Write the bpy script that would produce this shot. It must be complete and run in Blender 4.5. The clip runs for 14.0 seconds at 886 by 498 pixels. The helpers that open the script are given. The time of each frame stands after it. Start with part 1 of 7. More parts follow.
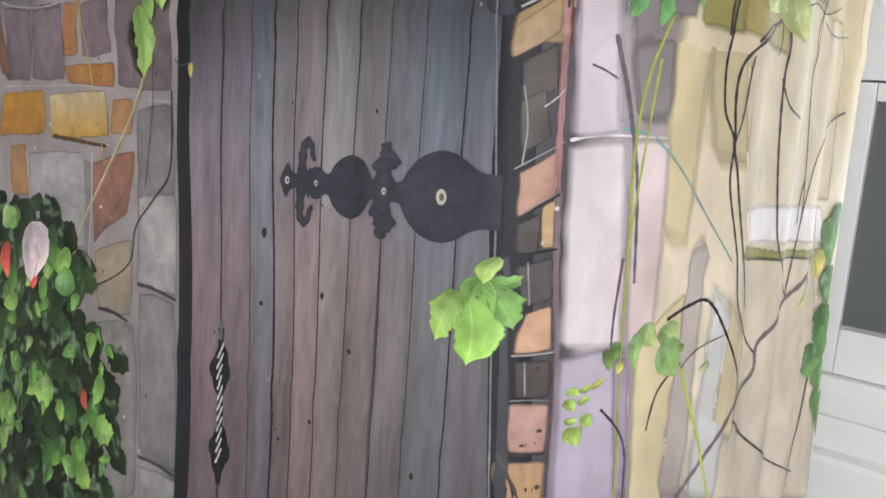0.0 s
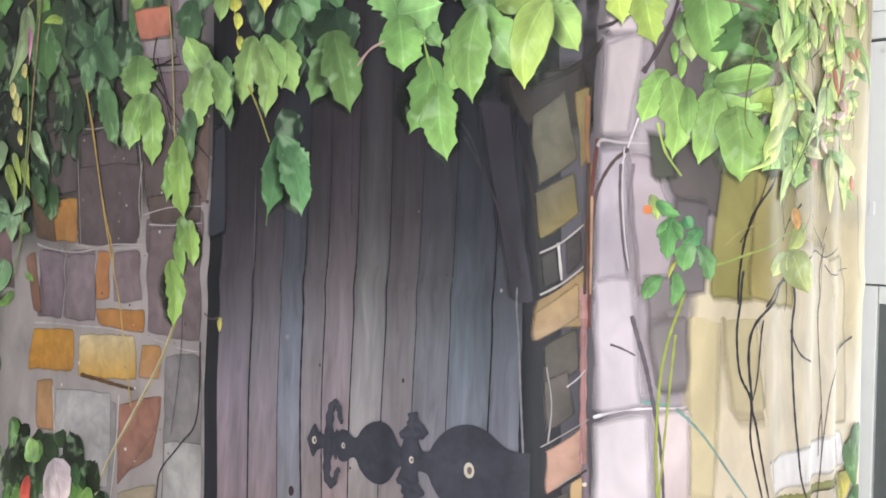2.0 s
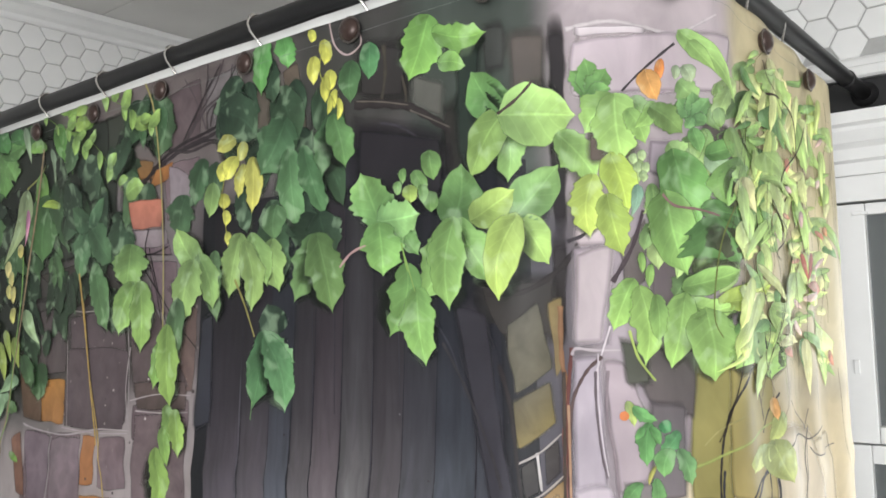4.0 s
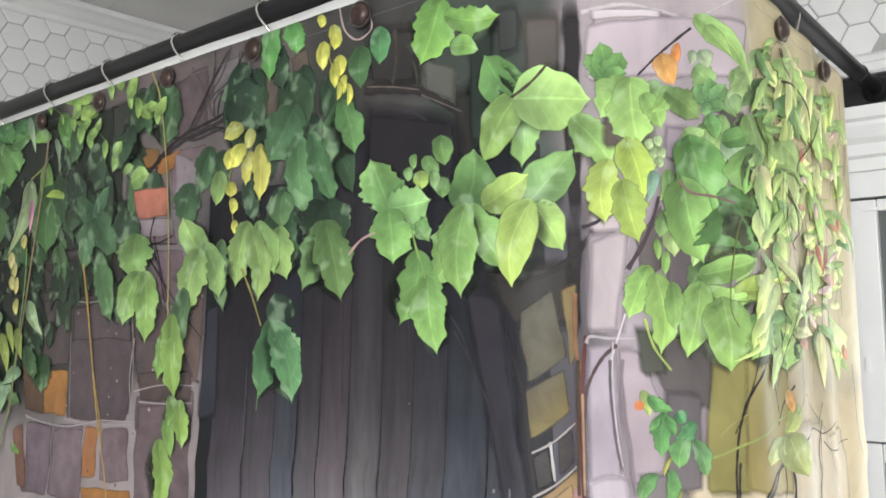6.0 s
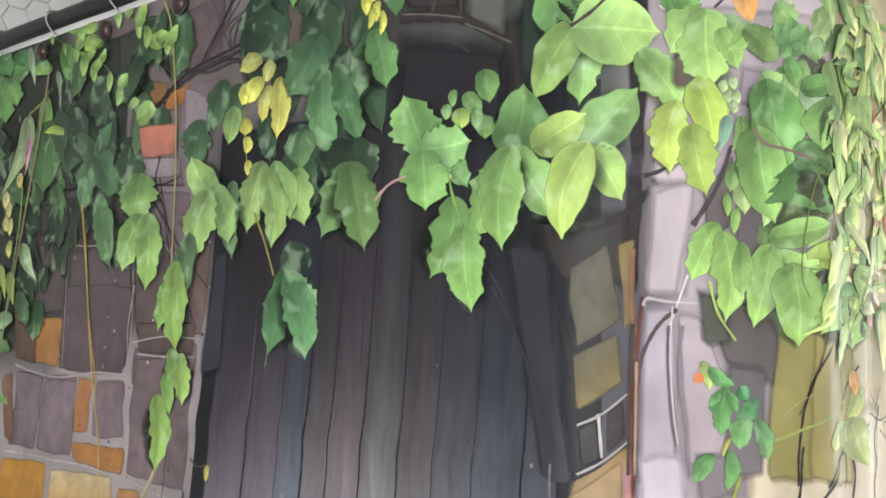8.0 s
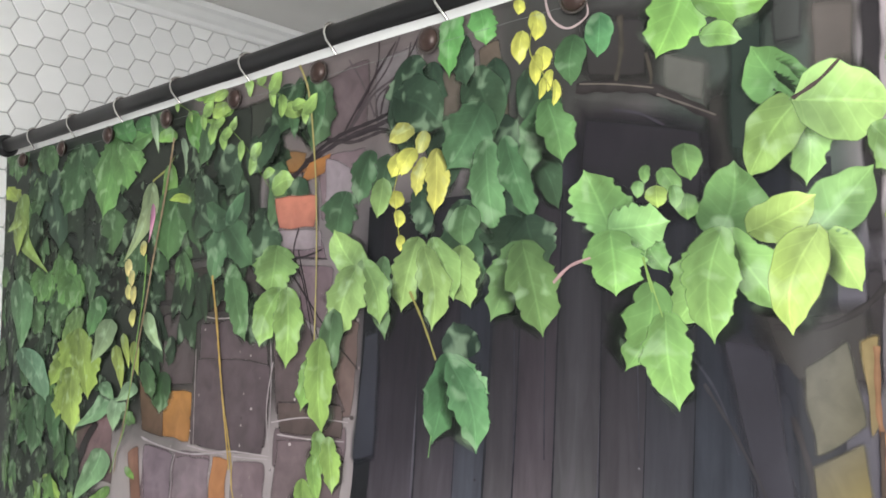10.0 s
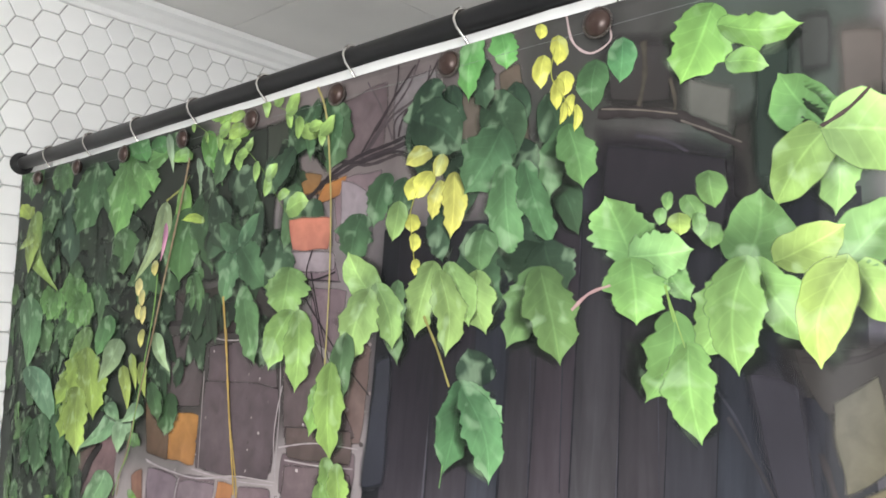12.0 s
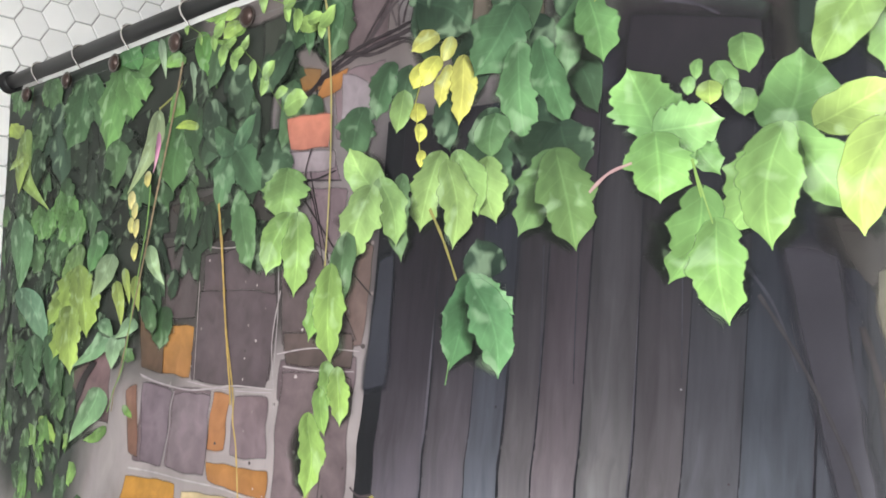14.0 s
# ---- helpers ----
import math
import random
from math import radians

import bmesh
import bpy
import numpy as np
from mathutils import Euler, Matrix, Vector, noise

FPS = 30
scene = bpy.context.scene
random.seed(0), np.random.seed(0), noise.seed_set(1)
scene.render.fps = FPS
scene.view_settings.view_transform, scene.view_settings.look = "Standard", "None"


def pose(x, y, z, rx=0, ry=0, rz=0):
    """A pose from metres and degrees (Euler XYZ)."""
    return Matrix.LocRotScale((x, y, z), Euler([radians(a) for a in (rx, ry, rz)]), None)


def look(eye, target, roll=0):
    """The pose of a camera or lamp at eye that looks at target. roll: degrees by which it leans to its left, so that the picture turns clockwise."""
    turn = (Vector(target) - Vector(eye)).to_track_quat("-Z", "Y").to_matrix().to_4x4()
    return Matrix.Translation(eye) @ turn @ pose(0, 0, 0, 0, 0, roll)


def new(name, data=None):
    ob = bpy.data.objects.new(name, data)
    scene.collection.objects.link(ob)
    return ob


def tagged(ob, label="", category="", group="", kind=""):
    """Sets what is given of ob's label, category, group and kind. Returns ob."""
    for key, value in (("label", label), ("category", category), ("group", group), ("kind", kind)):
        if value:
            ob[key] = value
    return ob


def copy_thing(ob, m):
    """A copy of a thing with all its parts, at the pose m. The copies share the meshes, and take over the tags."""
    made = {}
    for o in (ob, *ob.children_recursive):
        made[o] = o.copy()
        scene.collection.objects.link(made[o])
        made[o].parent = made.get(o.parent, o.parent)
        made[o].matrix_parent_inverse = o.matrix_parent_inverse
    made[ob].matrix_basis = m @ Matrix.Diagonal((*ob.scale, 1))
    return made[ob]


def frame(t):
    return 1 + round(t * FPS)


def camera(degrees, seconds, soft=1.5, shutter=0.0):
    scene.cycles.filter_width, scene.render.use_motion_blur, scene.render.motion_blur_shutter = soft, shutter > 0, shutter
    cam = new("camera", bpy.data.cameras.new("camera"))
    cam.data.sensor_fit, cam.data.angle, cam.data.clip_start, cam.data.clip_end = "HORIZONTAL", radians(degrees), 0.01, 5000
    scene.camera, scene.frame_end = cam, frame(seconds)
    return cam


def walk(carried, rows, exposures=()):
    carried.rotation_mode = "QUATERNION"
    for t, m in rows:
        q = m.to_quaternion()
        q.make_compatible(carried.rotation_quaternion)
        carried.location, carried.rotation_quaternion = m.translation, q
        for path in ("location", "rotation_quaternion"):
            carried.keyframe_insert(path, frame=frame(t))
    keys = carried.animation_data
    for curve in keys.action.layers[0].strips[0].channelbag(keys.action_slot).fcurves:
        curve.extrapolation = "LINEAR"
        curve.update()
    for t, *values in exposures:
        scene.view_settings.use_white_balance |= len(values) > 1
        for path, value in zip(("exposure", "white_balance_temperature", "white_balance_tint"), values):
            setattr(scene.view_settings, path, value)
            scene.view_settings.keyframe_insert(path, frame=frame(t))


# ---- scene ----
cam = camera(58.8, 14.0, soft=1.7)
PATH = [
    (0, (-0.039, 0.097, 1.476), (-1.207, 1.627, 0.934), 0.8),
    (0.5, (-0.037, 0.095, 1.495), (-1.222, 1.65, 1.072), -0.3),
    (1, (-0.051, 0.089, 1.538), (-1.25, 1.661, 1.233), -0.5),
    (1.5, (-0.054, 0.082, 1.57), (-1.261, 1.66, 1.347), -0.9),
    (2, (-0.049, 0.084, 1.582), (-1.266, 1.66, 1.395), -1.1),
    (2.5, (-0.033, 0.086, 1.617), (-1.25, 1.669, 1.502), -1.5),
    (3, (-0.015, 0.083, 1.653), (-1.225, 1.675, 1.689), -2.5),
    (3.2, (-0.017, 0.082, 1.654), (-1.225, 1.674, 1.735), -2.7),
    (5.5, (-0.039, 0.093, 1.643), (-1.251, 1.679, 1.765), -1.9),
    (6, (-0.042, 0.089, 1.64), (-1.253, 1.677, 1.76), -1.9),
    (6.5, (-0.05, 0.088, 1.64), (-1.263, 1.674, 1.761), -1.4),
    (7, (-0.05, 0.091, 1.638), (-1.264, 1.675, 1.759), -1.2),
    (7.5, (-0.049, 0.113, 1.621), (-1.256, 1.704, 1.712), -0.7),
    (8, (-0.106, 0.125, 1.622), (-1.318, 1.714, 1.681), 0.7),
    (8.5, (-0.132, 0.128, 1.662), (-1.345, 1.717, 1.743), -0.5),
    (9, (-0.168, 0.095, 1.668), (-1.417, 1.648, 1.835), -0.6),
    (9.2, (-0.184, 0.088, 1.669), (-1.466, 1.615, 1.829), -1.2),
    (11.3, (-0.217, 0.109, 1.659), (-1.546, 1.598, 1.779), 1.0),
    (11.5, (-0.216, 0.106, 1.661), (-1.545, 1.593, 1.813), 1.1),
    (12, (-0.221, 0.099, 1.662), (-1.546, 1.581, 1.871), 1.3),
    (12.5, (-0.227, 0.098, 1.66), (-1.551, 1.581, 1.883), 1.6),
    (13, (-0.242, 0.104, 1.658), (-1.567, 1.588, 1.867), 1.6),
    (13.5, (-0.245, 0.108, 1.645), (-1.571, 1.594, 1.834), 1.5),
    (14, (-0.253, 0.128, 1.609), (-1.583, 1.62, 1.714), 1.7),
]
walk(cam, [(t, look(eye, target, roll)) for t, eye, target, roll in PATH], [(0.0, -0.22), (1.0, -0.08), (1.5, 0.06), (3.0, 0.0), (7.0, 0.0), (9.0, 0.12), (11.5, 0.42), (13.0, 0.44), (14.0, 0.55)])

# world, daylight and lamps
world = bpy.data.worlds.new("sky")
scene.world = world
world.use_nodes = True
wn = world.node_tree
sky = wn.nodes.new("ShaderNodeTexSky")
sky.sky_type = "NISHITA"
sky.sun_disc = False
sky.sun_elevation = radians(35)
sky.sun_rotation = radians(120)
wn.nodes["Background"].inputs[1].default_value = 0.12
wn.links.new(sky.outputs[0], wn.nodes["Background"].inputs[0])


def area_lamp(name, eye, target, sx, sy, watts, colour):
    data = bpy.data.lights.new(name, "AREA")
    data.shape, data.size, data.size_y, data.energy, data.color = "RECTANGLE", sx, sy, watts, colour
    ob = new(name, data)
    ob.matrix_world = look(eye, target)
    return ob


# daylight of the room's window, in its opening behind the camera
area_lamp("window_daylight", (0.82, -1.665, 1.52), (0.45, 0.5, 1.50), 1.4, 1.12, 60.0, (0.97, 0.985, 1.0))
# daylight of the tub's own window
area_lamp("tub_window_daylight", (-0.02, 1.325, 1.42), (-0.02, 0.0, 1.3), 0.36, 0.6, 2.5, (0.95, 0.98, 1.0))


# ---- materials ----
def material(name, colour=(0.8, 0.8, 0.8), rough=0.5, metal=0.0, vary=0.06, scale=30.0, bump=0.0, bump_scale=200.0, spec=0.5):
    """Principled material with fine and broad colour variation and a fine relief."""
    m = bpy.data.materials.new(name)
    m.use_nodes = True
    nt = m.node_tree
    b = nt.nodes["Principled BSDF"]
    b.inputs["Roughness"].default_value = rough
    b.inputs["Metallic"].default_value = metal
    b.inputs["Specular IOR Level"].default_value = spec
    tc = nt.nodes.new("ShaderNodeTexCoord")
    n1 = nt.nodes.new("ShaderNodeTexNoise")
    n1.inputs["Scale"].default_value, n1.inputs["Detail"].default_value = scale, 6
    n2 = nt.nodes.new("ShaderNodeTexNoise")
    n2.inputs["Scale"].default_value, n2.inputs["Detail"].default_value = scale / 9, 3
    add = nt.nodes.new("ShaderNodeMath")
    add.operation = "ADD"
    mr = nt.nodes.new("ShaderNodeMapRange")
    mr.inputs["From Min"].default_value, mr.inputs["From Max"].default_value = 0.6, 1.4
    mr.inputs["To Min"].default_value, mr.inputs["To Max"].default_value = 1 - vary, 1 + vary
    hsv = nt.nodes.new("ShaderNodeHueSaturation")
    hsv.inputs["Color"].default_value = (*colour, 1)
    for n in (n1, n2):
        nt.links.new(tc.outputs["Object"], n.inputs["Vector"])
    nt.links.new(n1.outputs[0], add.inputs[0])
    nt.links.new(n2.outputs[0], add.inputs[1])
    nt.links.new(add.outputs[0], mr.inputs["Value"])
    nt.links.new(mr.outputs[0], hsv.inputs["Value"])
    nt.links.new(hsv.outputs[0], b.inputs["Base Color"])
    if bump:
        n3 = nt.nodes.new("ShaderNodeTexNoise")
        n3.inputs["Scale"].default_value, n3.inputs["Detail"].default_value = bump_scale, 4
        bp = nt.nodes.new("ShaderNodeBump")
        bp.inputs["Strength"].default_value, bp.inputs["Distance"].default_value = bump, 0.001
        nt.links.new(tc.outputs["Object"], n3.inputs["Vector"])
        nt.links.new(n3.outputs[0], bp.inputs["Height"])
        nt.links.new(bp.outputs[0], b.inputs["Normal"])
    return m


M_PAINT = material("white_paint", (0.78, 0.78, 0.77), 0.42, vary=0.04, scale=25, bump=0.15, bump_scale=120)
M_WALL = material("plain_plaster", (0.75, 0.75, 0.73), 0.7, vary=0.05, scale=12, bump=0.2, bump_scale=90)
M_GROUT = material("grey_grout", (0.40, 0.40, 0.39), 0.85, vary=0.12, scale=60, bump=0.3, bump_scale=600)
M_CEIL = material("ceiling_panel", (0.80, 0.785, 0.76), 0.75, vary=0.06, scale=9, bump=0.25, bump_scale=150)
M_JOINT = material("ceiling_joint", (0.38, 0.36, 0.34), 0.8, vary=0.1, scale=40)
M_FLOOR = material("floor_tile", (0.62, 0.60, 0.57), 0.5, vary=0.1, scale=8, bump=0.1)
M_ROD = material("black_rod_enamel", (0.010, 0.010, 0.011), 0.40, spec=0.35, vary=0.25, scale=60, bump=0.08, bump_scale=300)
M_BOARD = material("black_board", (0.006, 0.006, 0.007), 0.6, vary=0.2, scale=30)
M_STEEL = material("polished_steel", (0.62, 0.60, 0.58), 0.22, metal=1.0, vary=0.08, scale=80)
M_DARKSTEEL = material("antique_steel", (0.17, 0.15, 0.14), 0.32, metal=0.9, vary=0.2, scale=200)
M_KNOB = material("brown_bronze_enamel", (0.055, 0.033, 0.028), 0.3, metal=0.35, vary=0.25, scale=120)
M_LINER = material("white_liner", (0.80, 0.80, 0.79), 0.5, vary=0.04, scale=40, bump=0.2, bump_scale=300)


def tile_material():
    """White glazed hexagon tile: each tile a little different, faint smoky veins."""
    m = material("white_glazed_tile", (0.80, 0.80, 0.79), 0.22, vary=0.05, scale=14)
    nt = m.node_tree
    b = nt.nodes["Principled BSDF"]
    info = nt.nodes.new("ShaderNodeObjectInfo")
    mr = nt.nodes.new("ShaderNodeMapRange")
    mr.inputs["To Min"].default_value, mr.inputs["To Max"].default_value = 0.93, 1.03
    mix = nt.nodes.new("ShaderNodeMixRGB")
    mix.blend_type = "MULTIPLY"
    mix.inputs[0].default_value = 1
    src = b.inputs["Base Color"].links[0].from_socket
    nt.links.new(info.outputs["Random"], mr.inputs["Value"])
    nt.links.new(src, mix.inputs[1])
    nt.links.new(mr.outputs[0], mix.inputs[2])
    nt.links.new(mix.outputs[0], b.inputs["Base Color"])
    return m


M_TILE = tile_material()


def glass_material():
    """Frosted grey window glass."""
    m = material("frosted_grey_glass", (0.115, 0.125, 0.125), 0.28, vary=0.12, scale=4, bump=0.05, bump_scale=400)
    return m


M_GLASS = glass_material()


# ---- mesh helpers ----
def part(name, bm, mat, parent=None, label="", smooth=False):
    me = bpy.data.meshes.new(name)
    bm.to_mesh(me)
    bm.free()
    me.materials.append(mat)
    if smooth:
        for p in me.polygons:
            p.use_smooth = True
    ob = new(name, me)
    ob.parent = parent
    if label:
        tagged(ob, label)
    return ob


def box(bm, x0, y0, z0, x1, y1, z1, bevel=0.0):
    r = bmesh.ops.create_cube(bm, size=1.0)
    for v in r["verts"]:
        v.co = Vector((x0 + (v.co.x + 0.5) * (x1 - x0), y0 + (v.co.y + 0.5) * (y1 - y0), z0 + (v.co.z + 0.5) * (z1 - z0)))
    if bevel:
        edges = list({e for v in r["verts"] for e in v.link_edges})
        bmesh.ops.bevel(bm, geom=edges, offset=bevel, segments=2, affect="EDGES", profile=0.6)
    return bm


def box_part(name, mat, parent, *dims, bevel=0.0, label=""):
    return part(name, box(bmesh.new(), *dims, bevel=bevel), mat, parent, label)


def tube(bm, points, radius, sides=10, closed=False):
    """A round tube along points."""
    n = len(points)
    rings = []
    side = None
    for i, p in enumerate(points):
        a = points[(i - 1) % n] if closed or i else p
        b = points[(i + 1) % n] if closed or i < n - 1 else p
        t = (Vector(b) - Vector(a)).normalized()
        if side is None:
            side = t.orthogonal().normalized()
        side = (side - t * side.dot(t)).normalized()
        up = t.cross(side)
        r = radius(i / max(1, n - 1)) if callable(radius) else radius
        rings.append([bm.verts.new(Vector(p) + r * (math.cos(k * math.tau / sides) * side + math.sin(k * math.tau / sides) * up)) for k in range(sides)])
    pairs = list(zip(rings, rings[1:])) + ([(rings[-1], rings[0])] if closed else [])
    for ra, rb in pairs:
        for k in range(sides):
            bm.faces.new((ra[k], ra[(k + 1) % sides], rb[(k + 1) % sides], rb[k]))
    if not closed:
        bm.faces.new(rings[0][::-1])
        bm.faces.new(rings[-1])
    return bm


def lathe(bm, profile, m, sides=24):
    """Turns (radius, height) pairs round z, placed by the matrix m."""
    rings = []
    for r, h in profile:
        rings.append([bm.verts.new(m @ Vector((r * math.cos(k * math.tau / sides), r * math.sin(k * math.tau / sides), h))) for k in range(sides)])
    for ra, rb in zip(rings, rings[1:]):
        for k in range(sides):
            bm.faces.new((ra[k], ra[(k + 1) % sides], rb[(k + 1) % sides], rb[k]))
    bm.faces.new(rings[0][::-1])
    bm.faces.new(rings[-1])
    return bm


def profile_run(bm, profile, axis, a, b):
    """Sweeps a closed outline of (out, z) pairs along x or y from a to b; out is measured as the other axis."""
    ends = []
    for s in (a, b):
        ends.append([bm.verts.new((s, o, z) if axis == "x" else (o, s, z)) for o, z in profile])
    n = len(profile)
    for k in range(n):
        bm.faces.new((ends[0][k], ends[0][(k + 1) % n], ends[1][(k + 1) % n], ends[1][k]))
    bm.faces.new(ends[0][::-1])
    bm.faces.new(ends[1])
    bmesh.ops.recalc_face_normals(bm, faces=bm.faces)
    return bm


# ---- the room ----
LEFT, BACK, RIGHT, FRONT, TOP = -1.70, 1.50, 1.60, -1.70, 2.305


def setting(name, mat, label, *dims, category="wall"):
    return tagged(box_part(name, mat, None, *dims), label, category, kind="structure")


floor = setting("floor", M_FLOOR, "plain grey tiled bathroom floor", LEFT - 0.12, FRONT - 0.12, -0.1, RIGHT + 0.12, BACK + 0.12, 0.0, category="floor")
wall_left = setting("wall_left", M_GROUT, "white hexagon-tiled wall at the end of the tub", LEFT - 0.12, FRONT - 0.12, 0.0, LEFT, BACK + 0.12, TOP)
wall_right = setting("wall_right", M_WALL, "plain plastered wall of the bathroom", RIGHT, FRONT - 0.12, 0.0, RIGHT + 0.12, BACK + 0.12, TOP)

# back wall round the tub's window
WX0, WX1, WZ0, WZ1 = -0.235, 0.40, 1.03, 1.76
bm = bmesh.new()
box(bm, LEFT, BACK, 0, WX0, BACK + 0.12, TOP)
box(bm, WX1, BACK, 0, RIGHT, BACK + 0.12, TOP)
box(bm, WX0, BACK, 0, WX1, BACK + 0.12, WZ0)
box(bm, WX0, BACK, WZ1, WX1, BACK + 0.12, TOP)
wall_back = tagged(part("wall_back", bm, M_GROUT), "white hexagon-tiled wall behind the tub", "wall", kind="structure")

# front wall with the room's window opening
bm = bmesh.new()
box(bm, LEFT, FRONT - 0.12, 0, 0.10, FRONT, TOP)
box(bm, 1.54, FRONT - 0.12, 0, RIGHT, FRONT, TOP)
box(bm, 0.10, FRONT - 0.12, 0, 1.54, FRONT, 0.95)
box(bm, 0.10, FRONT - 0.12, 2.10, 1.54, FRONT, TOP)
wall_front = tagged(part("wall_front", bm, M_WALL), "plain plastered wall with a window opening", "wall", kind="structure")

# ceiling of large panels with dark joints
bm = bmesh.new()
xs = [LEFT - 0.12, -1.28, -0.67, -0.06, 0.55, 1.16, RIGHT + 0.12]
ys = [FRONT - 0.12, -1.43, -0.82, -0.21, 0.40, 1.01, BACK + 0.12]
for xa, xb in zip(xs, xs[1:]):
    for ya, yb in zip(ys, ys[1:]):
        box(bm, xa + 0.0012, ya + 0.0012, TOP, xb - 0.0012, yb - 0.0012, TOP + 0.03)
ceiling = tagged(part("ceiling", bm, M_CEIL), "beige-grey ceiling of square panels with thin joints", "ceiling", kind="structure")
tagged(box_part("ceiling_backing", M_JOINT, None, LEFT - 0.12, FRONT - 0.12, TOP + 0.004, RIGHT + 0.12, BACK + 0.12, TOP + 0.05), "dark backing seen in the ceiling joints", "ceiling", kind="structure")

# crown moulding
CROWN = [(0, 2.256), (0.010, 2.256), (0.013, 2.260), (0.013, 2.268), (0.022, 2.274), (0.030, 2.284), (0.040, 2.290), (0.040, 2.303), (0, 2.303)]
tagged(part("crown_trim_left", profile_run(bmesh.new(), [(LEFT + o, z) for o, z in CROWN], "y", FRONT, BACK), M_PAINT), "white painted crown moulding below the ceiling", "moulding", kind="structure")
tagged(part("crown_trim_back", profile_run(bmesh.new(), [(BACK - o, z) for o, z in CROWN], "x", LEFT + 0.042, RIGHT), M_PAINT), "white painted crown moulding below the ceiling", "moulding", kind="structure")

# hexagon tiles, flat side up
SIDE, FLAT, GROUT = 0.0294, 0.0510, 0.0022
COL, ROW = SIDE * 1.5, FLAT


def hexagon(bm, m):
    s = SIDE - GROUT / 1.73
    rings = []
    for k, h in ((1.0, -0.001), (1.0, 0.0022), (0.95, 0.0032)):
        rings.append([bm.verts.new(m @ Vector((s * k * math.cos(a * math.pi / 3), s * k * math.sin(a * math.pi / 3), h))) for a in range(6)])
    for ra, rb in zip(rings, rings[1:]):
        for k in range(6):
            bm.faces.new((ra[k], ra[(k + 1) % 6], rb[(k + 1) % 6], rb[k]))
    bm.faces.new(rings[-1])


one = bmesh.new()
hexagon(one, Matrix.Identity(4))
HEX = bpy.data.meshes.new("tile")
one.to_mesh(HEX)
one.free()
HEX.materials.append(M_TILE)


def tiled(wall, facing, h0, z0, h_range, z_range, near):
    """Lays tiles on a wall: those in the near stretch as pieces, the rest joined."""
    rest = bmesh.new()
    for i in range(int((h_range[0] - h0) / COL) - 1, int((h_range[1] - h0) / COL) + 2):
        for j in range(-46, 8):
            h, z = h0 + i * COL, z0 + j * ROW + (ROW / 2 if i % 2 else 0)
            if not (h_range[0] <= h <= h_range[1] and z_range[0] <= z <= z_range[1]):
                continue
            if facing == "x":
                m = Matrix(((0, 0, 1, LEFT), (1, 0, 0, h), (0, 1, 0, z), (0, 0, 0, 1)))
            else:
                m = Matrix(((1, 0, 0, h), (0, 0, -1, BACK), (0, 1, 0, z), (0, 0, 0, 1)))
            if near(h, z):
                t = new("tile", HEX)
                t.matrix_world = m @ pose(0, 0, random.uniform(0, 0.0003), random.uniform(-0.3, 0.3), random.uniform(-0.3, 0.3), 0)
                t.parent = wall
            else:
                hexagon(rest, m)
    bmesh.ops.recalc_face_normals(rest, faces=rest.faces)
    ob = part("tile_field", rest, M_TILE, wall, "field of white hexagon tiles")
    tagged(ob, kind="stuff")


tiled(wall_left, "x", 0.6525, 2.2055, (-0.6, 1.47), (0.05, 2.26), lambda h, z: (0.5 < h < 1.32 and z > 1.92) or (0.50 < h < 0.67 and z > 1.25))
tiled(wall_back, "y", -0.2555, 2.032, (-1.66, 1.5), (2.02, 2.26), lambda h, z: -0.42 < h < 0.05)

# black board and its moulding on the back wall, to which the rod is fixed
board = tagged(box_part("mounting_board", M_BOARD, None, -0.75, 1.478, 1.80, 0.75, 1.4995, 1.966, bevel=0.002), "black board across the wall, holding the rod's flange", "board")
RAIL = [(0.0, 1.968), (0.026, 1.968), (0.030, 1.972), (0.030, 1.985), (0.022, 1.989), (0.018, 1.999), (0.008, 2.006), (0, 2.008)]
tagged(part("trim_rail", profile_run(bmesh.new(), [(BACK - o, z) for o, z in RAIL], "x", LEFT + 0.01, RIGHT), M_PAINT), "white painted moulding under the hexagon tiles", "moulding", kind="structure")

# the window in its deep white casing
window = new("window_1")
tagged(window, "white painted window with frosted grey panes in a moulded casing", "window", kind="structure")
Y = 1.36
bm = bmesh.new()
HEAD = [(0, 1.800), (0.006, 1.800), (0.006, 1.818), (0.014, 1.822), (0.014, 1.838), (0.022, 1.846), (0.030, 1.862), (0.030, 1.868), (0.038, 1.872), (0.038, 1.889), (-0.13, 1.889), (-0.13, 1.800)]
part("head_moulding", profile_run(bmesh.new(), [(Y - o, z) for o, z in HEAD], "x", -0.62, 0.62), M_PAINT, window)
box_part("head_casing", M_PAINT, window, -0.60, Y - 0.004, 1.762, 0.60, 1.498, 1.7995, bevel=0.0015)
box_part("side_casing", M_PAINT, window, -0.60, Y - 0.004, 0.967, -0.2705, 1.498, 1.7615, bevel=0.0015)
box_part("side_casing", M_PAINT, window, 0.43, Y - 0.004, 0.967, 0.60, 1.498, 1.7615, bevel=0.0015)


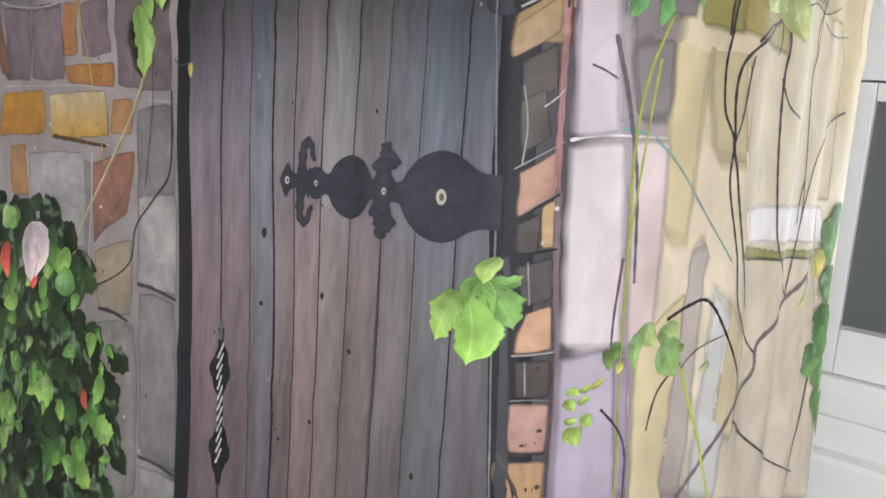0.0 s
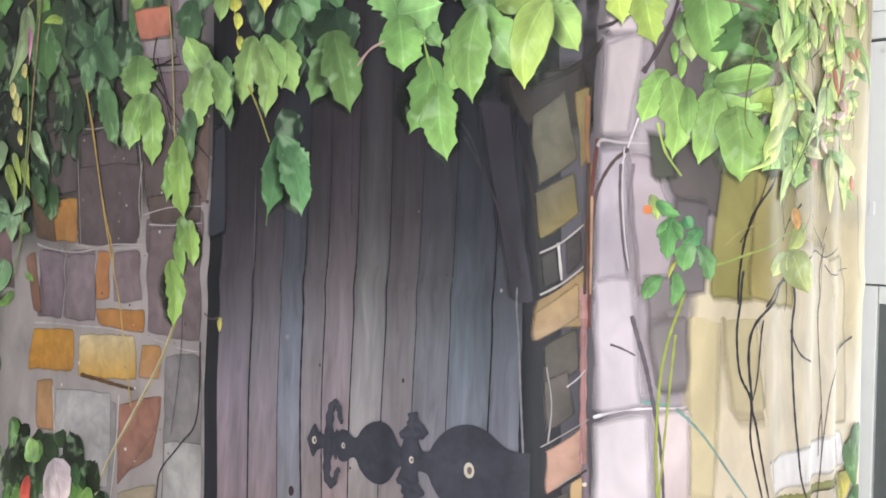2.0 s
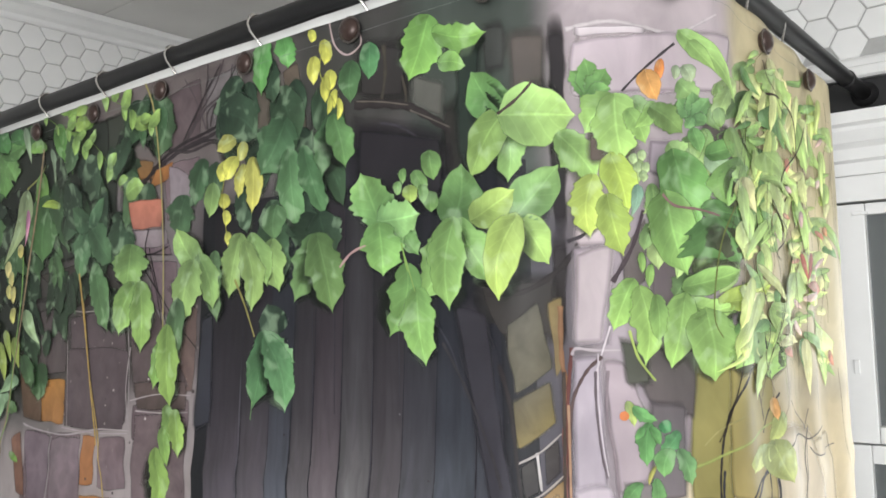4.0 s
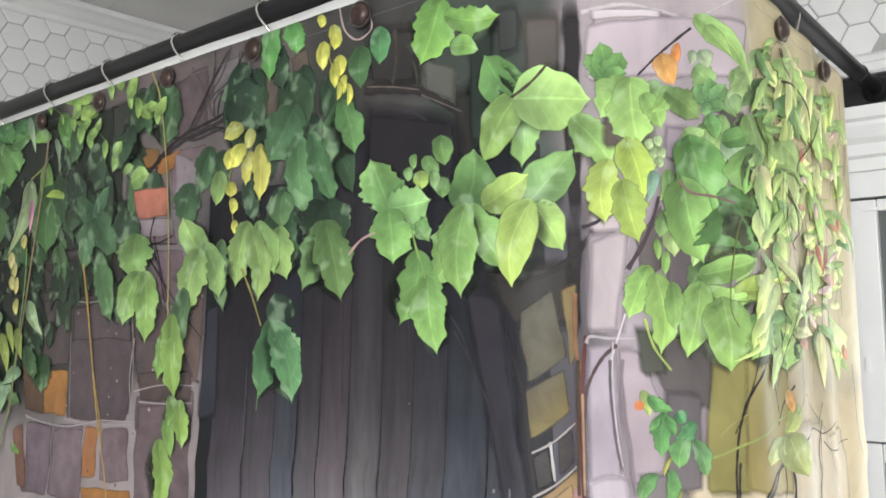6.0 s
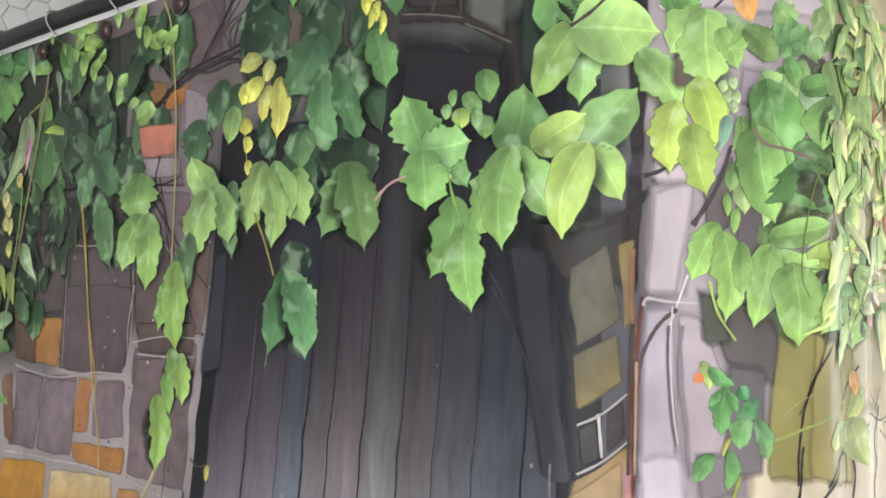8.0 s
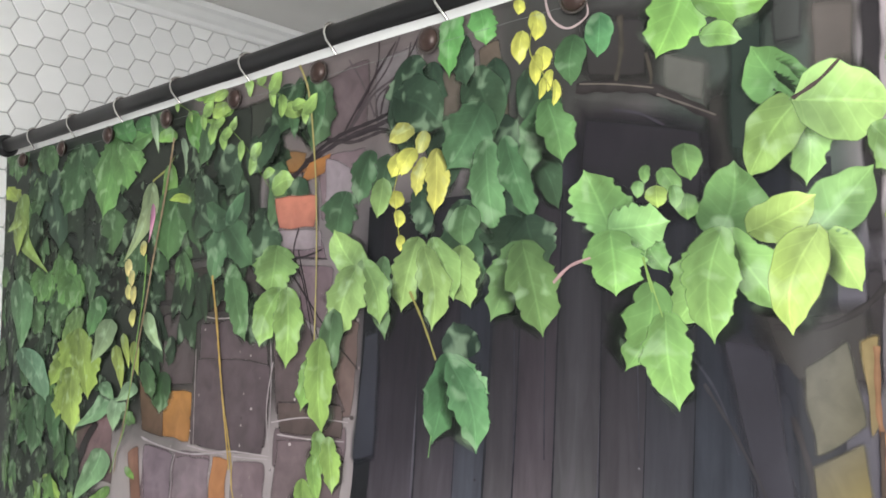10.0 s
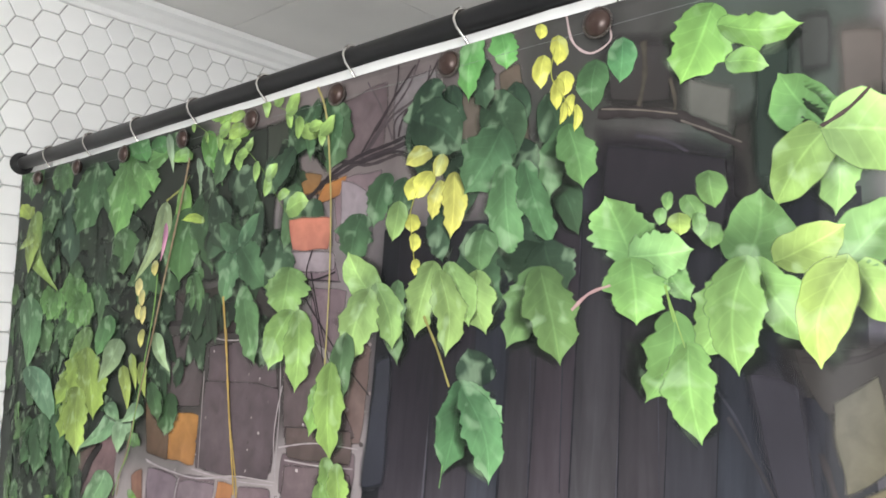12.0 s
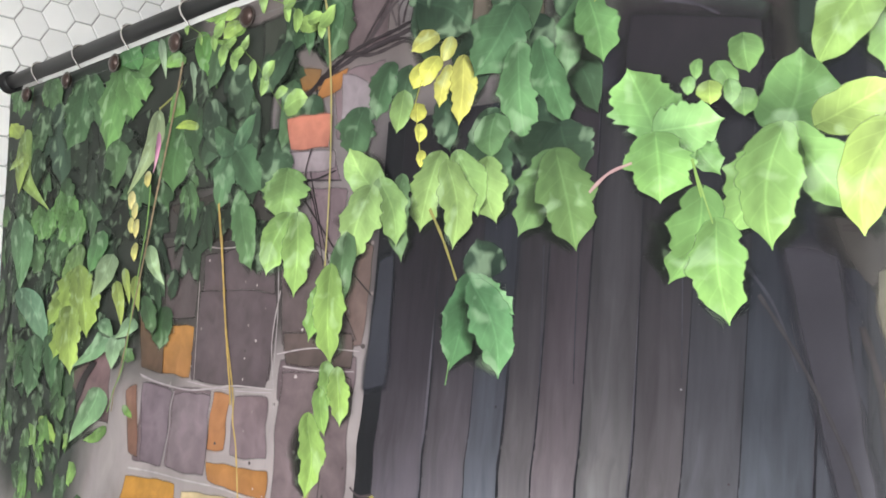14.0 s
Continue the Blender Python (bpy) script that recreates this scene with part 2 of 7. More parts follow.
def sash(x0, x1, z0, z1, px0, px1, pz0, pz1):
    frame_ob = new("sash")
    frame_ob.parent = window
    box_part("stile", M_PAINT, frame_ob, x0, Y, z0, px0, Y + 0.04, z1, bevel=0.002)
    box_part("stile", M_PAINT, frame_ob, px1, Y, z0, x1, Y + 0.04, z1, bevel=0.002)
    box_part("rail", M_PAINT, frame_ob, px0 + 0.0005, Y + 0.001, pz1, px1 - 0.0005, Y + 0.039, z1, bevel=0.002)
    box_part("rail", M_PAINT, frame_ob, px0 + 0.0005, Y + 0.001, z0, px1 - 0.0005, Y + 0.039, pz0, bevel=0.002)
    box_part("pane", M_GLASS, frame_ob, px0 - 0.004, Y + 0.016, pz0 - 0.004, px1 + 0.004, Y + 0.020, pz1 + 0.004, label="frosted grey glass pane")


sash(-0.2665, 0.427, 1.4125, 1.7585, -0.228, 0.386, 1.437, 1.742)
sash(-0.2665, 0.427, 0.967, 1.4100, -0.240, 0.398, 1.043, 1.384)
box_part("latch", M_PAINT, window, -0.2545, Y - 0.004, 1.512, -0.2475, Y + 0.001, 1.532, bevel=0.001)
box_part("latch", M_PAINT, window, -0.244, Y - 0.006, 1.742, -0.224, Y + 0.001, 1.747, bevel=0.001)
SILL = [(0, 0.966), (0.012, 0.966), (0.016, 0.961), (0.016, 0.945), (0.022, 0.940), (0.022, 0.908), (0.011, 0.899), (0.011, 0.846), (0.028, 0.841), (0.034, 0.833), (0.034, 0.792), (0.02, 0.786), (0.02, 0.74), (-0.13, 0.74), (-0.13, 0.966)]
part("sill", profile_run(bmesh.new(), [(Y - o, z) for o, z in SILL], "x", -0.62, 0.62), M_PAINT, window)
part("bead", box(bmesh.new(), -0.236, Y - 0.005, 1.033, 0.394, Y + 0.001, 1.043, bevel=0.001), M_PAINT, window)


# ---- the shower curtain's cloth as a surface ----
# plan of the cloth: u runs along it from its end at the tiled wall, round the rod's corner
STRAIGHT, CX, CY, RX, RY, POW, LEG = (-1.655, -0.37), -0.37, 0.775, 0.136, 0.165, 1.5, 1.11
pts = [(x, CY - RY) for x in np.linspace(STRAIGHT[0], STRAIGHT[1], 60)]
for a in np.linspace(0, math.pi / 2, 40)[1:]:
    pts.append((CX + RX * math.sin(a) ** (2 / POW), CY - RY * math.cos(a) ** (2 / POW)))
pts += [(CX + RX + 0.016 * k, CY + (LEG - CY) * k) for k in np.linspace(0, 1, 20)[1:]]
PLAN = np.array(pts)
PLAN_U = np.concatenate([[0], np.cumsum(np.hypot(*np.diff(PLAN, axis=0).T))])
FULL = PLAN_U[-1]
TOP_Z, LOW_Z = 1.914, 0.12
SPAN = 0.1500
HOOKS = [0.084 + SPAN * i for i in range(12)]


def plan_at(u):
    return np.array([np.interp(u, PLAN_U, PLAN[:, 0]), np.interp(u, PLAN_U, PLAN[:, 1])])


def cloth(u, z, off=0.0):
    """A point of the cloth at u along it and height z, off metres in front of it."""
    p = plan_at(u)
    d = plan_at(u + 0.006) - plan_at(u - 0.006)
    d /= math.hypot(*d)
    n = np.array([d[1], -d[0]])
    drop = TOP_Z - z
    front = 1 / (1 + math.exp((u - 1.34) / 0.045))
    # the cloth swings out over the tub's edge
    lean = (0.125 * drop * drop if drop < 1 else 0.125 + 0.05 * (drop - 1)) * (0.08 + 0.92 * front) * min(1.0, max(0.0, u / 0.5))
    w = min(1.0, drop / 0.12)
    wave = 0.0022 * math.sin(21 * u + 0.8 * math.sin(3 * z)) * w + 0.0010 * math.sin(47 * u + 1.5 * z + 1) * w
    wave += 0.002 * math.sin(5 * z + 6 * u)
    # folds of the part beyond the corner
    wave += (1 - front) * 0.0032 * math.sin(62 * (u - 1.37)) * (0.6 + 0.4 * w)
    # sag between the hooks, creases from the packing
    wave += -0.0004 * math.cos(math.tau * (u - HOOKS[0]) / SPAN) * max(0.0, 1 - drop / 0.10)
    for zc, uc, s in ((1.478, 0, 1.0), (1.14, 0, 0.8), (0.80, 0, 0.8)):
        zz = z - zc - 0.006 * math.sin(7 * u)
        wave += 0.0022 * s * math.exp(-(zz / 0.014) ** 2)
    wave += 0.0009 * math.exp(-((u - 1.098 - 0.02 * math.sin(6 * z)) / 0.012) ** 2)
    k = wave + lean + off
    z -= 0.032 * min(1.0, max(0.0, (u - 1.44) / 0.36)) ** 1.3
    return Vector((p[0] + n[0] * k, p[1] + n[1] * k, z))


def cloth_material():
    """White woven polyester under the print, seen only at the edges."""
    m = material("polyester_cloth", (0.30, 0.27, 0.25), 0.55, vary=0.15, scale=18, bump=0.12, bump_scale=900, spec=0.35)
    return m


curtain = new("shower_curtain")
tagged(curtain, "shower curtain printed with ivy, stones and an old wooden door", "shower curtain")


def grid_mesh(name, mat, u0, u1, z0, z1, nu, nz, off, parent, label=""):
    verts = [cloth(u0 + (u1 - u0) * i / nu, z0 + (z1 - z0) * j / nz, off) for j in range(nz + 1) for i in range(nu + 1)]
    faces = [(j * (nu + 1) + i, j * (nu + 1) + i + 1, (j + 1) * (nu + 1) + i + 1, (j + 1) * (nu + 1) + i) for j in range(nz) for i in range(nu)]
    me = bpy.data.meshes.new(name)
    me.from_pydata(verts, [], faces)
    me.materials.append(mat)
    for p in me.polygons:
        p.use_smooth = True
    ob = new(name, me)
    ob.parent = parent
    if label:
        tagged(ob, label)
    return ob


NU, NZ = 460, 240
sheet = grid_mesh("cloth", cloth_material(), 0, FULL, LOW_Z, TOP_Z, NU, NZ, 0.0, curtain, "printed polyester cloth")
solid = sheet.modifiers.new("thickness", "SOLIDIFY")
solid.thickness, solid.offset = 0.0006, -1


# ---- the print on the cloth ----
def linear(code, pure=0.93):
    """Ink colour from a six-digit code, greyed a little by the cloth."""
    c = [int(code[i:i + 2], 16) / 255 for i in (0, 2, 4)]
    c = np.array([(v / 12.92 if v < 0.04045 else ((v + 0.055) / 1.055) ** 2.4) * INK for v in c])
    return (c * pure + (1 - pure) * float(c @ (0.25, 0.65, 0.10))) * (1.025, 1.0, 1.04)


INK = 0.84
LEAF_TONE = (1.115, 0.96, 0.985)


def ink_material(name, grain=(1, 1, 1), scale=40.0, amount=0.2, rough=0.5):
    """Ink on polyester: the tint of the motif with brushy variation at two scales over a fine weave."""
    m = bpy.data.materials.new(name)
    m.use_nodes = True
    nt = m.node_tree
    b = nt.nodes["Principled BSDF"]
    b.inputs["Roughness"].default_value = rough
    b.inputs["Specular IOR Level"].default_value = 0.20
    at = nt.nodes.new("ShaderNodeAttribute")
    at.attribute_name = "tint"
    tc = nt.nodes.new("ShaderNodeTexCoord")
    mp = nt.nodes.new("ShaderNodeMapping")
    mp.inputs["Scale"].default_value = grain
    nt.links.new(tc.outputs["Object"], mp.inputs["Vector"])
    total = None
    for s, d in ((scale, 5), (scale / 5, 3)):
        n = nt.nodes.new("ShaderNodeTexNoise")
        n.inputs["Scale"].default_value, n.inputs["Detail"].default_value, n.inputs["Distortion"].default_value = s, d, 0.6
        nt.links.new(mp.outputs[0], n.inputs["Vector"])
        if total is None:
            total = n.outputs[0]
        else:
            add = nt.nodes.new("ShaderNodeMath")
            add.operation = "ADD"
            nt.links.new(total, add.inputs[0])
            nt.links.new(n.outputs[0], add.inputs[1])
            total = add.outputs[0]
    mr = nt.nodes.new("ShaderNodeMapRange")
    mr.inputs["From Min"].default_value, mr.inputs["From Max"].default_value = 0.65, 1.35
    mr.inputs["To Min"].default_value, mr.inputs["To Max"].default_value = 1 - amount, 1 + amount
    nt.links.new(total, mr.inputs["Value"])
    mul = nt.nodes.new("ShaderNodeMixRGB")
    mul.blend_type = "MULTIPLY"
    mul.inputs[0].default_value = 1
    nt.links.new(at.outputs["Color"], mul.inputs[1])
    nt.links.new(mr.outputs[0], mul.inputs[2])
    nt.links.new(mul.outputs[0], b.inputs["Base Color"])
    weave = nt.nodes.new("ShaderNodeTexNoise")
    weave.inputs["Scale"].default_value = 1400
    bp = nt.nodes.new("ShaderNodeBump")
    bp.inputs["Strength"].default_value, bp.inputs["Distance"].default_value = 0.12, 0.0004
    nt.links.new(tc.outputs["Object"], weave.inputs["Vector"])
    nt.links.new(weave.outputs[0], bp.inputs["Height"])
    nt.links.new(bp.outputs[0], b.inputs["Normal"])
    # the ink thins out towards the rim of a motif
    clear = nt.nodes.new("ShaderNodeBsdfTransparent")
    blend = nt.nodes.new("ShaderNodeMixShader")
    nt.links.new(at.outputs["Alpha"], blend.inputs[0])
    nt.links.new(clear.outputs[0], blend.inputs[1])
    nt.links.new(b.outputs[0], blend.inputs[2])
    nt.links.new(blend.outputs[0], nt.nodes["Material Output"].inputs["Surface"])
    return m


def leaf_ink():
    """Leaf ink: midrib, side veins, one half paler than the other, watery blotches."""
    m = ink_material("leaf_ink", (1, 1, 0.6), 75, 0.22)
    nt = m.node_tree
    b = nt.nodes["Principled BSDF"]
    src = b.inputs["Base Color"].links[0].from_socket
    uv = nt.nodes.new("ShaderNodeUVMap")
    sep = nt.nodes.new("ShaderNodeSeparateXYZ")
    nt.links.new(uv.outputs[0], sep.inputs[0])

    def math_node(op, a, bb=None, c=None):
        n = nt.nodes.new("ShaderNodeMath")
        n.operation = op
        for k, v in enumerate((a, bb, c)):
            if v is None:
                continue
            if isinstance(v, (int, float)):
                n.inputs[k].default_value = v
            else:
                nt.links.new(v, n.inputs[k])
        return n.outputs[0]

    x = math_node("SUBTRACT", sep.outputs["X"], 0.5)
    ax = math_node("ABSOLUTE", x)
    y = sep.outputs["Y"]
    # midrib
    rib = math_node("SUBTRACT", 1.0, math_node("MULTIPLY", ax, 26.0))
    rib = math_node("MAXIMUM", rib, 0.0)
    # side veins slanting to the tip
    vein = math_node("SINE", math_node("MULTIPLY", math_node("SUBTRACT", y, math_node("MULTIPLY", ax, 0.55)), 34.0))
    vein = math_node("MULTIPLY", math_node("POWER", math_node("MAXIMUM", vein, 0.0), 14.0), 0.10)
    half = math_node("MULTIPLY", math_node("SMOOTH_MIN", math_node("MAXIMUM", math_node("MULTIPLY", x, 3.0), -0.5), 0.5, 0.3), 0.26)
    tipw = math_node("MULTIPLY", math_node("SUBTRACT", y, 0.5), 0.2)
    edge = math_node("MULTIPLY", math_node("POWER", math_node("MULTIPLY", ax, 2.0), 6.0), 0.12)
    total = math_node("ADD", math_node("ADD", half, tipw), math_node("ADD", math_node("MULTIPLY", rib, 0.30), math_node("ADD", vein, edge)))
    gain = math_node("ADD", total, 0.94)
    mul = nt.nodes.new("ShaderNodeMixRGB")
    mul.blend_type = "MULTIPLY"
    mul.inputs[0].default_value = 1
    nt.links.new(src, mul.inputs[1])
    nt.links.new(gain, mul.inputs[2])
    # pale watery gleams in the drawing
    blot = nt.nodes.new("ShaderNodeTexNoise")
    blot.inputs["Scale"].default_value, blot.inputs["Detail"].default_value, blot.inputs["Distortion"].default_value = 48, 1.5, 0.5
    tc = nt.nodes.new("ShaderNodeTexCoord")
    nt.links.new(tc.outputs["Object"], blot.inputs["Vector"])
    mr = nt.nodes.new("ShaderNodeMapRange")
    mr.inputs["From Min"].default_value, mr.inputs["From Max"].default_value = 0.56, 0.70
    mr.inputs["To Min"].default_value, mr.inputs["To Max"].default_value = 0.0, 0.42
    nt.links.new(blot.outputs[0], mr.inputs["Value"])
    pale = nt.nodes.new("ShaderNodeMixRGB")
    pale.blend_type = "SCREEN"
    nt.links.new(mr.outputs[0], pale.inputs[0])
    nt.links.new(mul.outputs[0], pale.inputs[1])
    pale.inputs[2].default_value = (0.30, 0.42, 0.27, 1)
    nt.links.new(pale.outputs[0], b.inputs["Base Color"])
    return m


I_LEAF = leaf_ink()
I_STONE = ink_material("stone_ink", (1, 1, 1), 55, 0.30)
I_WOOD = ink_material("wood_ink", (7, 7, 0.6), 20, 0.28)
I_WALL = ink_material("plaster_ink", (1, 1, 0.6), 34, 0.20)
I_LINE = ink_material("twig_ink", (1, 1, 1), 90, 0.25)
I_GROUND = ink_material("ground_ink", (1, 1, 0.7), 26, 0.28)

# ground tints, laid softly one over the other: (u0, u1, z0, z1, soft, ink)
GROUNDS = [
    (-1, 3, 0, 3, 0.01, "7d7676"),
    (-1, 0.93, 1.0, 1.56, 0.06, "9a9290"),
    (-1, 0.93, 0, 1.20, 0.06, "8c8784"),
    (-1, 0.62, 1.50, 3, 0.05, "2a3029"),
    (-1, 0.40, 1.28, 3, 0.05, "28302a"),
    (0.50, 0.80, 1.55, 1.72, 0.03, "3e3a38"),
    (0.60, 1.10, 1.80, 3, 0.03, "6b6361"),
    (0.94, 1.34, 0, 1.74, 0.02, "55535a"),
    (0.90, 1.10, 1.58, 1.76, 0.03, "202226"),
    (1.05, 1.36, 1.72, 1.80, 0.015, "3a3a41"),
    (1.05, 1.24, 1.80, 3, 0.02, "474744"),
    (1.20, 1.34, 1.72, 3, 0.02, "4d564f"),
    (1.33, 1.60, 1.72, 3, 0.02, "b0a6a8"),
    (1.342, 1.52, 0, 1.40, 0.008, "b8aeb5"),
    (1.36, 1.52, 0, 1.72, 0.015, "b0a6ab"),
    (1.50, 3, 0, 1.56, 0.02, "c8b88c"),
    (1.50, 3, 0, 1.40, 0.04, "ddd2b6"),
    (1.46, 1.58, 1.40, 1.56, 0.02, "99915c"),
    (1.52, 3, 1.56, 3, 0.03, "cfc49a"),
]


GROUNDS = [(*g[:5], linear(g[5])) for g in GROUNDS]


def step(a, b, s, v):
    lo = min(max((v - a) / s * 0.5 + 0.5, 0), 1)
    hi = min(max((b - v) / s * 0.5 + 0.5, 0), 1)
    return lo * lo * (3 - 2 * lo) * hi * hi * (3 - 2 * hi)


def ground(u, z):
    c = np.zeros(3)
    for u0, u1, z0, z1, s, ink in GROUNDS:
        w = step(u0, u1, s, u) * step(z0, z1, s, z)
        c = c * (1 - w) + ink * w
    return c


def tint_mesh(me, tints):
    at = me.color_attributes.new("tint", "FLOAT_COLOR", "POINT")
    flat = np.ones((len(tints), 4), dtype=np.float32)
    tints = np.array(tints)
    flat[:, :tints.shape[1]] = tints
    at.data.foreach_set("color", flat.ravel())


tint_mesh(sheet.data, [ground(FULL * i / NU, LOW_Z + (TOP_Z - LOW_Z) * j / NZ) for j in range(NZ + 1) for i in range(NU + 1)])
sheet.data.materials.clear()
sheet.data.materials.append(I_GROUND)

CELL, LAYER = 0.008, 0.00006
stack = {}


def lay(name, grid, tints, mat, uvs=None, across=False):
    """Prints one motif: a grid of (u, z) rows, laid just over all that it covers."""
    cells = set()
    for row in grid:
        for (ua, za), (ub, zb) in zip(row, row[1:]):
            n = max(1, int(max(abs(ub - ua), abs(zb - za)) / CELL) + 1)
            for k in range(n + 1):
                cells.add((int((ua + (ub - ua) * k / n) / CELL), int((za + (zb - za) * k / n) / CELL)))
    level = 1 + max(stack.get(c, 0) for c in cells)
    for a, b in cells:
        stack[(a, b)] = level
    nu, off = len(grid[0]), 0.00012 + level * LAYER
    verts = [cloth(min(max(u, 0.001), FULL - 0.001), min(z, TOP_Z - 0.0008), off) for row in grid for u, z in row]
    faces = [(j * nu + i, j * nu + i + 1, (j + 1) * nu + i + 1, (j + 1) * nu + i) for j in range(len(grid) - 1) for i in range(nu - 1)]
    me = bpy.data.meshes.new(name)
    me.from_pydata(verts, [], faces)
    me.materials.append(mat)
    tint_mesh(me, tints)
    if uvs:
        layer = me.uv_layers.new(name="UVMap")
        for loop in me.loops:
            layer.data[loop.index].uv = uvs[loop.vertex_index]
    me.shade_smooth()
    ob = new(name, me)
    ob.parent = sheet
    return ob


def outline(kind, s):
    """Half width of a leaf at s along it, 1 at the widest."""
    if kind == "o":
        w = 1.06 * math.sin(math.pi * s ** 0.74) ** 0.62 * (1 - 0.12 * s)
        return max(0.0, w) * (1 if s < 0.84 else 0.12 + 0.88 * ((1 - s) / 0.16) ** 1.1)
    if kind == "n":
        return max(0.0, math.sin(math.pi * s ** 0.55)) ** 0.9
    if kind == "v":
        # three lobes: two broad ones low down, a notch, then the long middle one
        w = 1.15 * math.exp(-((s - 0.27) / 0.15) ** 2) + 0.62 * max(0.0, math.sin(math.pi * s ** 1.1)) ** 0.9
        return max(0.0, w * (1 + 0.07 * math.sin(s * 23))) * (1 if s < 0.86 else 0.2 + 0.8 * (1 - s) / 0.14)
    # wavy margin and a drawn-out tip
    w = 1.08 * max(0.0, math.sin(math.pi * s ** 0.82)) ** 0.64
    w *= 1 + 0.09 * math.sin(s * 17 + 0.4) + 0.045 * math.sin(s * 43)
    if s > 0.82:
        w *= 0.14 + 0.86 * ((1 - s) / 0.18) ** 1.15
    return max(0.0, w)


def leaf(u, z, length, angle, ratio, kind, ink, bend=None, shade=None, slant=0):
    """A printed leaf: its stalk end in cm along and up the cloth, its length in cm, its direction in degrees from straight down; slant tilts its breadth."""
    a = radians(angle)
    d, e = (math.sin(a), -math.cos(a)), (math.cos(a + radians(slant)), math.sin(a + radians(slant)))
    if kind == "p":
        # a hand of lobes from one stalk
        for turn, f in ((-62, 0.62), (62, 0.62), (-30, 0.86), (30, 0.86), (0, 1.0)):
            c, n = math.cos(radians(turn)) * f, math.sin(radians(turn)) * f * max(0.7, ratio)
            vu, vz = d[0] * c + e[0] * n, d[1] * c + e[1] * n
            leaf(u, z, length * math.hypot(vu, vz), math.degrees(math.atan2(vu, -vz)), 0.42 * max(0.7, ratio) / max(0.5, math.hypot(vu, vz)), "i", ink, None, False, slant * 0.6)
        return None
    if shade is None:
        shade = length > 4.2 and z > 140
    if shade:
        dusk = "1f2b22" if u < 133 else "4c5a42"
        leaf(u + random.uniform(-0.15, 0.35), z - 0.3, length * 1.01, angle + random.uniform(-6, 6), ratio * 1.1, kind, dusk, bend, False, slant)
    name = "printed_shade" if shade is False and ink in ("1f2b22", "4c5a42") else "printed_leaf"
    u, z, length = u / 100, z / 100, length / 100
    bend = random.uniform(-0.12, 0.12) if bend is None else bend
    n, k = max(34 if kind in "iv" else 14, int(length / 0.004)), 6 if length < 0.05 else 10
    base = linear(ink, 0.845) * random.uniform(0.86, 1.10) * LEAF_TONE
    phase, teeth, lit = random.uniform(0, 6), random.uniform(4.5, 7.0), random.choice((-1, 1))
    cols = [-1 + 2 * i / k for i in range(k + 1)]
    if name == "printed_leaf":
        soft = min(0.35, 0.0013 / max(0.003, ratio * length / 2))
        cols = [-1] + [(-1 + 2 * i / (k - 2)) * (1 - soft) for i in range(k - 1)] + [1]
    grid, uvs, tints = [], [], []
    for j in range(n + 1):
        s = j / n
        w = max(outline(kind, s), 0.015) * ratio * (1.05 if length > 0.03 else 1.0) * length / 2
        mid = bend * length * math.sin(math.pi * s)
        row = []
        for i in range(k + 1):
            t = cols[i]
            wob = 1 + 0.09 * math.sin(7 * s + phase + (3 if t < 0 else 0)) + 0.04 * math.sin(19 * s + 2 * phase + (1 if t < 0 else 0))
            if kind in "iv" and 0.12 < s < 0.9:
                # notched margin, the teeth pointing to the tip
                saw = (teeth * s + phase + (0.37 if t < 0 else 0)) % 1
                wob += 0.20 * (saw ** 0.8 - 0.5) * abs(t) ** 3
            lag = -0.07 * abs(t) * length * (1 - s) * (kind == "i")
            if kind == "o":
                # heart-shaped at the stalk
                lag = -0.10 * t * t * length * max(0.0, 1 - 3 * s)
            if kind == "v":
                lag = abs(t) ** 1.5 * length * (0.26 * math.exp(-((s - 0.33) / 0.14) ** 2) - 0.12 * math.exp(-(s / 0.15) ** 2))
            o = mid + t * w * wob
            row.append((u + d[0] * (s * length + lag) + e[0] * o, z + d[1] * (s * length + lag) + e[1] * o))
            uvs.append((t / 2 + 0.5, s))
            if name == "printed_leaf":
                thin = 0.0 if abs(t) > 0.999 else 1.0
            else:
                thin = 0.9 * (1 - t * t) * min(1.0, 6 * s, 6 * (1 - s))
            tone = (0.70 + 0.42 * min(1.0, s / 0.6)) * (1 - 0.16 * max(0.0, lit * t) ** 2) * (1 + 0.34 * noise.noise((s * 2.6 + phase, t * 1.7, phase)) + 0.12 * noise.noise((s * 8 + phase, t * 5, phase)))
            tints.append((*(base * tone * (1 + 0.05 * (s - 0.5), 1, 1 - 0.12 * (s - 0.5))), thin))
        grid.append(row)
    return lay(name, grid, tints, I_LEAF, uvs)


def spray(ink, n, length, *pts):
    """A thin stalk through points in cm with small leaflets on either side."""
    line = catmull(pts, n)
    stem(0.9, "6a8a3c", *pts)
    every = max(1, len(line) // n)
    for i in range(0, len(line), every):
        p, q = line[i], line[min(i + 1, len(line) - 1)]
        if i == len(line) - 1:
            q = p + (p - line[i - 1])
        way = math.degrees(math.atan2(q[0] - p[0], p[1] - q[1]))
        for side in (-1, 1):
            if random.random() < 0.85:
                leaf(p[0] + random.uniform(-0.3, 0.3), p[1] + random.uniform(-0.3, 0.3), length * random.uniform(0.6, 1.1), way + side * random.uniform(35, 85), random.uniform(0.6, 0.85), "o", ink, None, False)


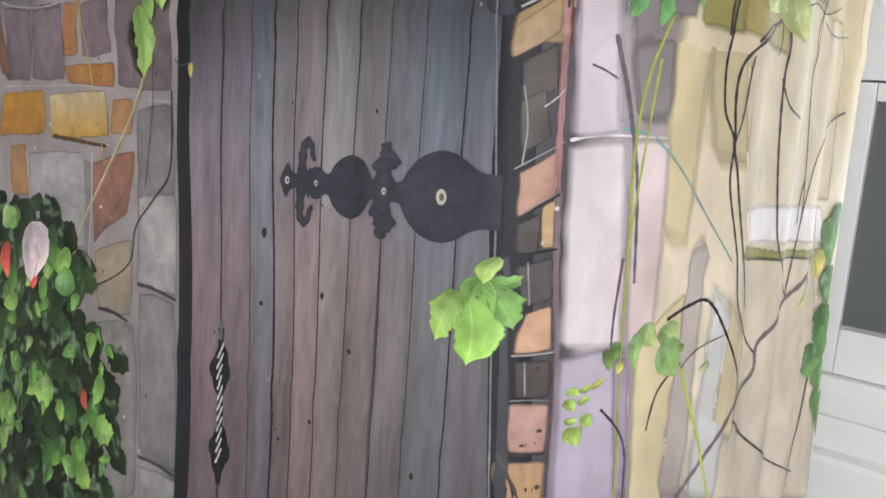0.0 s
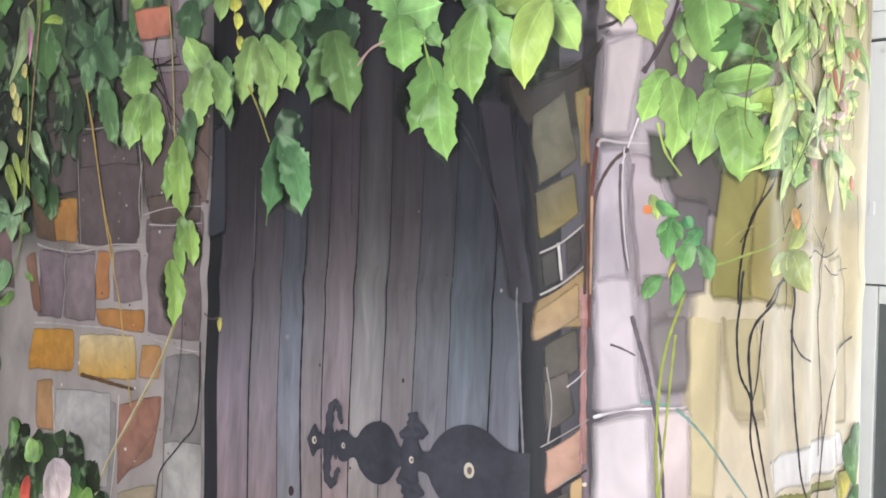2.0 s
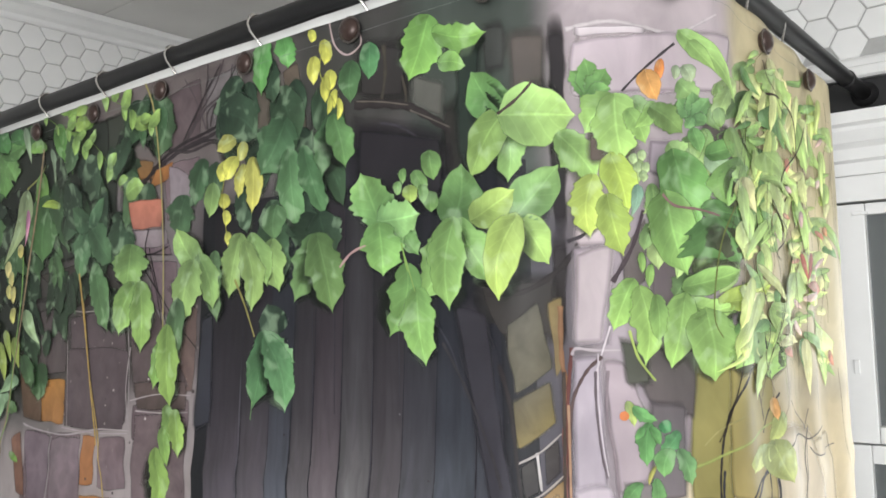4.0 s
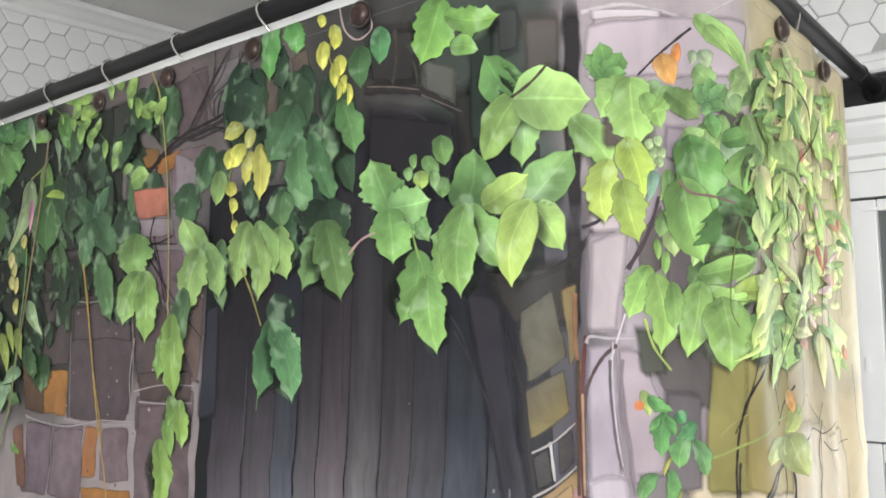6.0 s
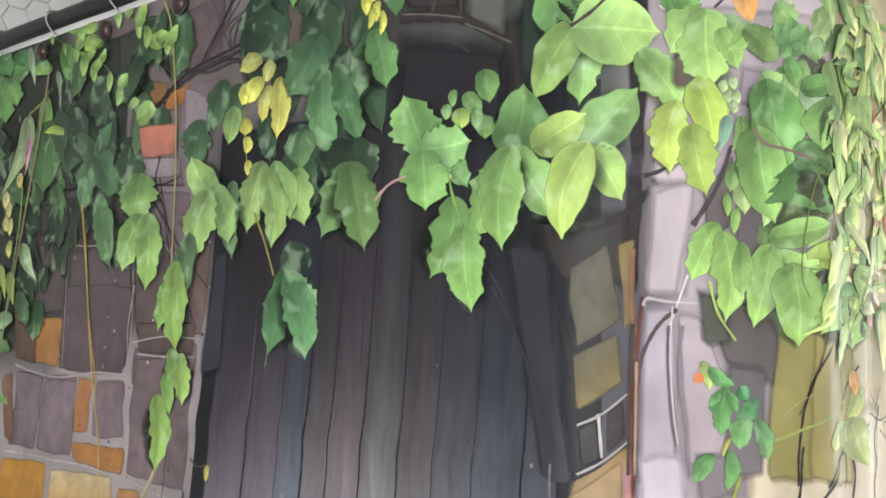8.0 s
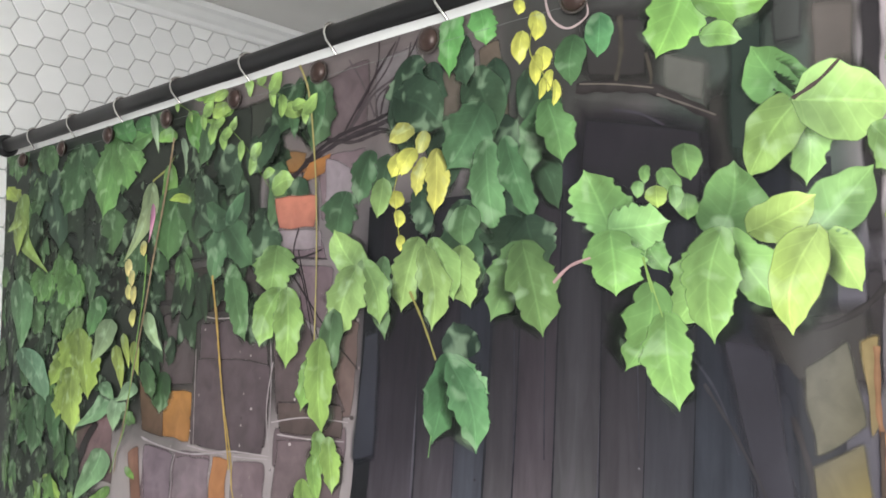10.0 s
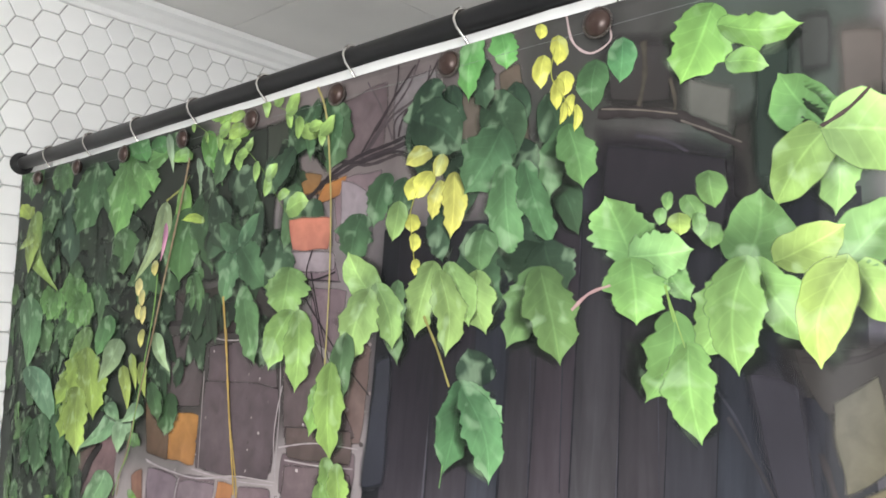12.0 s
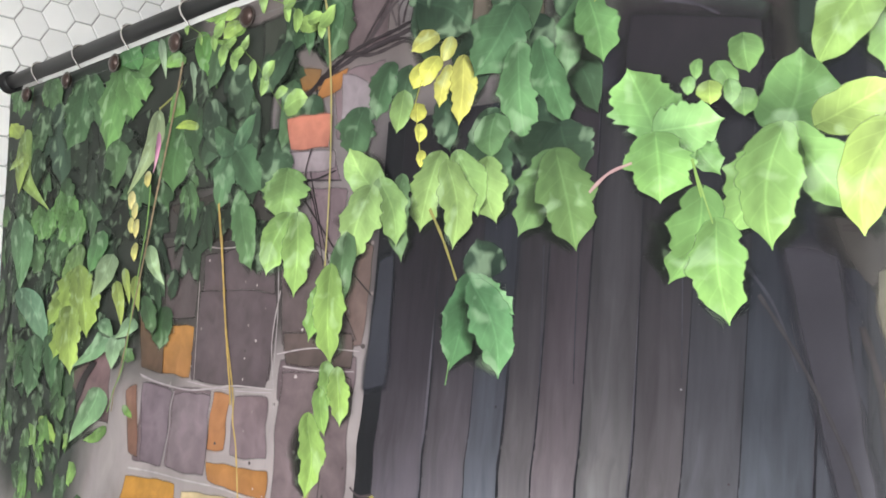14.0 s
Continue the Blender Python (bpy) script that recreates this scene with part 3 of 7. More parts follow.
def catmull(pts, n):
    out = []
    for i in range(len(pts) - 1):
        p0, p1, p2, p3 = (np.array(pts[min(max(i + k, 0), len(pts) - 1)]) for k in (-1, 0, 1, 2))
        for j in range(n):
            t = j / n
            out.append(0.5 * (2 * p1 + (p2 - p0) * t + (2 * p0 - 5 * p1 + 4 * p2 - p3) * t * t + (3 * p1 - p0 - 3 * p2 + p3) * t ** 3))
    out.append(np.array(pts[-1], float))
    return out


def stem(width, ink, *pts, name="printed_twig", taper=0.65):
    """A printed stem, width in mm, through points in cm."""
    span = max(math.hypot(b[0] - a[0], b[1] - a[1]) for a, b in zip(pts, pts[1:]))
    line = [p / 100 for p in catmull(pts, max(6, int(span / 0.4)))]
    base = linear(ink)
    grid, tints = [], []
    n = len(line)
    phase = random.uniform(0, 6)
    for i, p in enumerate(line):
        d = line[min(i + 1, n - 1)] - line[max(i - 1, 0)]
        d = d / max(1e-6, math.hypot(*d))
        w = width / 2000 * (1 - (1 - taper) * i / n) * (1 + 0.18 * math.sin(i * 1.3 + phase))
        e = np.array([-d[1], d[0]])
        grid.append([tuple(p + e * w * t) for t in (-1, 0, 1)])
        tints += [base * 0.8, base * 1.15, base * 0.9]
    return lay(name, grid, tints, I_LINE)


def patch(name, top, low, rounded, a, b, c, d, mat=None, rough=0.0028, edge=0.16, soft=0.0028):
    """A printed field between four corners in cm (top left, top right, low right, low left), shaded from its top to its low ink."""
    cs = [np.array(p) / 100 for p in (a, b, c, d)]
    wide = max(np.hypot(*(cs[1] - cs[0])), np.hypot(*(cs[2] - cs[3])))
    high = max(np.hypot(*(cs[3] - cs[0])), np.hypot(*(cs[2] - cs[1])))
    nx, nz = max(5, int(wide / 0.007) + 3), max(5, int(high / 0.007) + 3)
    t0, t1 = linear(top), linear(low)
    seed = random.uniform(0, 50)
    grid, tints = [], []
    ex, ez = min(0.4, 2 * soft / wide), min(0.4, 2 * soft / high)
    xs = [-1] + [(-1 + 2 * i / (nx - 2)) * (1 - ex) for i in range(nx - 1)] + [1]
    ys = [-1] + [(-1 + 2 * j / (nz - 2)) * (1 - ez) for j in range(nz - 1)] + [1]
    for j in range(nz + 1):
        row = []
        for i in range(nx + 1):
            x, y = xs[i], ys[j]
            gx = x * math.sqrt(1 - rounded * y * y / 2)
            gy = y * math.sqrt(1 - rounded * x * x / 2)
            s, t = (gx + 1) / 2, (gy + 1) / 2
            p = (cs[0] * (1 - s) + cs[1] * s) * (1 - t) + (cs[3] * (1 - s) + cs[2] * s) * t
            rim = max(abs(x), abs(y)) ** 4 * rough
            v = noise.noise_vector((p[0] * 45, p[1] * 45, seed))
            row.append((p[0] + v[0] * rim, p[1] + v[1] * rim))
            shade = 1 + 0.14 * noise.noise((p[0] * 22, p[1] * 22, seed)) - edge * max(abs(x), abs(y)) ** 6
            thin = 0.0 if soft and (i in (0, nx) or j in (0, nz)) else 1.0
            tints.append((*((t0 * (1 - t) + t1 * t) * shade), thin))
        grid.append(row)
    return lay(name, grid, tints, mat or I_STONE)


def stone(top, low, *corners):
    return patch("printed_stone", top, low, 0.18, *corners)


def wash(top, low, *corners):
    return patch("printed_wall_area", top, low, 0.12, *corners, mat=I_WALL, rough=0.0030, edge=0.02, soft=0.007)


def haze(top, low, *corners):
    return patch("printed_wall_area", top, low, 0.25, *corners, mat=I_WALL, rough=0.004, edge=0.0, soft=0.020)


def spot(u, z, ru, rz, ink, name="printed_spot"):
    """A printed round mark, radii in cm."""
    sides, rings = (20, 5) if max(ru, rz) > 0.6 else (9, 3)
    grid, tints = [], []
    for j in range(rings):
        r = (j + 0.01) / (rings - 0.99)
        grid.append([((u + ru * r * math.cos(a)) / 100, (z + rz * r * math.sin(a)) / 100) for a in np.linspace(0, math.tau, sides + 1)])
        tints += [linear(ink)] * (sides + 1)
    return lay(name, grid, tints, I_LINE)


def thicket(n, u0, u1, z0, z1, small, large, kinds, inks, ratio=0.5, lean=40):
    """Many small printed leaves over a stretch of the cloth."""
    for _ in range(n):
        leaf(random.uniform(u0, u1), random.uniform(z0, z1), random.uniform(small, large), random.gauss(0, lean), random.uniform(0.75, 1.25) * ratio, random.choice(kinds), random.choice(inks))


def tangle(n, u0, u1, z0, z1, inks, thick=1.6):
    """Thin printed twigs that wander up and down."""
    for _ in range(n):
        u, z = random.uniform(u0, u1), random.uniform(z0, z1)
        du, pts = random.gauss(0, 1.0), []
        for k in range(5):
            pts.append((min(max(u, 1), 183), min(z, 190)))
            u, z, du = u + du + random.gauss(0, 0.5), z - random.uniform(1.5, 4.0), du * 0.7 + random.gauss(0, 0.6)
        stem(random.uniform(0.5, 1.2) * thick, random.choice(inks), *pts)


def flecks(n, u0, u1, z0, z1, inks):
    """Small printed chips and stains."""
    for _ in range(n):
        r = random.uniform(0.06, 0.24)
        spot(random.uniform(u0, u1), random.uniform(z0, z1), r * random.uniform(0.6, 1.4), r, random.choice(inks), "printed_fleck")


DOOR_EDGES = [0.929, 0.981, 1.027, 1.059, 1.085, 1.119, 1.156, 1.192, 1.227, 1.267, 1.289]
HANDLE = (100.1, 118.7, 103.3)


def skew(u, z):
    """The boards draw together towards the tub's rim."""
    return min(0.45, max(0.0, 1.36 - z)) * (0.125 - 0.25 * min(max(u - 0.93, 0), 0.36))


def planks():
    """The printed door: upright boards with dark joints, dusky above and rosy below."""
    inks = ("807f86", "8c8088", "8a7f84", "7b7f88", "857d7c", "968788", "8f8a86", "837b7a", "7d7c7f", "767d84", "6c6f76")
    tones = [(0.12, "5e5557"), (0.95, "5c5456"), (1.12, "706667"), (1.26, "817878"), (1.36, "7f7b81"), (1.44, "707075"), (1.49, "565559"), (1.55, "3e3d42"), (1.62, "2f2e33"), (1.76, "26262b")]
    zs = np.array([t[0] for t in tones])
    cols = np.array([linear(t[1]) for t in tones])
    edges = [DOOR_EDGES[0] - 0.022] + DOOR_EDGES + [DOOR_EDGES[-1] + 0.021]
    for k, (a, b) in enumerate(zip(edges, edges[1:])):
        post = k in (0, len(edges) - 2)
        own = 0.2 + 0.8 * linear(inks[k % len(inks)]) / linear("807c7e")
        seed = random.uniform(0, 40)
        grid, tints = [], []
        for j in range(181):
            z = 0.13 + (1.755 - 0.13) * j / 180
            sway = 0.004 * noise.noise((k * 3.0, z * 3, 0))
            row = []
            for i in range(7):
                u = a + (b - a) * i / 6
                row.append((u + sway + skew(u, z), z))
                c = np.array([np.interp(z, zs, cols[:, n]) for n in range(3)])
                streak = 1 + 0.16 * noise.noise((u * 60, z * 2.2, seed)) + 0.10 * noise.noise((u * 160, z * 6, seed)) - 0.10 * (abs(i - 3) / 3) ** 3
                if 1.113 < u < 1.150 and z > 1.33:
                    streak += 0.30 * (1 - abs(u - 1.132) / 0.019)
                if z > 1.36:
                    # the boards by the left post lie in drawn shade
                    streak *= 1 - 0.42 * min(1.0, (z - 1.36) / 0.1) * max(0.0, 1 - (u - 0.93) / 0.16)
                tints.append(linear("26272d") * streak if post else c * own * streak)
            grid.append(row)
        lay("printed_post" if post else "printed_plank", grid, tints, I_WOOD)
    for k, a in enumerate(DOOR_EDGES):
        wide = 2.2 if k in (1, 3) else random.uniform(0.8, 1.5)
        stem(wide, "232329", *[(100 * a + 100 * skew(a, z / 100) + 0.4 * noise.noise(((k + 1) * 3.0, z / 33, 0)), z) for z in np.linspace(175, 14, 14)], name="printed_joint", taper=1.0)
    for u, z, r in ((113.2, 124.6, 0.35), (105.4, 129.0, 0.5), (118, 141, 0.2), (108, 141, 0.15), (122, 150, 0.15), (99, 118, 0.2), (125, 112, 0.3)):
        spot(u, z, r * 0.7, r, "3a3033", "printed_knot")


def hinge():
    """The printed black strap hinge: a spear, a small disc, a cross and a large disc on one strap, with scrolls and screws."""
    ink = "3f4049"
    body = [(107.1, 0.05), (107.9, 1.5), (108.5, 0.8), (109.6, 0.6), (110.6, 0.75), (111.2, 1.35), (112.0, 1.35), (112.7, 0.9), (113.2, 1.0), (113.6, 1.6), (114.3, 2.2), (115.3, 2.6), (116.3, 2.6), (117.1, 2.2), (117.6, 1.6), (118.1, 0.9), (118.8, 0.75), (120.4, 0.8), (121.2, 0.95), (121.7, 1.7), (122.4, 2.5), (123.4, 3.15), (124.6, 3.52), (125.7, 3.52), (126.9, 3.15), (127.8, 2.6), (128.5, 2.15), (129.0, 2.05), (129.4, 2.05)]
    line = catmull(body, 5)
    axis = lambda u: 134.15 + 0.8 * (u - 107) / 18
    grid, tints = [], []
    for u, h in line:
        h = max(0.04, h)
        gleam = 1 - 0.22 * math.exp(-((u - 116.6) / 0.8) ** 2) + 0.10 * math.exp(-((u - 124) / 2.5) ** 2)
        grid.append([(u / 100, (axis(u) + h * k) / 100) for k in (-1, -0.5, 0, 0.5, 1)])
        tints += [linear(ink) * gleam * f for f in (0.92, 1.0, 1.05, 1.02, 0.95)]
    lay("printed_hinge", grid, tints, I_LINE)
    for side in (1, -1):
        c = 119.4
        z = axis(c)
        stem(23, ink, (c + 0.1, z), (c - 0.1, z + side * 1.8), (c + 0.1, z + side * 3.0), (c - 0.1, z + side * 3.9), name="printed_hinge", taper=0.35)
        stem(10, ink, (c, z + side * 2.2), (c - 0.9, z + side * 1.9), (c - 1.3, z + side * 2.1), name="printed_hinge", taper=0.4)
        stem(10, ink, (c + 0.1, z + side * 2.1), (c + 1.1, z + side * 2.3), (c + 1.5, z + side * 2.7), name="printed_hinge", taper=0.4)
        stem(10, ink, (c + 0.1, z + side * 3.0), (c + 0.8, z + side * 2.9), (c + 1.2, z + side * 2.4), name="printed_hinge", taper=0.4)
        c, z = 109.8, axis(109.8)
        stem(11, ink, (c, z), (c - 0.1, z + side * 1.6), (c + 0.0, z + side * 3.0), (c + 0.5, z + side * 3.6), (c + 1.0, z + side * 3.1), (c + 1.2, z + side * 2.3), (c + 1.6, z + side * 2.1), name="printed_hinge", taper=0.35)
        stem(6, ink, (c + 0.3, z + side * 0.6), (c + 0.8, z + side * 0.9), (c + 1.0, z + side * 1.3), name="printed_hinge", taper=0.5)
    for u, r in ((125.2, 0.62), (119.5, 0.30), (111.6, 0.28), (108.0, 0.36)):
        spot(u, axis(u), r * 0.8, r, "c9bfae", "printed_screw")
        spot(u + 0.05, axis(u), r * 0.4, r * 0.5, "6b625a", "printed_screw")


def handle():
    """The printed twisted iron door pull."""
    u, z0, z1 = HANDLE
    lean = lambda z: 98.2 + 100 * skew(0.982, z / 100)
    for z in (z0 - (z0 - z1) * 0.27, z0 - (z0 - z1) * 0.78):
        u = lean(z)
        spot(u, z, 1.3, 2.6, "1d1d21", "printed_pull")
        spot(u - 1.0, z, 0.7, 1.0, "232328", "printed_pull")
        spot(u + 1.0, z, 0.7, 1.0, "232328", "printed_pull")
    stem(9, "222328", (lean(z0), z0), (lean((z0 + z1) / 2), (z0 + z1) / 2), (lean(z1), z1), name="printed_pull", taper=1.0)
    n = 11
    for k in range(n):
        z = z0 - 2.2 - (z0 - z1 - 4) * k / n
        u = lean(z)
        stem(2.6, "c3c6cc", (u - 0.35, z - 0.85), (u + 0.02, z), (u + 0.35, z + 0.85), name="printed_gleam", taper=0.8)
    stem(5, "5b6470", (lean(z0), z0 + 0.9), (lean(z0), z0 - 1.2), name="printed_pull", taper=1.0)


def bush():
    """The printed shrub in front of the wall's foot: dark leaves within, bright ones over them."""
    for k in range(330):
        z = random.uniform(88, 124)
        edge = 80 - (z - 110) * 0.9 if z > 110 else 80 + (110 - z) * 0.25
        u = random.uniform(49, edge)
        bright = k > 262
        inks = ("4f8e30", "66a83a", "7cba44", "5a9a34") if bright else ("14240f", "1a3014", "213c1a", "2a4e20", "346428")
        leaf(u, z + 2, random.uniform(1.8, 4.4) if bright else random.uniform(3.0, 6.0), random.gauss(-5, 42), random.uniform(0.5, 0.8), random.choice("oion"), random.choice(inks), None, False)


# the motifs, in cm along the cloth and above the floor
stone("675a5c", "5d5152", (83.6, 189.2), (90.7, 190.3), (90.3, 182.4), (83.8, 182.4))
stone("7c7676", "706a6a", (91.1, 189.7), (96.7, 190.2), (98.2, 181.1), (91.4, 182.4))
stone("625a50", "544e45", (97.6, 186.9), (103.6, 187.2), (104.8, 178.4), (99.8, 179.8))
stone("695e51", "585146", (103.6, 188.2), (106.0, 188.5), (107.3, 180.9), (104.7, 180.3))
stone("866240", "74543a", (76.7, 181.4), (83.9, 181.4), (83.0, 179.5), (75.7, 180.2))
stone("76666a", "7d6c70", (82.8, 181.5), (90.4, 181.6), (88.3, 173.9), (83.5, 174.5))
stone("83747a", "706166", (76.9, 173.9), (83.4, 173.6), (85.0, 170.8), (78.3, 170.9))
stone("7c6b70", "6e6063", (80.0, 170.5), (86.1, 170.2), (85.3, 163.2), (81.3, 164.9))
stone("75635c", "695852", (85.6, 165.6), (90.3, 164.9), (89.8, 155.6), (86.1, 155.6))
stone("3f3733", "37302f", (53.1, 170.1), (64.6, 170.9), (70.0, 165.7), (62.2, 165.2))
stone("4e4646", "544a4a", (53.6, 165.2), (62.1, 165.6), (62.4, 156.9), (54.8, 156.3))
stone("ad7a38", "9d6e3a", (55.2, 156.0), (62.4, 156.5), (62.9, 150.3), (55.0, 150.4))
stone("564b4e", "65595a", (62.7, 164.3), (76.2, 165.4), (77.7, 151.4), (64.4, 150.1))
stone("615555", "5b5050", (77.2, 162.8), (81.3, 165.5), (89.3, 156.0), (78.1, 154.8))
stone("6f6164", "695c5e", (78.1, 153.9), (89.5, 155.2), (89.4, 151.5), (78.2, 149.8))
stone("66544c", "5d4c47", (30.6, 148.7), (42.3, 154.0), (45.8, 144.9), (32.9, 142.9))
stone("5f5356", "584d50", (62.5, 160.5), (77.5, 160.4), (77.1, 150.6), (62.5, 150.1))
stone("60534f", "574b47", (78.2, 156.6), (88.6, 157.0), (88.7, 153.7), (78.9, 153.2))
stone("695b5e", "726468", (52.7, 149.3), (58.7, 149.6), (59.0, 140.6), (52.6, 140.0))
stone("76676a", "7b6b6f", (59.3, 149.4), (67.5, 150.0), (67.6, 141.4), (59.3, 140.5))
stone("a57146", "a47044", (67.7, 149.9), (71.2, 150.0), (71.2, 144.0), (67.9, 143.6))
stone("7a696c", "7e6e72", (71.7, 149.9), (77.5, 150.4), (78.3, 144.3), (71.9, 143.5))
stone("726365", "78696b", (78.7, 153.0), (88.9, 153.4), (89.7, 140.7), (79.1, 140.6))
stone("ac783b", "a5713e", (67.8, 142.7), (78.7, 143.6), (78.9, 140.6), (68.7, 140.7))
stone("be892a", "b47e28", (51.8, 138.6), (63.1, 139.7), (63.9, 134.3), (51.2, 132.8))
stone("c4b288", "be9237", (64.2, 139.3), (77.3, 140.5), (78.0, 135.2), (64.8, 133.7))
stone("af834e", "aa8058", (78.3, 139.6), (82.1, 139.8), (82.2, 135.8), (78.1, 135.5))
stone("959090", "8d8989", (59.1, 131.9), (74.4, 132.4), (75.0, 119.7), (61.6, 118.0))
stone("9a6b58", "8a6757", (75.1, 132.3), (82.7, 134.4), (81.9, 127.2), (76.1, 123.9))
stone("a57f54", "a17852", (53.7, 132.0), (58.0, 132.7), (60.0, 126.2), (54.6, 125.6))
stone("926448", "875f47", (55.0, 125.0), (59.5, 125.6), (65.0, 121.6), (56.1, 120.0))
stone("817c7d", "7e7977", (82.5, 138.9), (89.9, 139.8), (91.2, 127.0), (84.0, 121.7))
stone("a9a6a5", "a29e9c", (58.6, 131.8), (73.0, 133.3), (73.9, 121.9), (61.0, 119.7))
stone("9e6f5e", "8a6558", (74.4, 132.2), (82.4, 134.1), (82.1, 130.2), (75.5, 122.2))
stone("9f9179", "948876", (75.6, 122.2), (82.9, 124.7), (83.6, 115.6), (77.2, 115.4))
stone("a5a29e", "9d9a97", (83.4, 129.4), (91.1, 130.8), (92.2, 120.0), (84.2, 119.7))
stone("86827f", "7c7976", (84.4, 119.1), (92.2, 119.5), (95.2, 101.8), (87.7, 101.4))
stone("88847f", "7c7974", (77.4, 114.6), (84.6, 115.4), (88.4, 96.8), (81.1, 94.1))
stone("8c8886", "7c7977", (87.9, 100.7), (95.3, 101.4), (96.5, 95.2), (90.1, 92.6))
planks()
wash("33353c", "30323a", (90.8, 163.7), (93.0, 164.7), (93.6, 152.2), (89.7, 151.6))
haze("3c3a3a", "33312f", (112.7, 189.2), (120.2, 188.0), (120.1, 181.6), (112.9, 182.9))
haze("2c2a2e", "27252a", (112.4, 182.6), (124.8, 179.1), (124.7, 171.4), (111.7, 172.6))
haze("34332f", "302f2d", (123.0, 181.5), (126.5, 182.2), (125.9, 172.7), (123.0, 174.4))
haze("64655e", "5c5d56", (119.6, 184.9), (124.1, 183.2), (123.7, 179.5), (119.8, 181.4))
haze("2c3831", "303a34", (124.7, 186.4), (127.7, 187.5), (127.3, 174.8), (124.7, 175.1))
haze("5e5852", "524d48", (129.7, 186.6), (133.3, 186.9), (132.8, 178.3), (129.8, 179.3))
haze("454844", "3d403d", (127.7, 187.5), (129.9, 187.1), (129.8, 182.5), (127.7, 182.4))
stem(5.0, "4a453c", (116.9, 187.8), (117.0, 185.2), (116.5, 182.8))
stem(3.2, "4a453c", (119.0, 184.5), (119.4, 182.7), (119.1, 181.5))
stem(9.0, "353130", (113.2, 182.9), (116.3, 182.5), (119.5, 181.7), (121.8, 180.4), (124.3, 178.7))
stem(1.6, "6a635a", (113.5, 183.2), (116.6, 182.6), (119.6, 181.8))
stem(1.6, "645e57", (119.8, 181.3), (121.8, 180.3), (124.1, 179.1))
stem(2.4, "46434a", (116.4, 180.7), (118.5, 180.1), (120.3, 179.0))
haze("2f2c2e", "343133", (133.1, 187.3), (134.7, 187.3), (133.9, 169.1), (132.6, 169.1))
haze("343133", "3c3838", (132.6, 170.0), (134.0, 170.0), (133.3, 160.6), (132.6, 160.6))
haze("37363c", "414047", (123.3, 165.9), (128.3, 165.0), (129.9, 146.8), (128.7, 146.6))
haze("3a3836", "403d3a", (125.4, 166.5), (134.0, 167.0), (133.3, 160.8), (128.3, 161.0))
stone("5e5c50", "66624f", (128.9, 162.7), (131.5, 164.5), (132.4, 159.1), (129.5, 157.0))
stone("6a6450", "857848", (129.3, 156.8), (132.1, 158.4), (132.4, 155.1), (129.6, 152.9))
stone("8a7a50", "7a6c4c", (131.9, 164.4), (133.3, 164.8), (132.9, 159.0), (132.4, 158.2))
stone("42403e", "3c3a3a", (129.7, 152.0), (130.9, 152.9), (131.1, 150.1), (129.9, 149.3))
stone("4a4644", "444040", (131.2, 153.1), (132.6, 154.1), (132.4, 151.4), (131.3, 150.3))
stone("9a8058", "a08a62", (129.6, 148.7), (132.8, 151.2), (132.7, 146.6), (129.5, 146.7))
stem(2.2, "b8b4b0", (130.9, 153.0), (131.1, 150.2))
stem(1.8, "a8a29c", (129.7, 152.2), (131.1, 153.0), (132.6, 154.3))
stem(1.8, "a8a29c", (129.8, 149.1), (131.2, 150.0), (132.6, 151.2))
stem(3.0, "2f2b2c", (128.7, 159.6), (129.3, 156.6), (129.6, 152.7), (129.9, 149.3))
stem(5.0, "33302f", (134.8, 168.7), (132.9, 166.6), (130.3, 165.1), (127.8, 165.0))
stem(4.0, "8a6648", (133.0, 163.9), (132.9, 159.9), (133.2, 157.3), (132.8, 153.8))
stem(3.0, "6a3f3a", (133.7, 160.7), (133.2, 156.8), (133.0, 152.1), (132.9, 146.6))
stem(3.0, "8f5f58", (132.8, 154.7), (132.7, 150.4), (132.7, 146.6))
stone("a88e63", "a68d6e", (129.4, 147.8), (132.4, 150.2), (132.4, 147.4), (129.4, 145.3))
stone("545048", "5c5751", (129.8, 145.3), (132.2, 146.9), (132.3, 143.5), (130.1, 141.9))
stone("625c56", "5a5450", (129.9, 142.7), (131.6, 143.6), (132.0, 140.1), (130.2, 138.5))
stone("c29a86", "bb937f", (130.0, 137.4), (132.9, 139.6), (132.6, 135.9), (130.1, 134.0))
stone("5a5450", "524c49", (130.2, 133.6), (131.6, 134.7), (131.5, 131.3), (130.1, 131.3))
stone("c9aa7a", "c0a175", (131.4, 135.1), (132.5, 135.8), (132.4, 131.8), (131.5, 131.7))
stone("625d5e", "58545a", (130.1, 130.6), (132.5, 131.3), (132.5, 127.8), (130.6, 127.3))
stone("cda585", "c59d7c", (130.7, 127.0), (132.5, 127.6), (132.7, 123.9), (130.3, 123.7))
stone("59524f", "524b49", (130.2, 123.3), (132.6, 123.3), (132.6, 120.1), (130.4, 120.1))
stone("c49d90", "b99285", (129.8, 119.8), (132.6, 119.7), (132.5, 115.7), (130.0, 115.8))
stone("c59f76", "bb956c", (129.8, 115.1), (132.5, 115.2), (132.4, 111.0), (129.7, 111.1))
stone("5a5450", "4f4a48", (129.8, 110.9), (132.4, 110.7), (132.4, 108.6), (129.8, 108.8))
stem(5.1, "a9807c", (132.5, 149.6), (132.5, 145.0), (132.4, 139.3), (132.3, 136.4))
stem(3.9, "9a7370", (132.5, 147.3), (132.4, 140.1), (132.5, 136.4))
stem(4.7, "7a6a70", (132.5, 136.4), (132.6, 129.2), (132.9, 122.9), (132.8, 115.6), (132.7, 111.7))
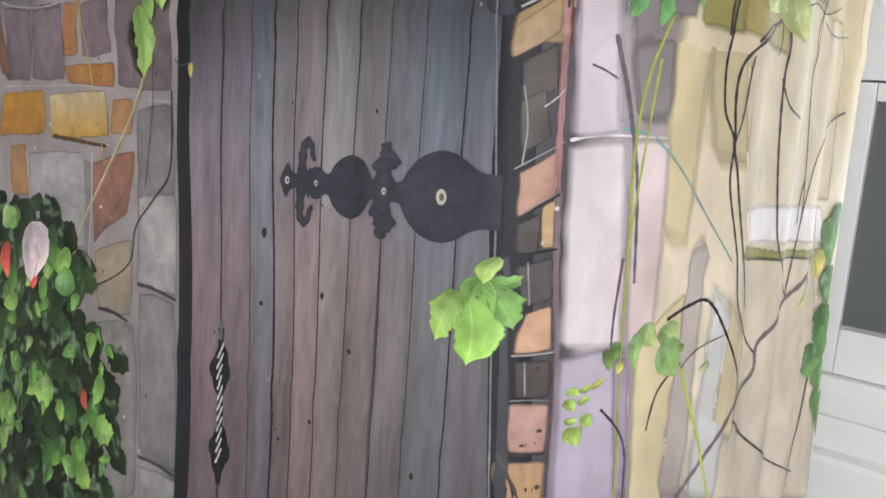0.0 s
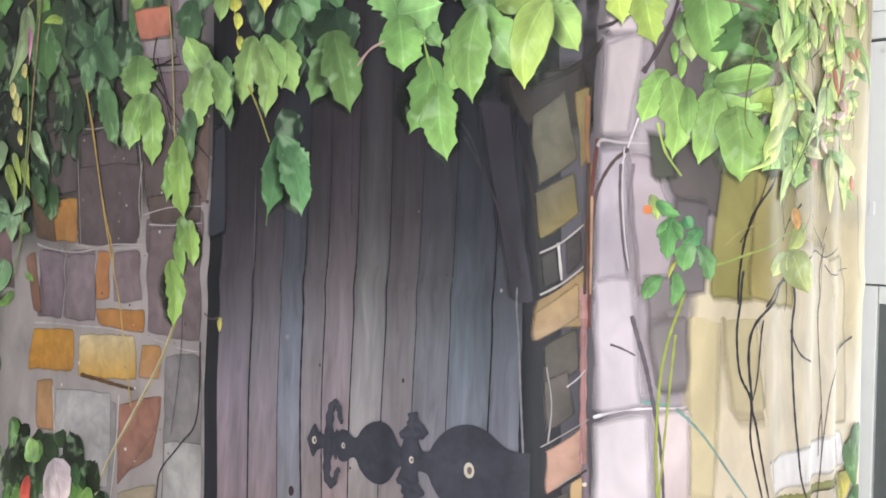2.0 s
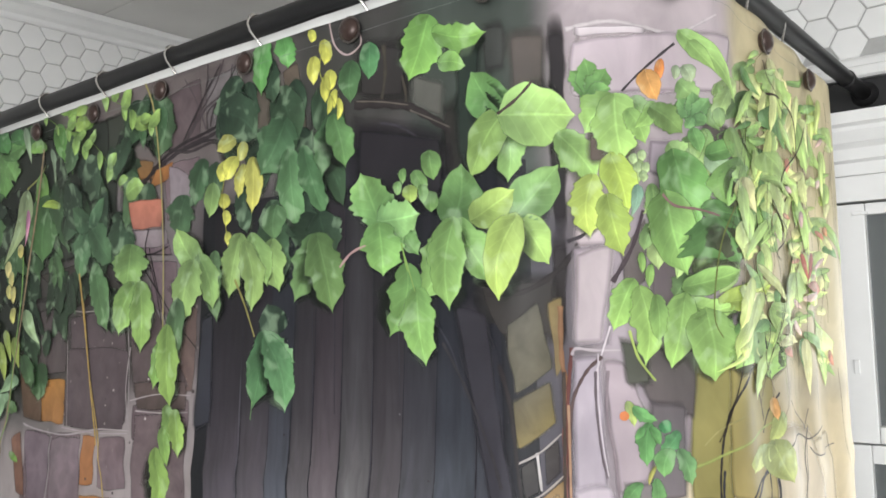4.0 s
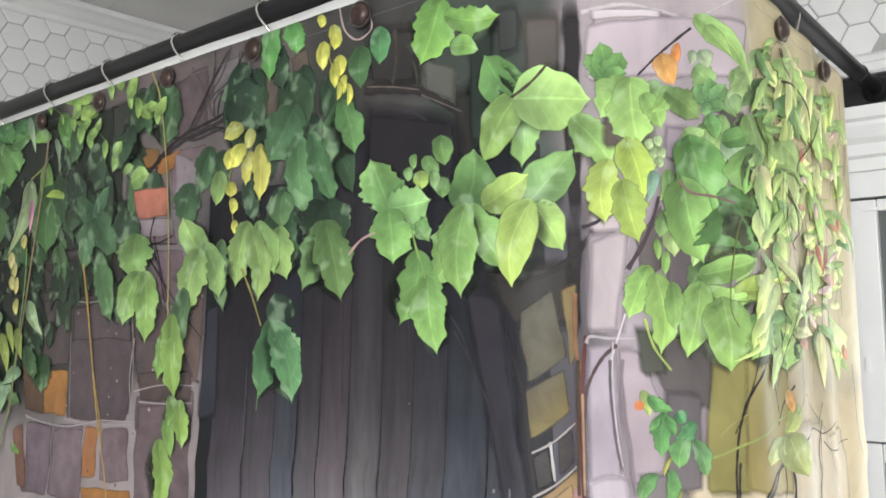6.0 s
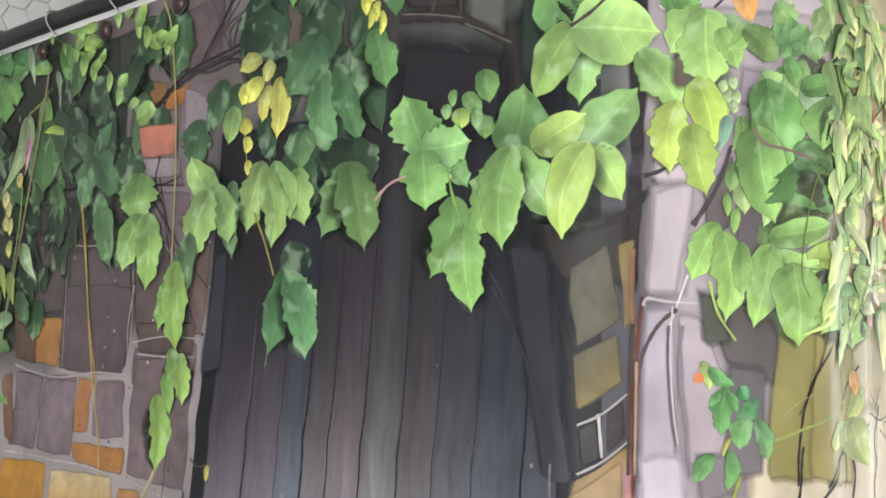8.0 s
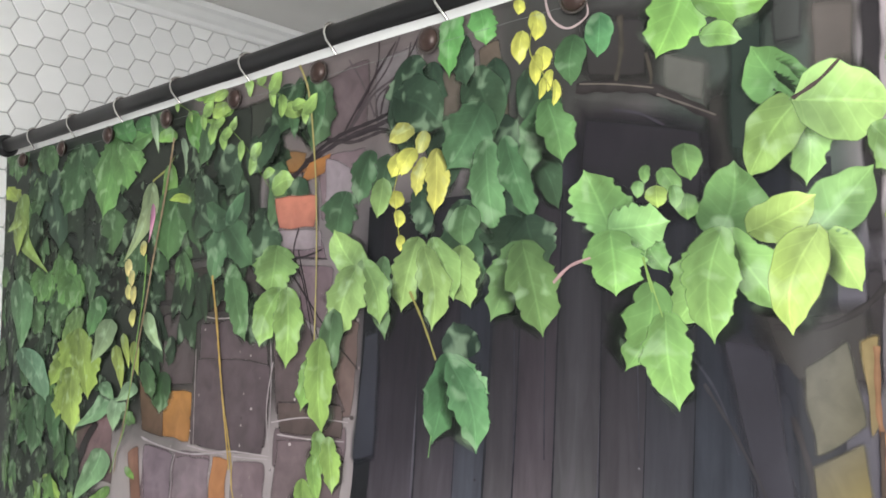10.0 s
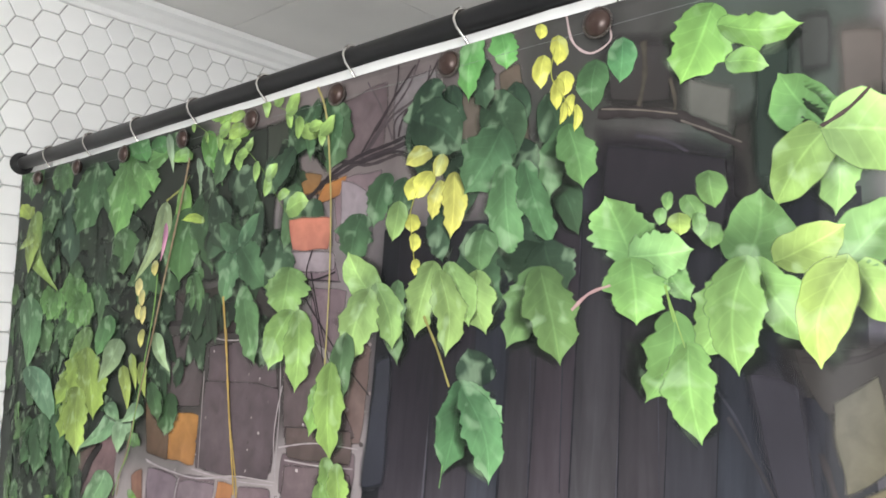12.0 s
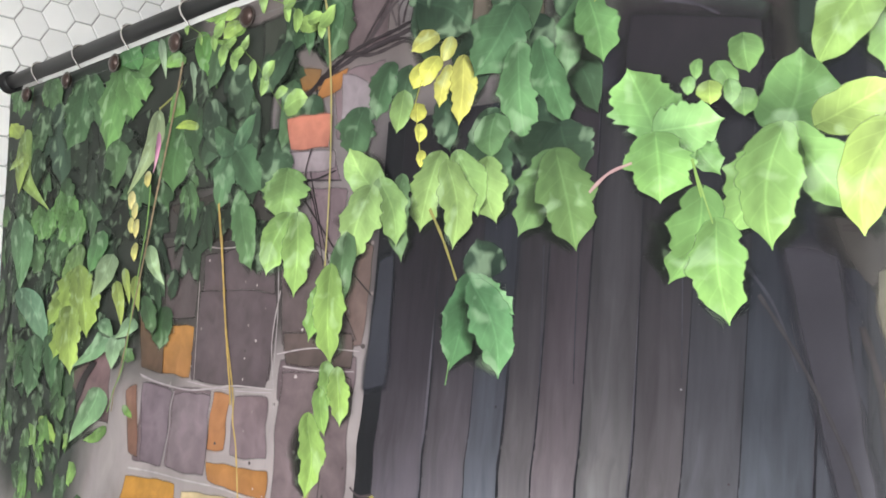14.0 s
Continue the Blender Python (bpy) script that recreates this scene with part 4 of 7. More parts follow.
stem(1.1, "8f8a88", (129.9, 137.7), (131.1, 138.6), (132.8, 139.7))
stem(1.1, "8f8a88", (130.3, 138.1), (130.5, 140.9), (130.2, 143.7))
stem(1.1, "8f8a88", (132.4, 135.8), (131.2, 135.1), (130.2, 133.8))
stem(1.2, "8f8a88", (130.9, 130.8), (131.1, 127.5))
stem(1.7, "a39e9c", (130.3, 123.6), (131.5, 123.7), (132.7, 123.8))
stem(1.3, "8f8a88", (131.0, 123.1), (131.1, 120.4))
stem(1.2, "8f8a88", (130.0, 120.0), (131.3, 120.1), (132.5, 119.9))
stem(1.7, "3a3436", (130.0, 115.8), (131.1, 115.7), (132.5, 115.7))
stem(2.5, "2f2b2d", (130.2, 133.8), (131.1, 134.8), (132.6, 135.9))
stem(2.3, "2f2b2d", (130.0, 131.1), (131.2, 131.5), (132.6, 131.8))
stem(1.4, "b0abab", (131.4, 142.2), (132.1, 142.8), (132.6, 143.4))
wash("4a4850", "44434a", (129.5, 131.7), (130.0, 131.8), (130.6, 111.2), (129.8, 111.1))
stem(1.1, "77777d", (128.6, 149.6), (128.9, 141.7), (129.2, 133.4), (129.3, 126.5), (129.7, 112.0))
flecks(60, 62, 92, 140, 165, ("b9b0ac", "4a4342", "8a7f7c"))
flecks(50, 60, 92, 96, 140, ("c9c2bf", "5a5352", "8f8886"))
flecks(36, 131, 138, 98, 150, ("d9c9b8", "4a4342"))
flecks(50, 143, 176, 98, 150, ("8a7a58", "5f5440", "b0a27c"))
flecks(26, 94, 129, 100, 165, ("858286", "2c2a2e", "3a3638"))
wash("a89ea4", "b0a6ac", (134.0, 168.7), (137.4, 168.7), (137.0, 160.4), (133.6, 160.4))
wash("b2a9b1", "bab1b9", (133.6, 160.2), (136.0, 160.2), (136.2, 148.9), (133.0, 149.0))
wash("b3a6ab", "a89ca0", (136.0, 159.9), (137.6, 159.7), (141.9, 149.4), (136.3, 148.9))
wash("bfb6bd", "ccc3c9", (133.0, 149.0), (136.2, 148.9), (137.3, 140.9), (133.3, 140.7))
wash("8c8486", "8a8080", (136.7, 150.6), (142.2, 150.3), (141.0, 140.6), (137.7, 140.9))
stem(2.7, "dcd6d8", (133.1, 139.8), (135.1, 140.1), (137.7, 140.0), (141.1, 139.7))
stem(2.3, "6fb3a8", (133.9, 140.1), (135.1, 140.8), (137.3, 140.5), (139.0, 140.1))
wash("d2c49e", "d8caa8", (143.0, 148.6), (176.7, 152.1), (178.7, 132.2), (144.1, 131.5))
wash("e4d6bd", "dccfbd", (150.6, 129.0), (177.9, 125.5), (187.0, 90.7), (149.7, 106.5))
haze("dccfae", "dccfbc", (139.8, 151.3), (168.2, 154.6), (187.0, 89.5), (139.0, 109.4))
haze("d6c79a", "d8caa0", (140.2, 149.0), (144.9, 147.9), (143.7, 129.7), (140.2, 131.6))
haze("c9bd92", "cfc29c", (143.6, 147.8), (148.7, 148.1), (150.1, 136.4), (145.4, 137.0))
wash("cbc1c8", "cec4ca", (133.0, 150.4), (136.3, 150.5), (137.0, 140.0), (133.1, 139.6))
haze("877f7f", "8f8888", (136.9, 147.4), (141.0, 148.2), (141.0, 140.6), (137.8, 140.4))
wash("e4dbde", "e2d6d9", (132.9, 139.7), (137.4, 140.0), (138.0, 123.2), (132.8, 123.8))
wash("dccccb", "d7c3bf", (137.3, 140.0), (141.2, 139.7), (140.5, 124.0), (137.9, 123.1))
wash("bab0be", "aea4b4", (132.8, 123.5), (137.4, 123.9), (137.9, 109.5), (132.5, 111.2))
haze("9f90a2", "9c8c9c", (136.8, 123.8), (138.3, 123.6), (138.8, 109.2), (137.5, 109.6))
wash("d6c89c", "d8caa2", (138.6, 123.9), (144.1, 127.7), (142.7, 107.8), (138.7, 109.3))
haze("bcb4ac", "b0a8a0", (143.9, 131.6), (146.1, 132.3), (145.0, 106.9), (141.4, 108.3))
haze("d4d4d0", "cccdc9", (146.6, 129.0), (150.0, 124.0), (149.1, 105.8), (144.8, 107.0))
haze("d8c89e", "d6c8a4", (148.3, 127.4), (152.9, 121.2), (150.3, 111.5), (147.5, 112.8))
wash("f1eeeb", "ebe6e2", (149.3, 134.0), (177.0, 132.1), (177.7, 127.3), (150.4, 130.3))
wash("8f8a52", "a09858", (144.1, 159.7), (148.9, 159.0), (147.8, 147.2), (142.5, 147.8))
wash("9a9256", "ae9f62", (147.9, 159.3), (157.2, 158.3), (156.3, 146.1), (146.9, 147.3))
stem(3.0, "34302e", (152.1, 158.3), (148.6, 155.6), (147.1, 153.0), (146.4, 149.9), (146.0, 147.4))
stem(2.0, "3a3634", (152.1, 158.3), (153.9, 155.9), (154.6, 153.5))
stem(2.2, "3a3634", (157.7, 155.9), (155.6, 154.4), (154.2, 152.5))
stem(1.8, "9c965e", (144.9, 152.2), (146.8, 153.4), (149.7, 154.3))
stem(2.6, "9aa85a", (141.3, 150.5), (144.8, 150.8), (147.9, 151.6), (155.5, 153.2), (157.4, 153.6))
stem(2.6, "34302e", (149.1, 147.1), (151.3, 148.4), (155.0, 149.1))
stem(2.4, "34302e", (155.0, 149.1), (154.7, 147.7), (154.3, 146.3))
stem(1.4, "3a3430", (160.5, 155.1), (165.5, 153.0), (166.5, 150.8), (165.2, 145.0))
stem(1.3, "3a3430", (167.2, 154.1), (166.0, 151.9))
stem(1.8, "3a3430", (158.7, 150.8), (164.3, 151.7), (167.1, 151.1), (170.5, 152.2))
stem(1.6, "4a4440", (167.0, 150.3), (169.4, 149.3), (177.1, 150.0))
stem(11.4, "8b8b4c", (150.3, 129.8), (159.6, 128.3), (177.9, 126.5))
stem(3.3, "4c4a30", (150.7, 129.1), (159.7, 127.9), (177.5, 125.9))
wash("a59c9c", "a89e9f", (135.0, 182.4), (143.2, 184.6), (144.6, 181.6), (134.9, 180.1))
wash("aaa0a0", "b4abad", (135.1, 185.9), (147.8, 186.5), (145.9, 183.6), (135.0, 182.6))
stem(3.9, "c6bfbf", (134.6, 185.9), (137.8, 186.5), (141.2, 186.2), (144.8, 186.1), (149.2, 188.4))
stone("c9b4c4", "bfa8b8", (141.3, 183.4), (146.5, 184.6), (147.0, 182.4), (141.4, 180.3))
wash("b9adae", "beb2b4", (134.4, 172.2), (136.3, 172.6), (137.4, 168.2), (134.2, 168.2))
wash("bcb1b2", "c2b7b9", (134.2, 168.2), (137.9, 169.0), (136.1, 160.6), (133.7, 160.6))
stone("6b6462", "5f5856", (137.8, 168.2), (140.3, 170.8), (140.0, 165.5), (138.1, 164.7))
stone("77706f", "6a6362", (140.7, 168.6), (143.7, 168.2), (144.1, 164.6), (140.7, 164.4))
stone("6f6866", "7a7270", (137.8, 160.4), (143.7, 160.2), (143.3, 155.8), (139.4, 156.5))
hinge()
handle()
stem(4.4, "3c3838", (84.3, 119.7), (88.0, 119.9), (92.2, 119.7))
stem(4.6, "3c3838", (77.4, 115.6), (80.2, 115.7), (83.1, 115.2))
stem(3.7, "3f3b3a", (87.7, 101.3), (91.4, 101.8), (95.2, 101.6))
stem(5.4, "5a3f20", (65.6, 134.3), (71.4, 134.2), (77.5, 134.2))
stem(7.3, "302c2c", (50.0, 166.4), (60.2, 166.9), (64.8, 169.6))
stem(5.3, "3a3336", (76.4, 178.1), (81.6, 181.0), (87.1, 182.6), (92.5, 183.4), (97.2, 184.8), (100.1, 187.2))
stem(3.8, "40383a", (82.7, 183.3), (88.0, 182.1), (92.5, 182.5), (93.7, 181.1))
stem(3.1, "4a4244", (86.7, 182.6), (90.1, 186.0), (92.9, 188.6), (94.4, 191.2))
stem(3.1, "4a4244", (87.5, 183.1), (90.9, 186.2), (94.0, 187.6), (96.2, 189.8))
stem(2.4, "50484a", (91.3, 184.1), (89.4, 187.8), (87.5, 190.4))
stem(2.6, "453d3f", (91.6, 183.6), (91.7, 186.0), (95.0, 187.7), (95.8, 190.4))
stem(2.3, "453d3f", (96.4, 182.7), (98.3, 185.0), (99.8, 186.5))
stem(2.1, "2b2728", (79.6, 182.3), (79.8, 174.1), (81.8, 167.7), (83.9, 163.1))
stem(2.3, "2f2a2b", (79.0, 170.0), (82.3, 166.6), (85.7, 163.5), (90.3, 160.3))
stem(2.1, "3a3436", (76.8, 170.9), (80.5, 171.1), (84.8, 170.8))
stem(1.9, "9f9895", (62.2, 165.1), (66.3, 164.7), (70.7, 164.9))
stem(1.8, "9d9693", (62.4, 161.1), (62.9, 156.2), (63.8, 149.6))
stem(1.6, "999392", (76.8, 163.1), (77.4, 158.0), (77.7, 150.9))
stem(2.2, "a9a19f", (52.1, 149.8), (56.9, 149.3), (63.6, 149.4), (71.0, 150.6), (77.8, 150.9))
stem(1.8, "a29a99", (77.9, 154.3), (82.8, 155.2), (89.4, 155.4))
stem(1.9, "a8a09f", (62.4, 150.2), (70.3, 150.1), (77.7, 150.6))
stem(2.1, "a29b99", (58.4, 149.7), (59.0, 140.6))
stem(1.8, "a29b99", (77.5, 160.4), (77.0, 155.3), (78.4, 148.8), (78.1, 143.6))
stem(2.2, "a9a3a1", (79.1, 140.5), (84.5, 139.8), (89.8, 139.9))
stem(1.8, "a59e9c", (78.9, 153.2), (83.7, 153.2), (88.9, 153.6))
stem(2.7, "aca6a5", (52.4, 139.4), (63.1, 140.1), (72.4, 140.6), (78.3, 140.3))
stem(3.6, "b2acaa", (58.1, 131.7), (60.5, 123.5), (61.6, 116.7))
stem(3.4, "b0aaa7", (74.5, 133.1), (74.7, 127.5), (74.6, 120.9))
stem(3.3, "8a8f4a", (49.6, 182.2), (53.2, 183.7), (55.0, 185.3))
stem(3.7, "b99f5a", (65.2, 170.5), (68.1, 158.0), (72.1, 147.9), (77.2, 132.2))
stem(1.4, "2c2d33", (110.8, 164.5), (110.9, 159.6), (111.1, 154.8))
stem(1.0, "3c3d45", (118.5, 162.5), (118.8, 155.9))
stem(1.4, "34353c", (108.0, 164.4), (108.4, 154.4))
stem(2.4, "3b3c44", (122.3, 163.1), (124.2, 160.5), (125.6, 156.9))
stem(2.7, "3c3a3c", (123.3, 161.2), (125.7, 157.6), (128.0, 153.3), (128.8, 150.3))
stem(3.1, "3f3b3f", (133.8, 168.9), (135.0, 169.3), (135.9, 170.0))
stem(3.9, "4a4044", (137.2, 165.6), (138.9, 168.2), (140.1, 171.2))
stem(2.7, "bdb4b6", (133.7, 160.1), (134.0, 160.6), (135.4, 160.4), (137.5, 160.3))
stem(1.6, "d6cfd0", (136.8, 162.2), (136.0, 160.1), (135.5, 158.8))
stem(2.9, "5a4a48", (136.0, 159.9), (134.7, 158.8), (133.6, 156.8), (133.2, 154.0), (132.9, 149.1))
stem(1.1, "cfc7cb", (135.7, 160.1), (135.5, 157.1), (135.6, 153.8), (135.9, 150.9))
stem(2.2, "6a6064", (135.4, 158.8), (135.3, 156.3), (135.5, 152.6), (135.8, 150.7))
stem(2.2, "8c8084", (136.4, 158.8), (136.1, 155.4), (136.5, 152.1), (136.6, 148.8))
stem(2.9, "4a4038", (133.0, 158.9), (132.8, 154.0), (132.6, 149.1))
stem(2.2, "a9876a", (133.2, 156.4), (133.1, 152.3), (133.0, 149.1))
stem(2.5, "3b3a40", (146.8, 150.1), (146.1, 146.3), (146.3, 141.9), (147.5, 139.3), (147.5, 135.6), (149.0, 129.8), (150.4, 124.0), (155.9, 119.1))
stem(3.0, "3f3d42", (155.2, 149.6), (148.0, 145.7), (147.6, 139.3), (148.1, 137.0), (149.2, 132.2), (151.5, 124.5))
stem(2.0, "4a464a", (148.9, 146.0), (148.3, 141.5), (147.7, 139.3))
stem(3.9, "2f3038", (156.3, 149.0), (156.3, 141.6), (157.2, 134.0), (158.9, 128.5), (165.2, 123.3))
stem(2.3, "3b3a40", (155.9, 144.5), (157.8, 142.1), (161.0, 141.1))
stem(2.1, "4a4440", (166.8, 152.4), (165.5, 147.1), (166.8, 136.2), (166.9, 130.4), (165.2, 123.9))
stem(2.8, "4a4440", (178.6, 142.3), (176.4, 141.5), (169.8, 138.5), (167.7, 133.9), (166.4, 127.5), (165.2, 122.8))
stem(6.0, "7d6d70", (174.9, 126.2), (165.2, 122.8), (156.7, 120.4), (155.7, 117.1), (150.2, 115.1), (146.0, 110.0), (143.6, 107.1))
stem(3.2, "2f2e33", (141.7, 125.1), (144.1, 125.8), (146.3, 125.9), (148.5, 122.8), (151.8, 116.5), (150.5, 115.3))
stem(2.8, "4a4545", (150.3, 114.1), (159.0, 108.1), (167.9, 103.1), (176.2, 99.2))
stem(3.1, "4a4545", (178.1, 113.1), (176.9, 106.0), (175.5, 101.9), (174.6, 97.5))
stem(2.4, "7fa39a", (139.5, 139.8), (142.6, 136.7), (148.5, 129.2))
stem(3.5, "6a6268", (136.0, 147.3), (137.0, 143.7), (137.6, 140.5), (138.2, 136.2), (138.4, 128.6))
stem(2.7, "9fae4a", (141.5, 149.8), (140.0, 148.2), (138.4, 143.3), (137.8, 137.5), (137.8, 130.9), (137.6, 121.7), (137.7, 110.2))
stem(2.2, "a6b452", (139.5, 145.6), (138.5, 137.9), (137.7, 130.9))
stem(3.4, "b9c24a", (143.7, 120.4), (145.9, 114.2), (148.2, 106.4))
stem(2.1, "6b4f5c", (137.4, 130.7), (136.9, 126.0), (136.8, 123.2))
stem(2.1, "4a4048", (136.2, 118.5), (137.7, 116.4), (138.3, 114.3), (138.4, 110.0))
stem(1.8, "5f5658", (134.4, 145.2), (135.3, 144.8), (136.3, 144.2))
stem(2.5, "4a4646", (129.9, 115.8), (130.6, 113.6), (131.0, 112.1))
stem(3.2, "c9b999", (84.6, 143.7), (82.0, 138.2), (77.7, 131.6), (72.8, 124.4), (71.1, 119.5))
stem(3.4, "9a9468", (85.1, 144.0), (82.3, 138.4), (78.0, 131.6), (73.0, 124.5), (71.4, 119.6))
stem(1.5, "4a4040", (85.7, 144.3), (85.7, 138.5), (84.8, 130.2))
stem(2.7, "3b3434", (89.5, 141.0), (89.7, 133.0), (86.8, 129.6), (83.4, 126.0), (82.8, 122.1), (79.2, 119.3), (73.6, 117.0))
stem(2.5, "4a4042", (92.9, 144.0), (91.2, 143.6), (90.0, 144.1))
stem(2.3, "403838", (143.6, 120.9), (141.2, 119.1), (140.2, 115.8))
stem(1.4, "55504a", (143.7, 120.4), (145.5, 121.8), (148.5, 122.8))
stem(2.7, "55383f", (166.8, 135.1), (166.3, 133.4), (166.2, 130.8))
stone("775e5f", "655051", (39.5, 151.8), (43.4, 153.2), (46.1, 143.1), (32.0, 143.9))
stone("7d6f76", "72646b", (52.4, 149.5), (59.6, 149.0), (59.3, 140.4), (54.4, 140.2))
stone("817378", "77696d", (59.9, 149.0), (67.8, 149.6), (68.3, 141.1), (60.0, 140.4))
stem(1.9, "aaa3a4", (51.9, 150.0), (56.0, 149.4), (63.6, 149.4), (71.9, 150.7))
stem(2.0, "a7a0a1", (59.8, 148.9), (59.7, 144.7), (59.6, 140.3))
wash("241f1f", "2a2424", (32.3, 143.8), (38.9, 151.1), (40.7, 150.6), (35.2, 143.1))
stone("64503d", "564334", (49.7, 157.0), (55.2, 156.9), (56.6, 150.2), (51.8, 150.5))
stone("866251", "785747", (49.3, 147.9), (51.7, 149.3), (54.0, 140.4), (51.7, 141.0))
wash("2c322b", "2e332c", (53.9, 188.9), (73.2, 189.1), (74.9, 171.3), (55.1, 171.1))
wash("3a3f36", "3c3f38", (70.9, 189.0), (78.9, 189.1), (76.0, 181.5), (72.1, 180.7))
stone("7c5f3c", "8a6436", (76.6, 182.6), (81.4, 182.2), (80.7, 180.1), (76.8, 179.8))
stone("a87038", "96683a", (81.5, 180.9), (85.3, 181.7), (84.1, 179.4), (79.9, 178.7))
stone("8c8286", "948a8e", (84.0, 181.4), (89.3, 179.1), (87.9, 176.0), (84.2, 174.1))
stone("9a9092", "877c80", (76.4, 174.3), (83.6, 173.9), (84.0, 171.8), (77.2, 171.8))
stem(4.5, "2f292b", (78.7, 178.8), (81.4, 181.2), (85.7, 182.9), (92.1, 183.9), (97.1, 185.4), (101.0, 188.2))
stem(3.4, "332d2f", (81.3, 183.8), (86.6, 182.5), (92.2, 182.8), (95.2, 181.1))
stem(3.2, "3a3234", (87.0, 183.3), (90.5, 187.2), (94.0, 190.8))
stem(2.8, "3a3234", (92.1, 184.2), (92.8, 186.2), (95.5, 188.9), (96.8, 190.7))
stem(2.4, "3a3234", (89.0, 185.2), (91.5, 188.6), (91.8, 191.8))
stem(2.0, "2a2628", (80.5, 180.1), (80.6, 175.4), (79.7, 171.7), (81.3, 168.5), (83.2, 162.9))
stem(2.6, "2a2628", (77.2, 171.6), (80.6, 171.1), (84.0, 171.8))
stem(3.0, "8f8880", (97.2, 188.8), (98.8, 184.6), (100.2, 179.9))
thicket(50, 1, 58, 162, 189, 4.0, 8.0, "vvip", ("18251a", "1e2e21", "253928", "2b4130"), 0.8, 26)
thicket(26, 1, 34, 122, 164, 4.0, 8.0, "vvip", ("18251a", "1e2e21", "253928"), 0.8, 26)
stem(3.0, "433f2a", (10.2, 189.4), (11.1, 181.8), (14.1, 171.7))
stem(2.6, "4c462f", (13.5, 188.1), (14.1, 179.8), (18.2, 170.8))
stem(2.4, "353424", (17.0, 186.8), (17.4, 177.8), (19.7, 171.6))
leaf(17.9, 187.6, 14.3, 19, 0.52, "i", "294935", None, None, -21)
leaf(11.8, 187.3, 9.8, 18, 0.60, "i", "294935", None, None, -21)
thicket(26, 2, 24, 136, 187, 3.0, 5.5, "vpi", ("335a32", "3f6c3e", "294b2d", "4b793f"), 0.8, 30)
thicket(60, 2, 60, 156, 189, 3.5, 6.5, "vpiv", ("27442b", "2e5230", "386337", "416f3c", "253f2a"), 0.75, 28)
thicket(34, 2, 36, 122, 160, 3.0, 6.0, "vpi", ("27442b", "335a32", "3f6c3c", "4d813f"), 0.8, 32)
leaf(4.7, 191.7, 5.4, 4, 1.61, "p", "3f6d3c", None, None, -11)
leaf(16.5, 190.3, 4.4, 15, 1.68, "p", "3f6d3c", None, None, -20)
leaf(5.7, 183.6, 5.6, -119, 0.89, "i", "8ab039", None, False, -50)
leaf(8.8, 184.3, 16.9, 38, 0.37, "n", "77a343", -0.28, False, -33)
leaf(8.2, 180.9, 6.8, -5, 0.86, "n", "7ca33f", None, None, -0)
leaf(8.9, 180.3, 7.2, -74, 0.48, "n", "7ca33f", None, None, 54)
leaf(24.5, 172.0, 3.6, -6, 2.16, "p", "518c41", None, None, 1)
leaf(18.3, 170.1, 4.2, -30, 2.06, "p", "518c41", None, None, 21)
leaf(27.4, 169.5, 4.3, -7, 2.11, "p", "518c41", None, None, 3)
leaf(28.4, 189.3, 11.1, -28, 0.79, "i", "38683a", None, None, 16)
leaf(30.7, 189.4, 9.2, 25, 0.59, "i", "38683a", None, None, -28)
leaf(41.6, 190.3, 7.2, -38, 0.93, "i", "4e8842", None, False, 21)
leaf(41.1, 188.9, 8.6, -50, 0.84, "i", "4e8842", None, False, 30)
leaf(40.2, 188.6, 11.0, -19, 0.71, "i", "599949", None, False, 7)
leaf(40.5, 188.6, 7.6, 22, 0.92, "i", "599949", None, False, -25)
leaf(40.9, 188.5, 7.6, 49, 0.69, "i", "5e9e4d", None, False, -40)
leaf(42.6, 188.0, 7.8, 98, 0.48, "o", "579748", None, False, 38)
leaf(40.8, 191.7, 5.0, 42, 1.18, "o", "418543", None, None, -38)
leaf(46.7, 190.9, 3.1, 40, 1.39, "o", "418543", None, None, -35)
leaf(51.3, 190.8, 3.7, 30, 1.08, "i", "3b6f3a", None, None, -29)
leaf(49.5, 191.1, 5.6, 17, 0.34, "n", "7fa57f", None, False, -21)
leaf(57.0, 186.9, 4.9, 8, 0.35, "n", "7fa57f", None, False, -14)
leaf(59.1, 190.0, 8.4, 29, 0.45, "n", "549c39", -0.1, None, -29)
leaf(55.3, 187.6, 4.3, -84, 0.56, "o", "65a23f", None, None, 33)
leaf(54.2, 183.5, 6.7, -8, 0.51, "o", "65a23f", None, None, -1)
leaf(56.0, 180.2, 8.9, -11, 0.86, "i", "41733c", None, None, 2)
leaf(58.5, 181.6, 10.1, 22, 0.59, "i", "366137", None, None, -23)
leaf(59.1, 178.9, 5.4, -95, 0.24, "o", "8ab435", None, False, 11)
leaf(50.2, 182.0, 12.2, -34, 0.32, "n", "83a56e", 0.12, None, 20)
leaf(67.8, 175.3, 5.8, -19, 0.99, "i", "29492f", None, False, 9)
leaf(68.1, 175.5, 7.2, 27, 0.82, "i", "29492f", None, False, -22)
leaf(67.8, 175.5, 6.3, 153, 0.83, "i", "2f5032", None, False, 12)
leaf(67.4, 175.3, 5.2, -128, 0.74, "i", "2f5032", None, False, -33)
leaf(68.3, 175.4, 6.5, 71, 0.42, "i", "2f5032", None, False, -22)
thicket(12, 56, 78, 164, 188, 3.5, 6.0, "vip", ("203223", "273f2a", "2e4930"), 0.7, 25)
leaf(8.5, 170.4, 11.7, 13, 0.77, "n", "518855", None, None, -12)
leaf(10.9, 159.2, 14.9, 53, 0.51, "n", "5a9168", 0.12, None, -40)
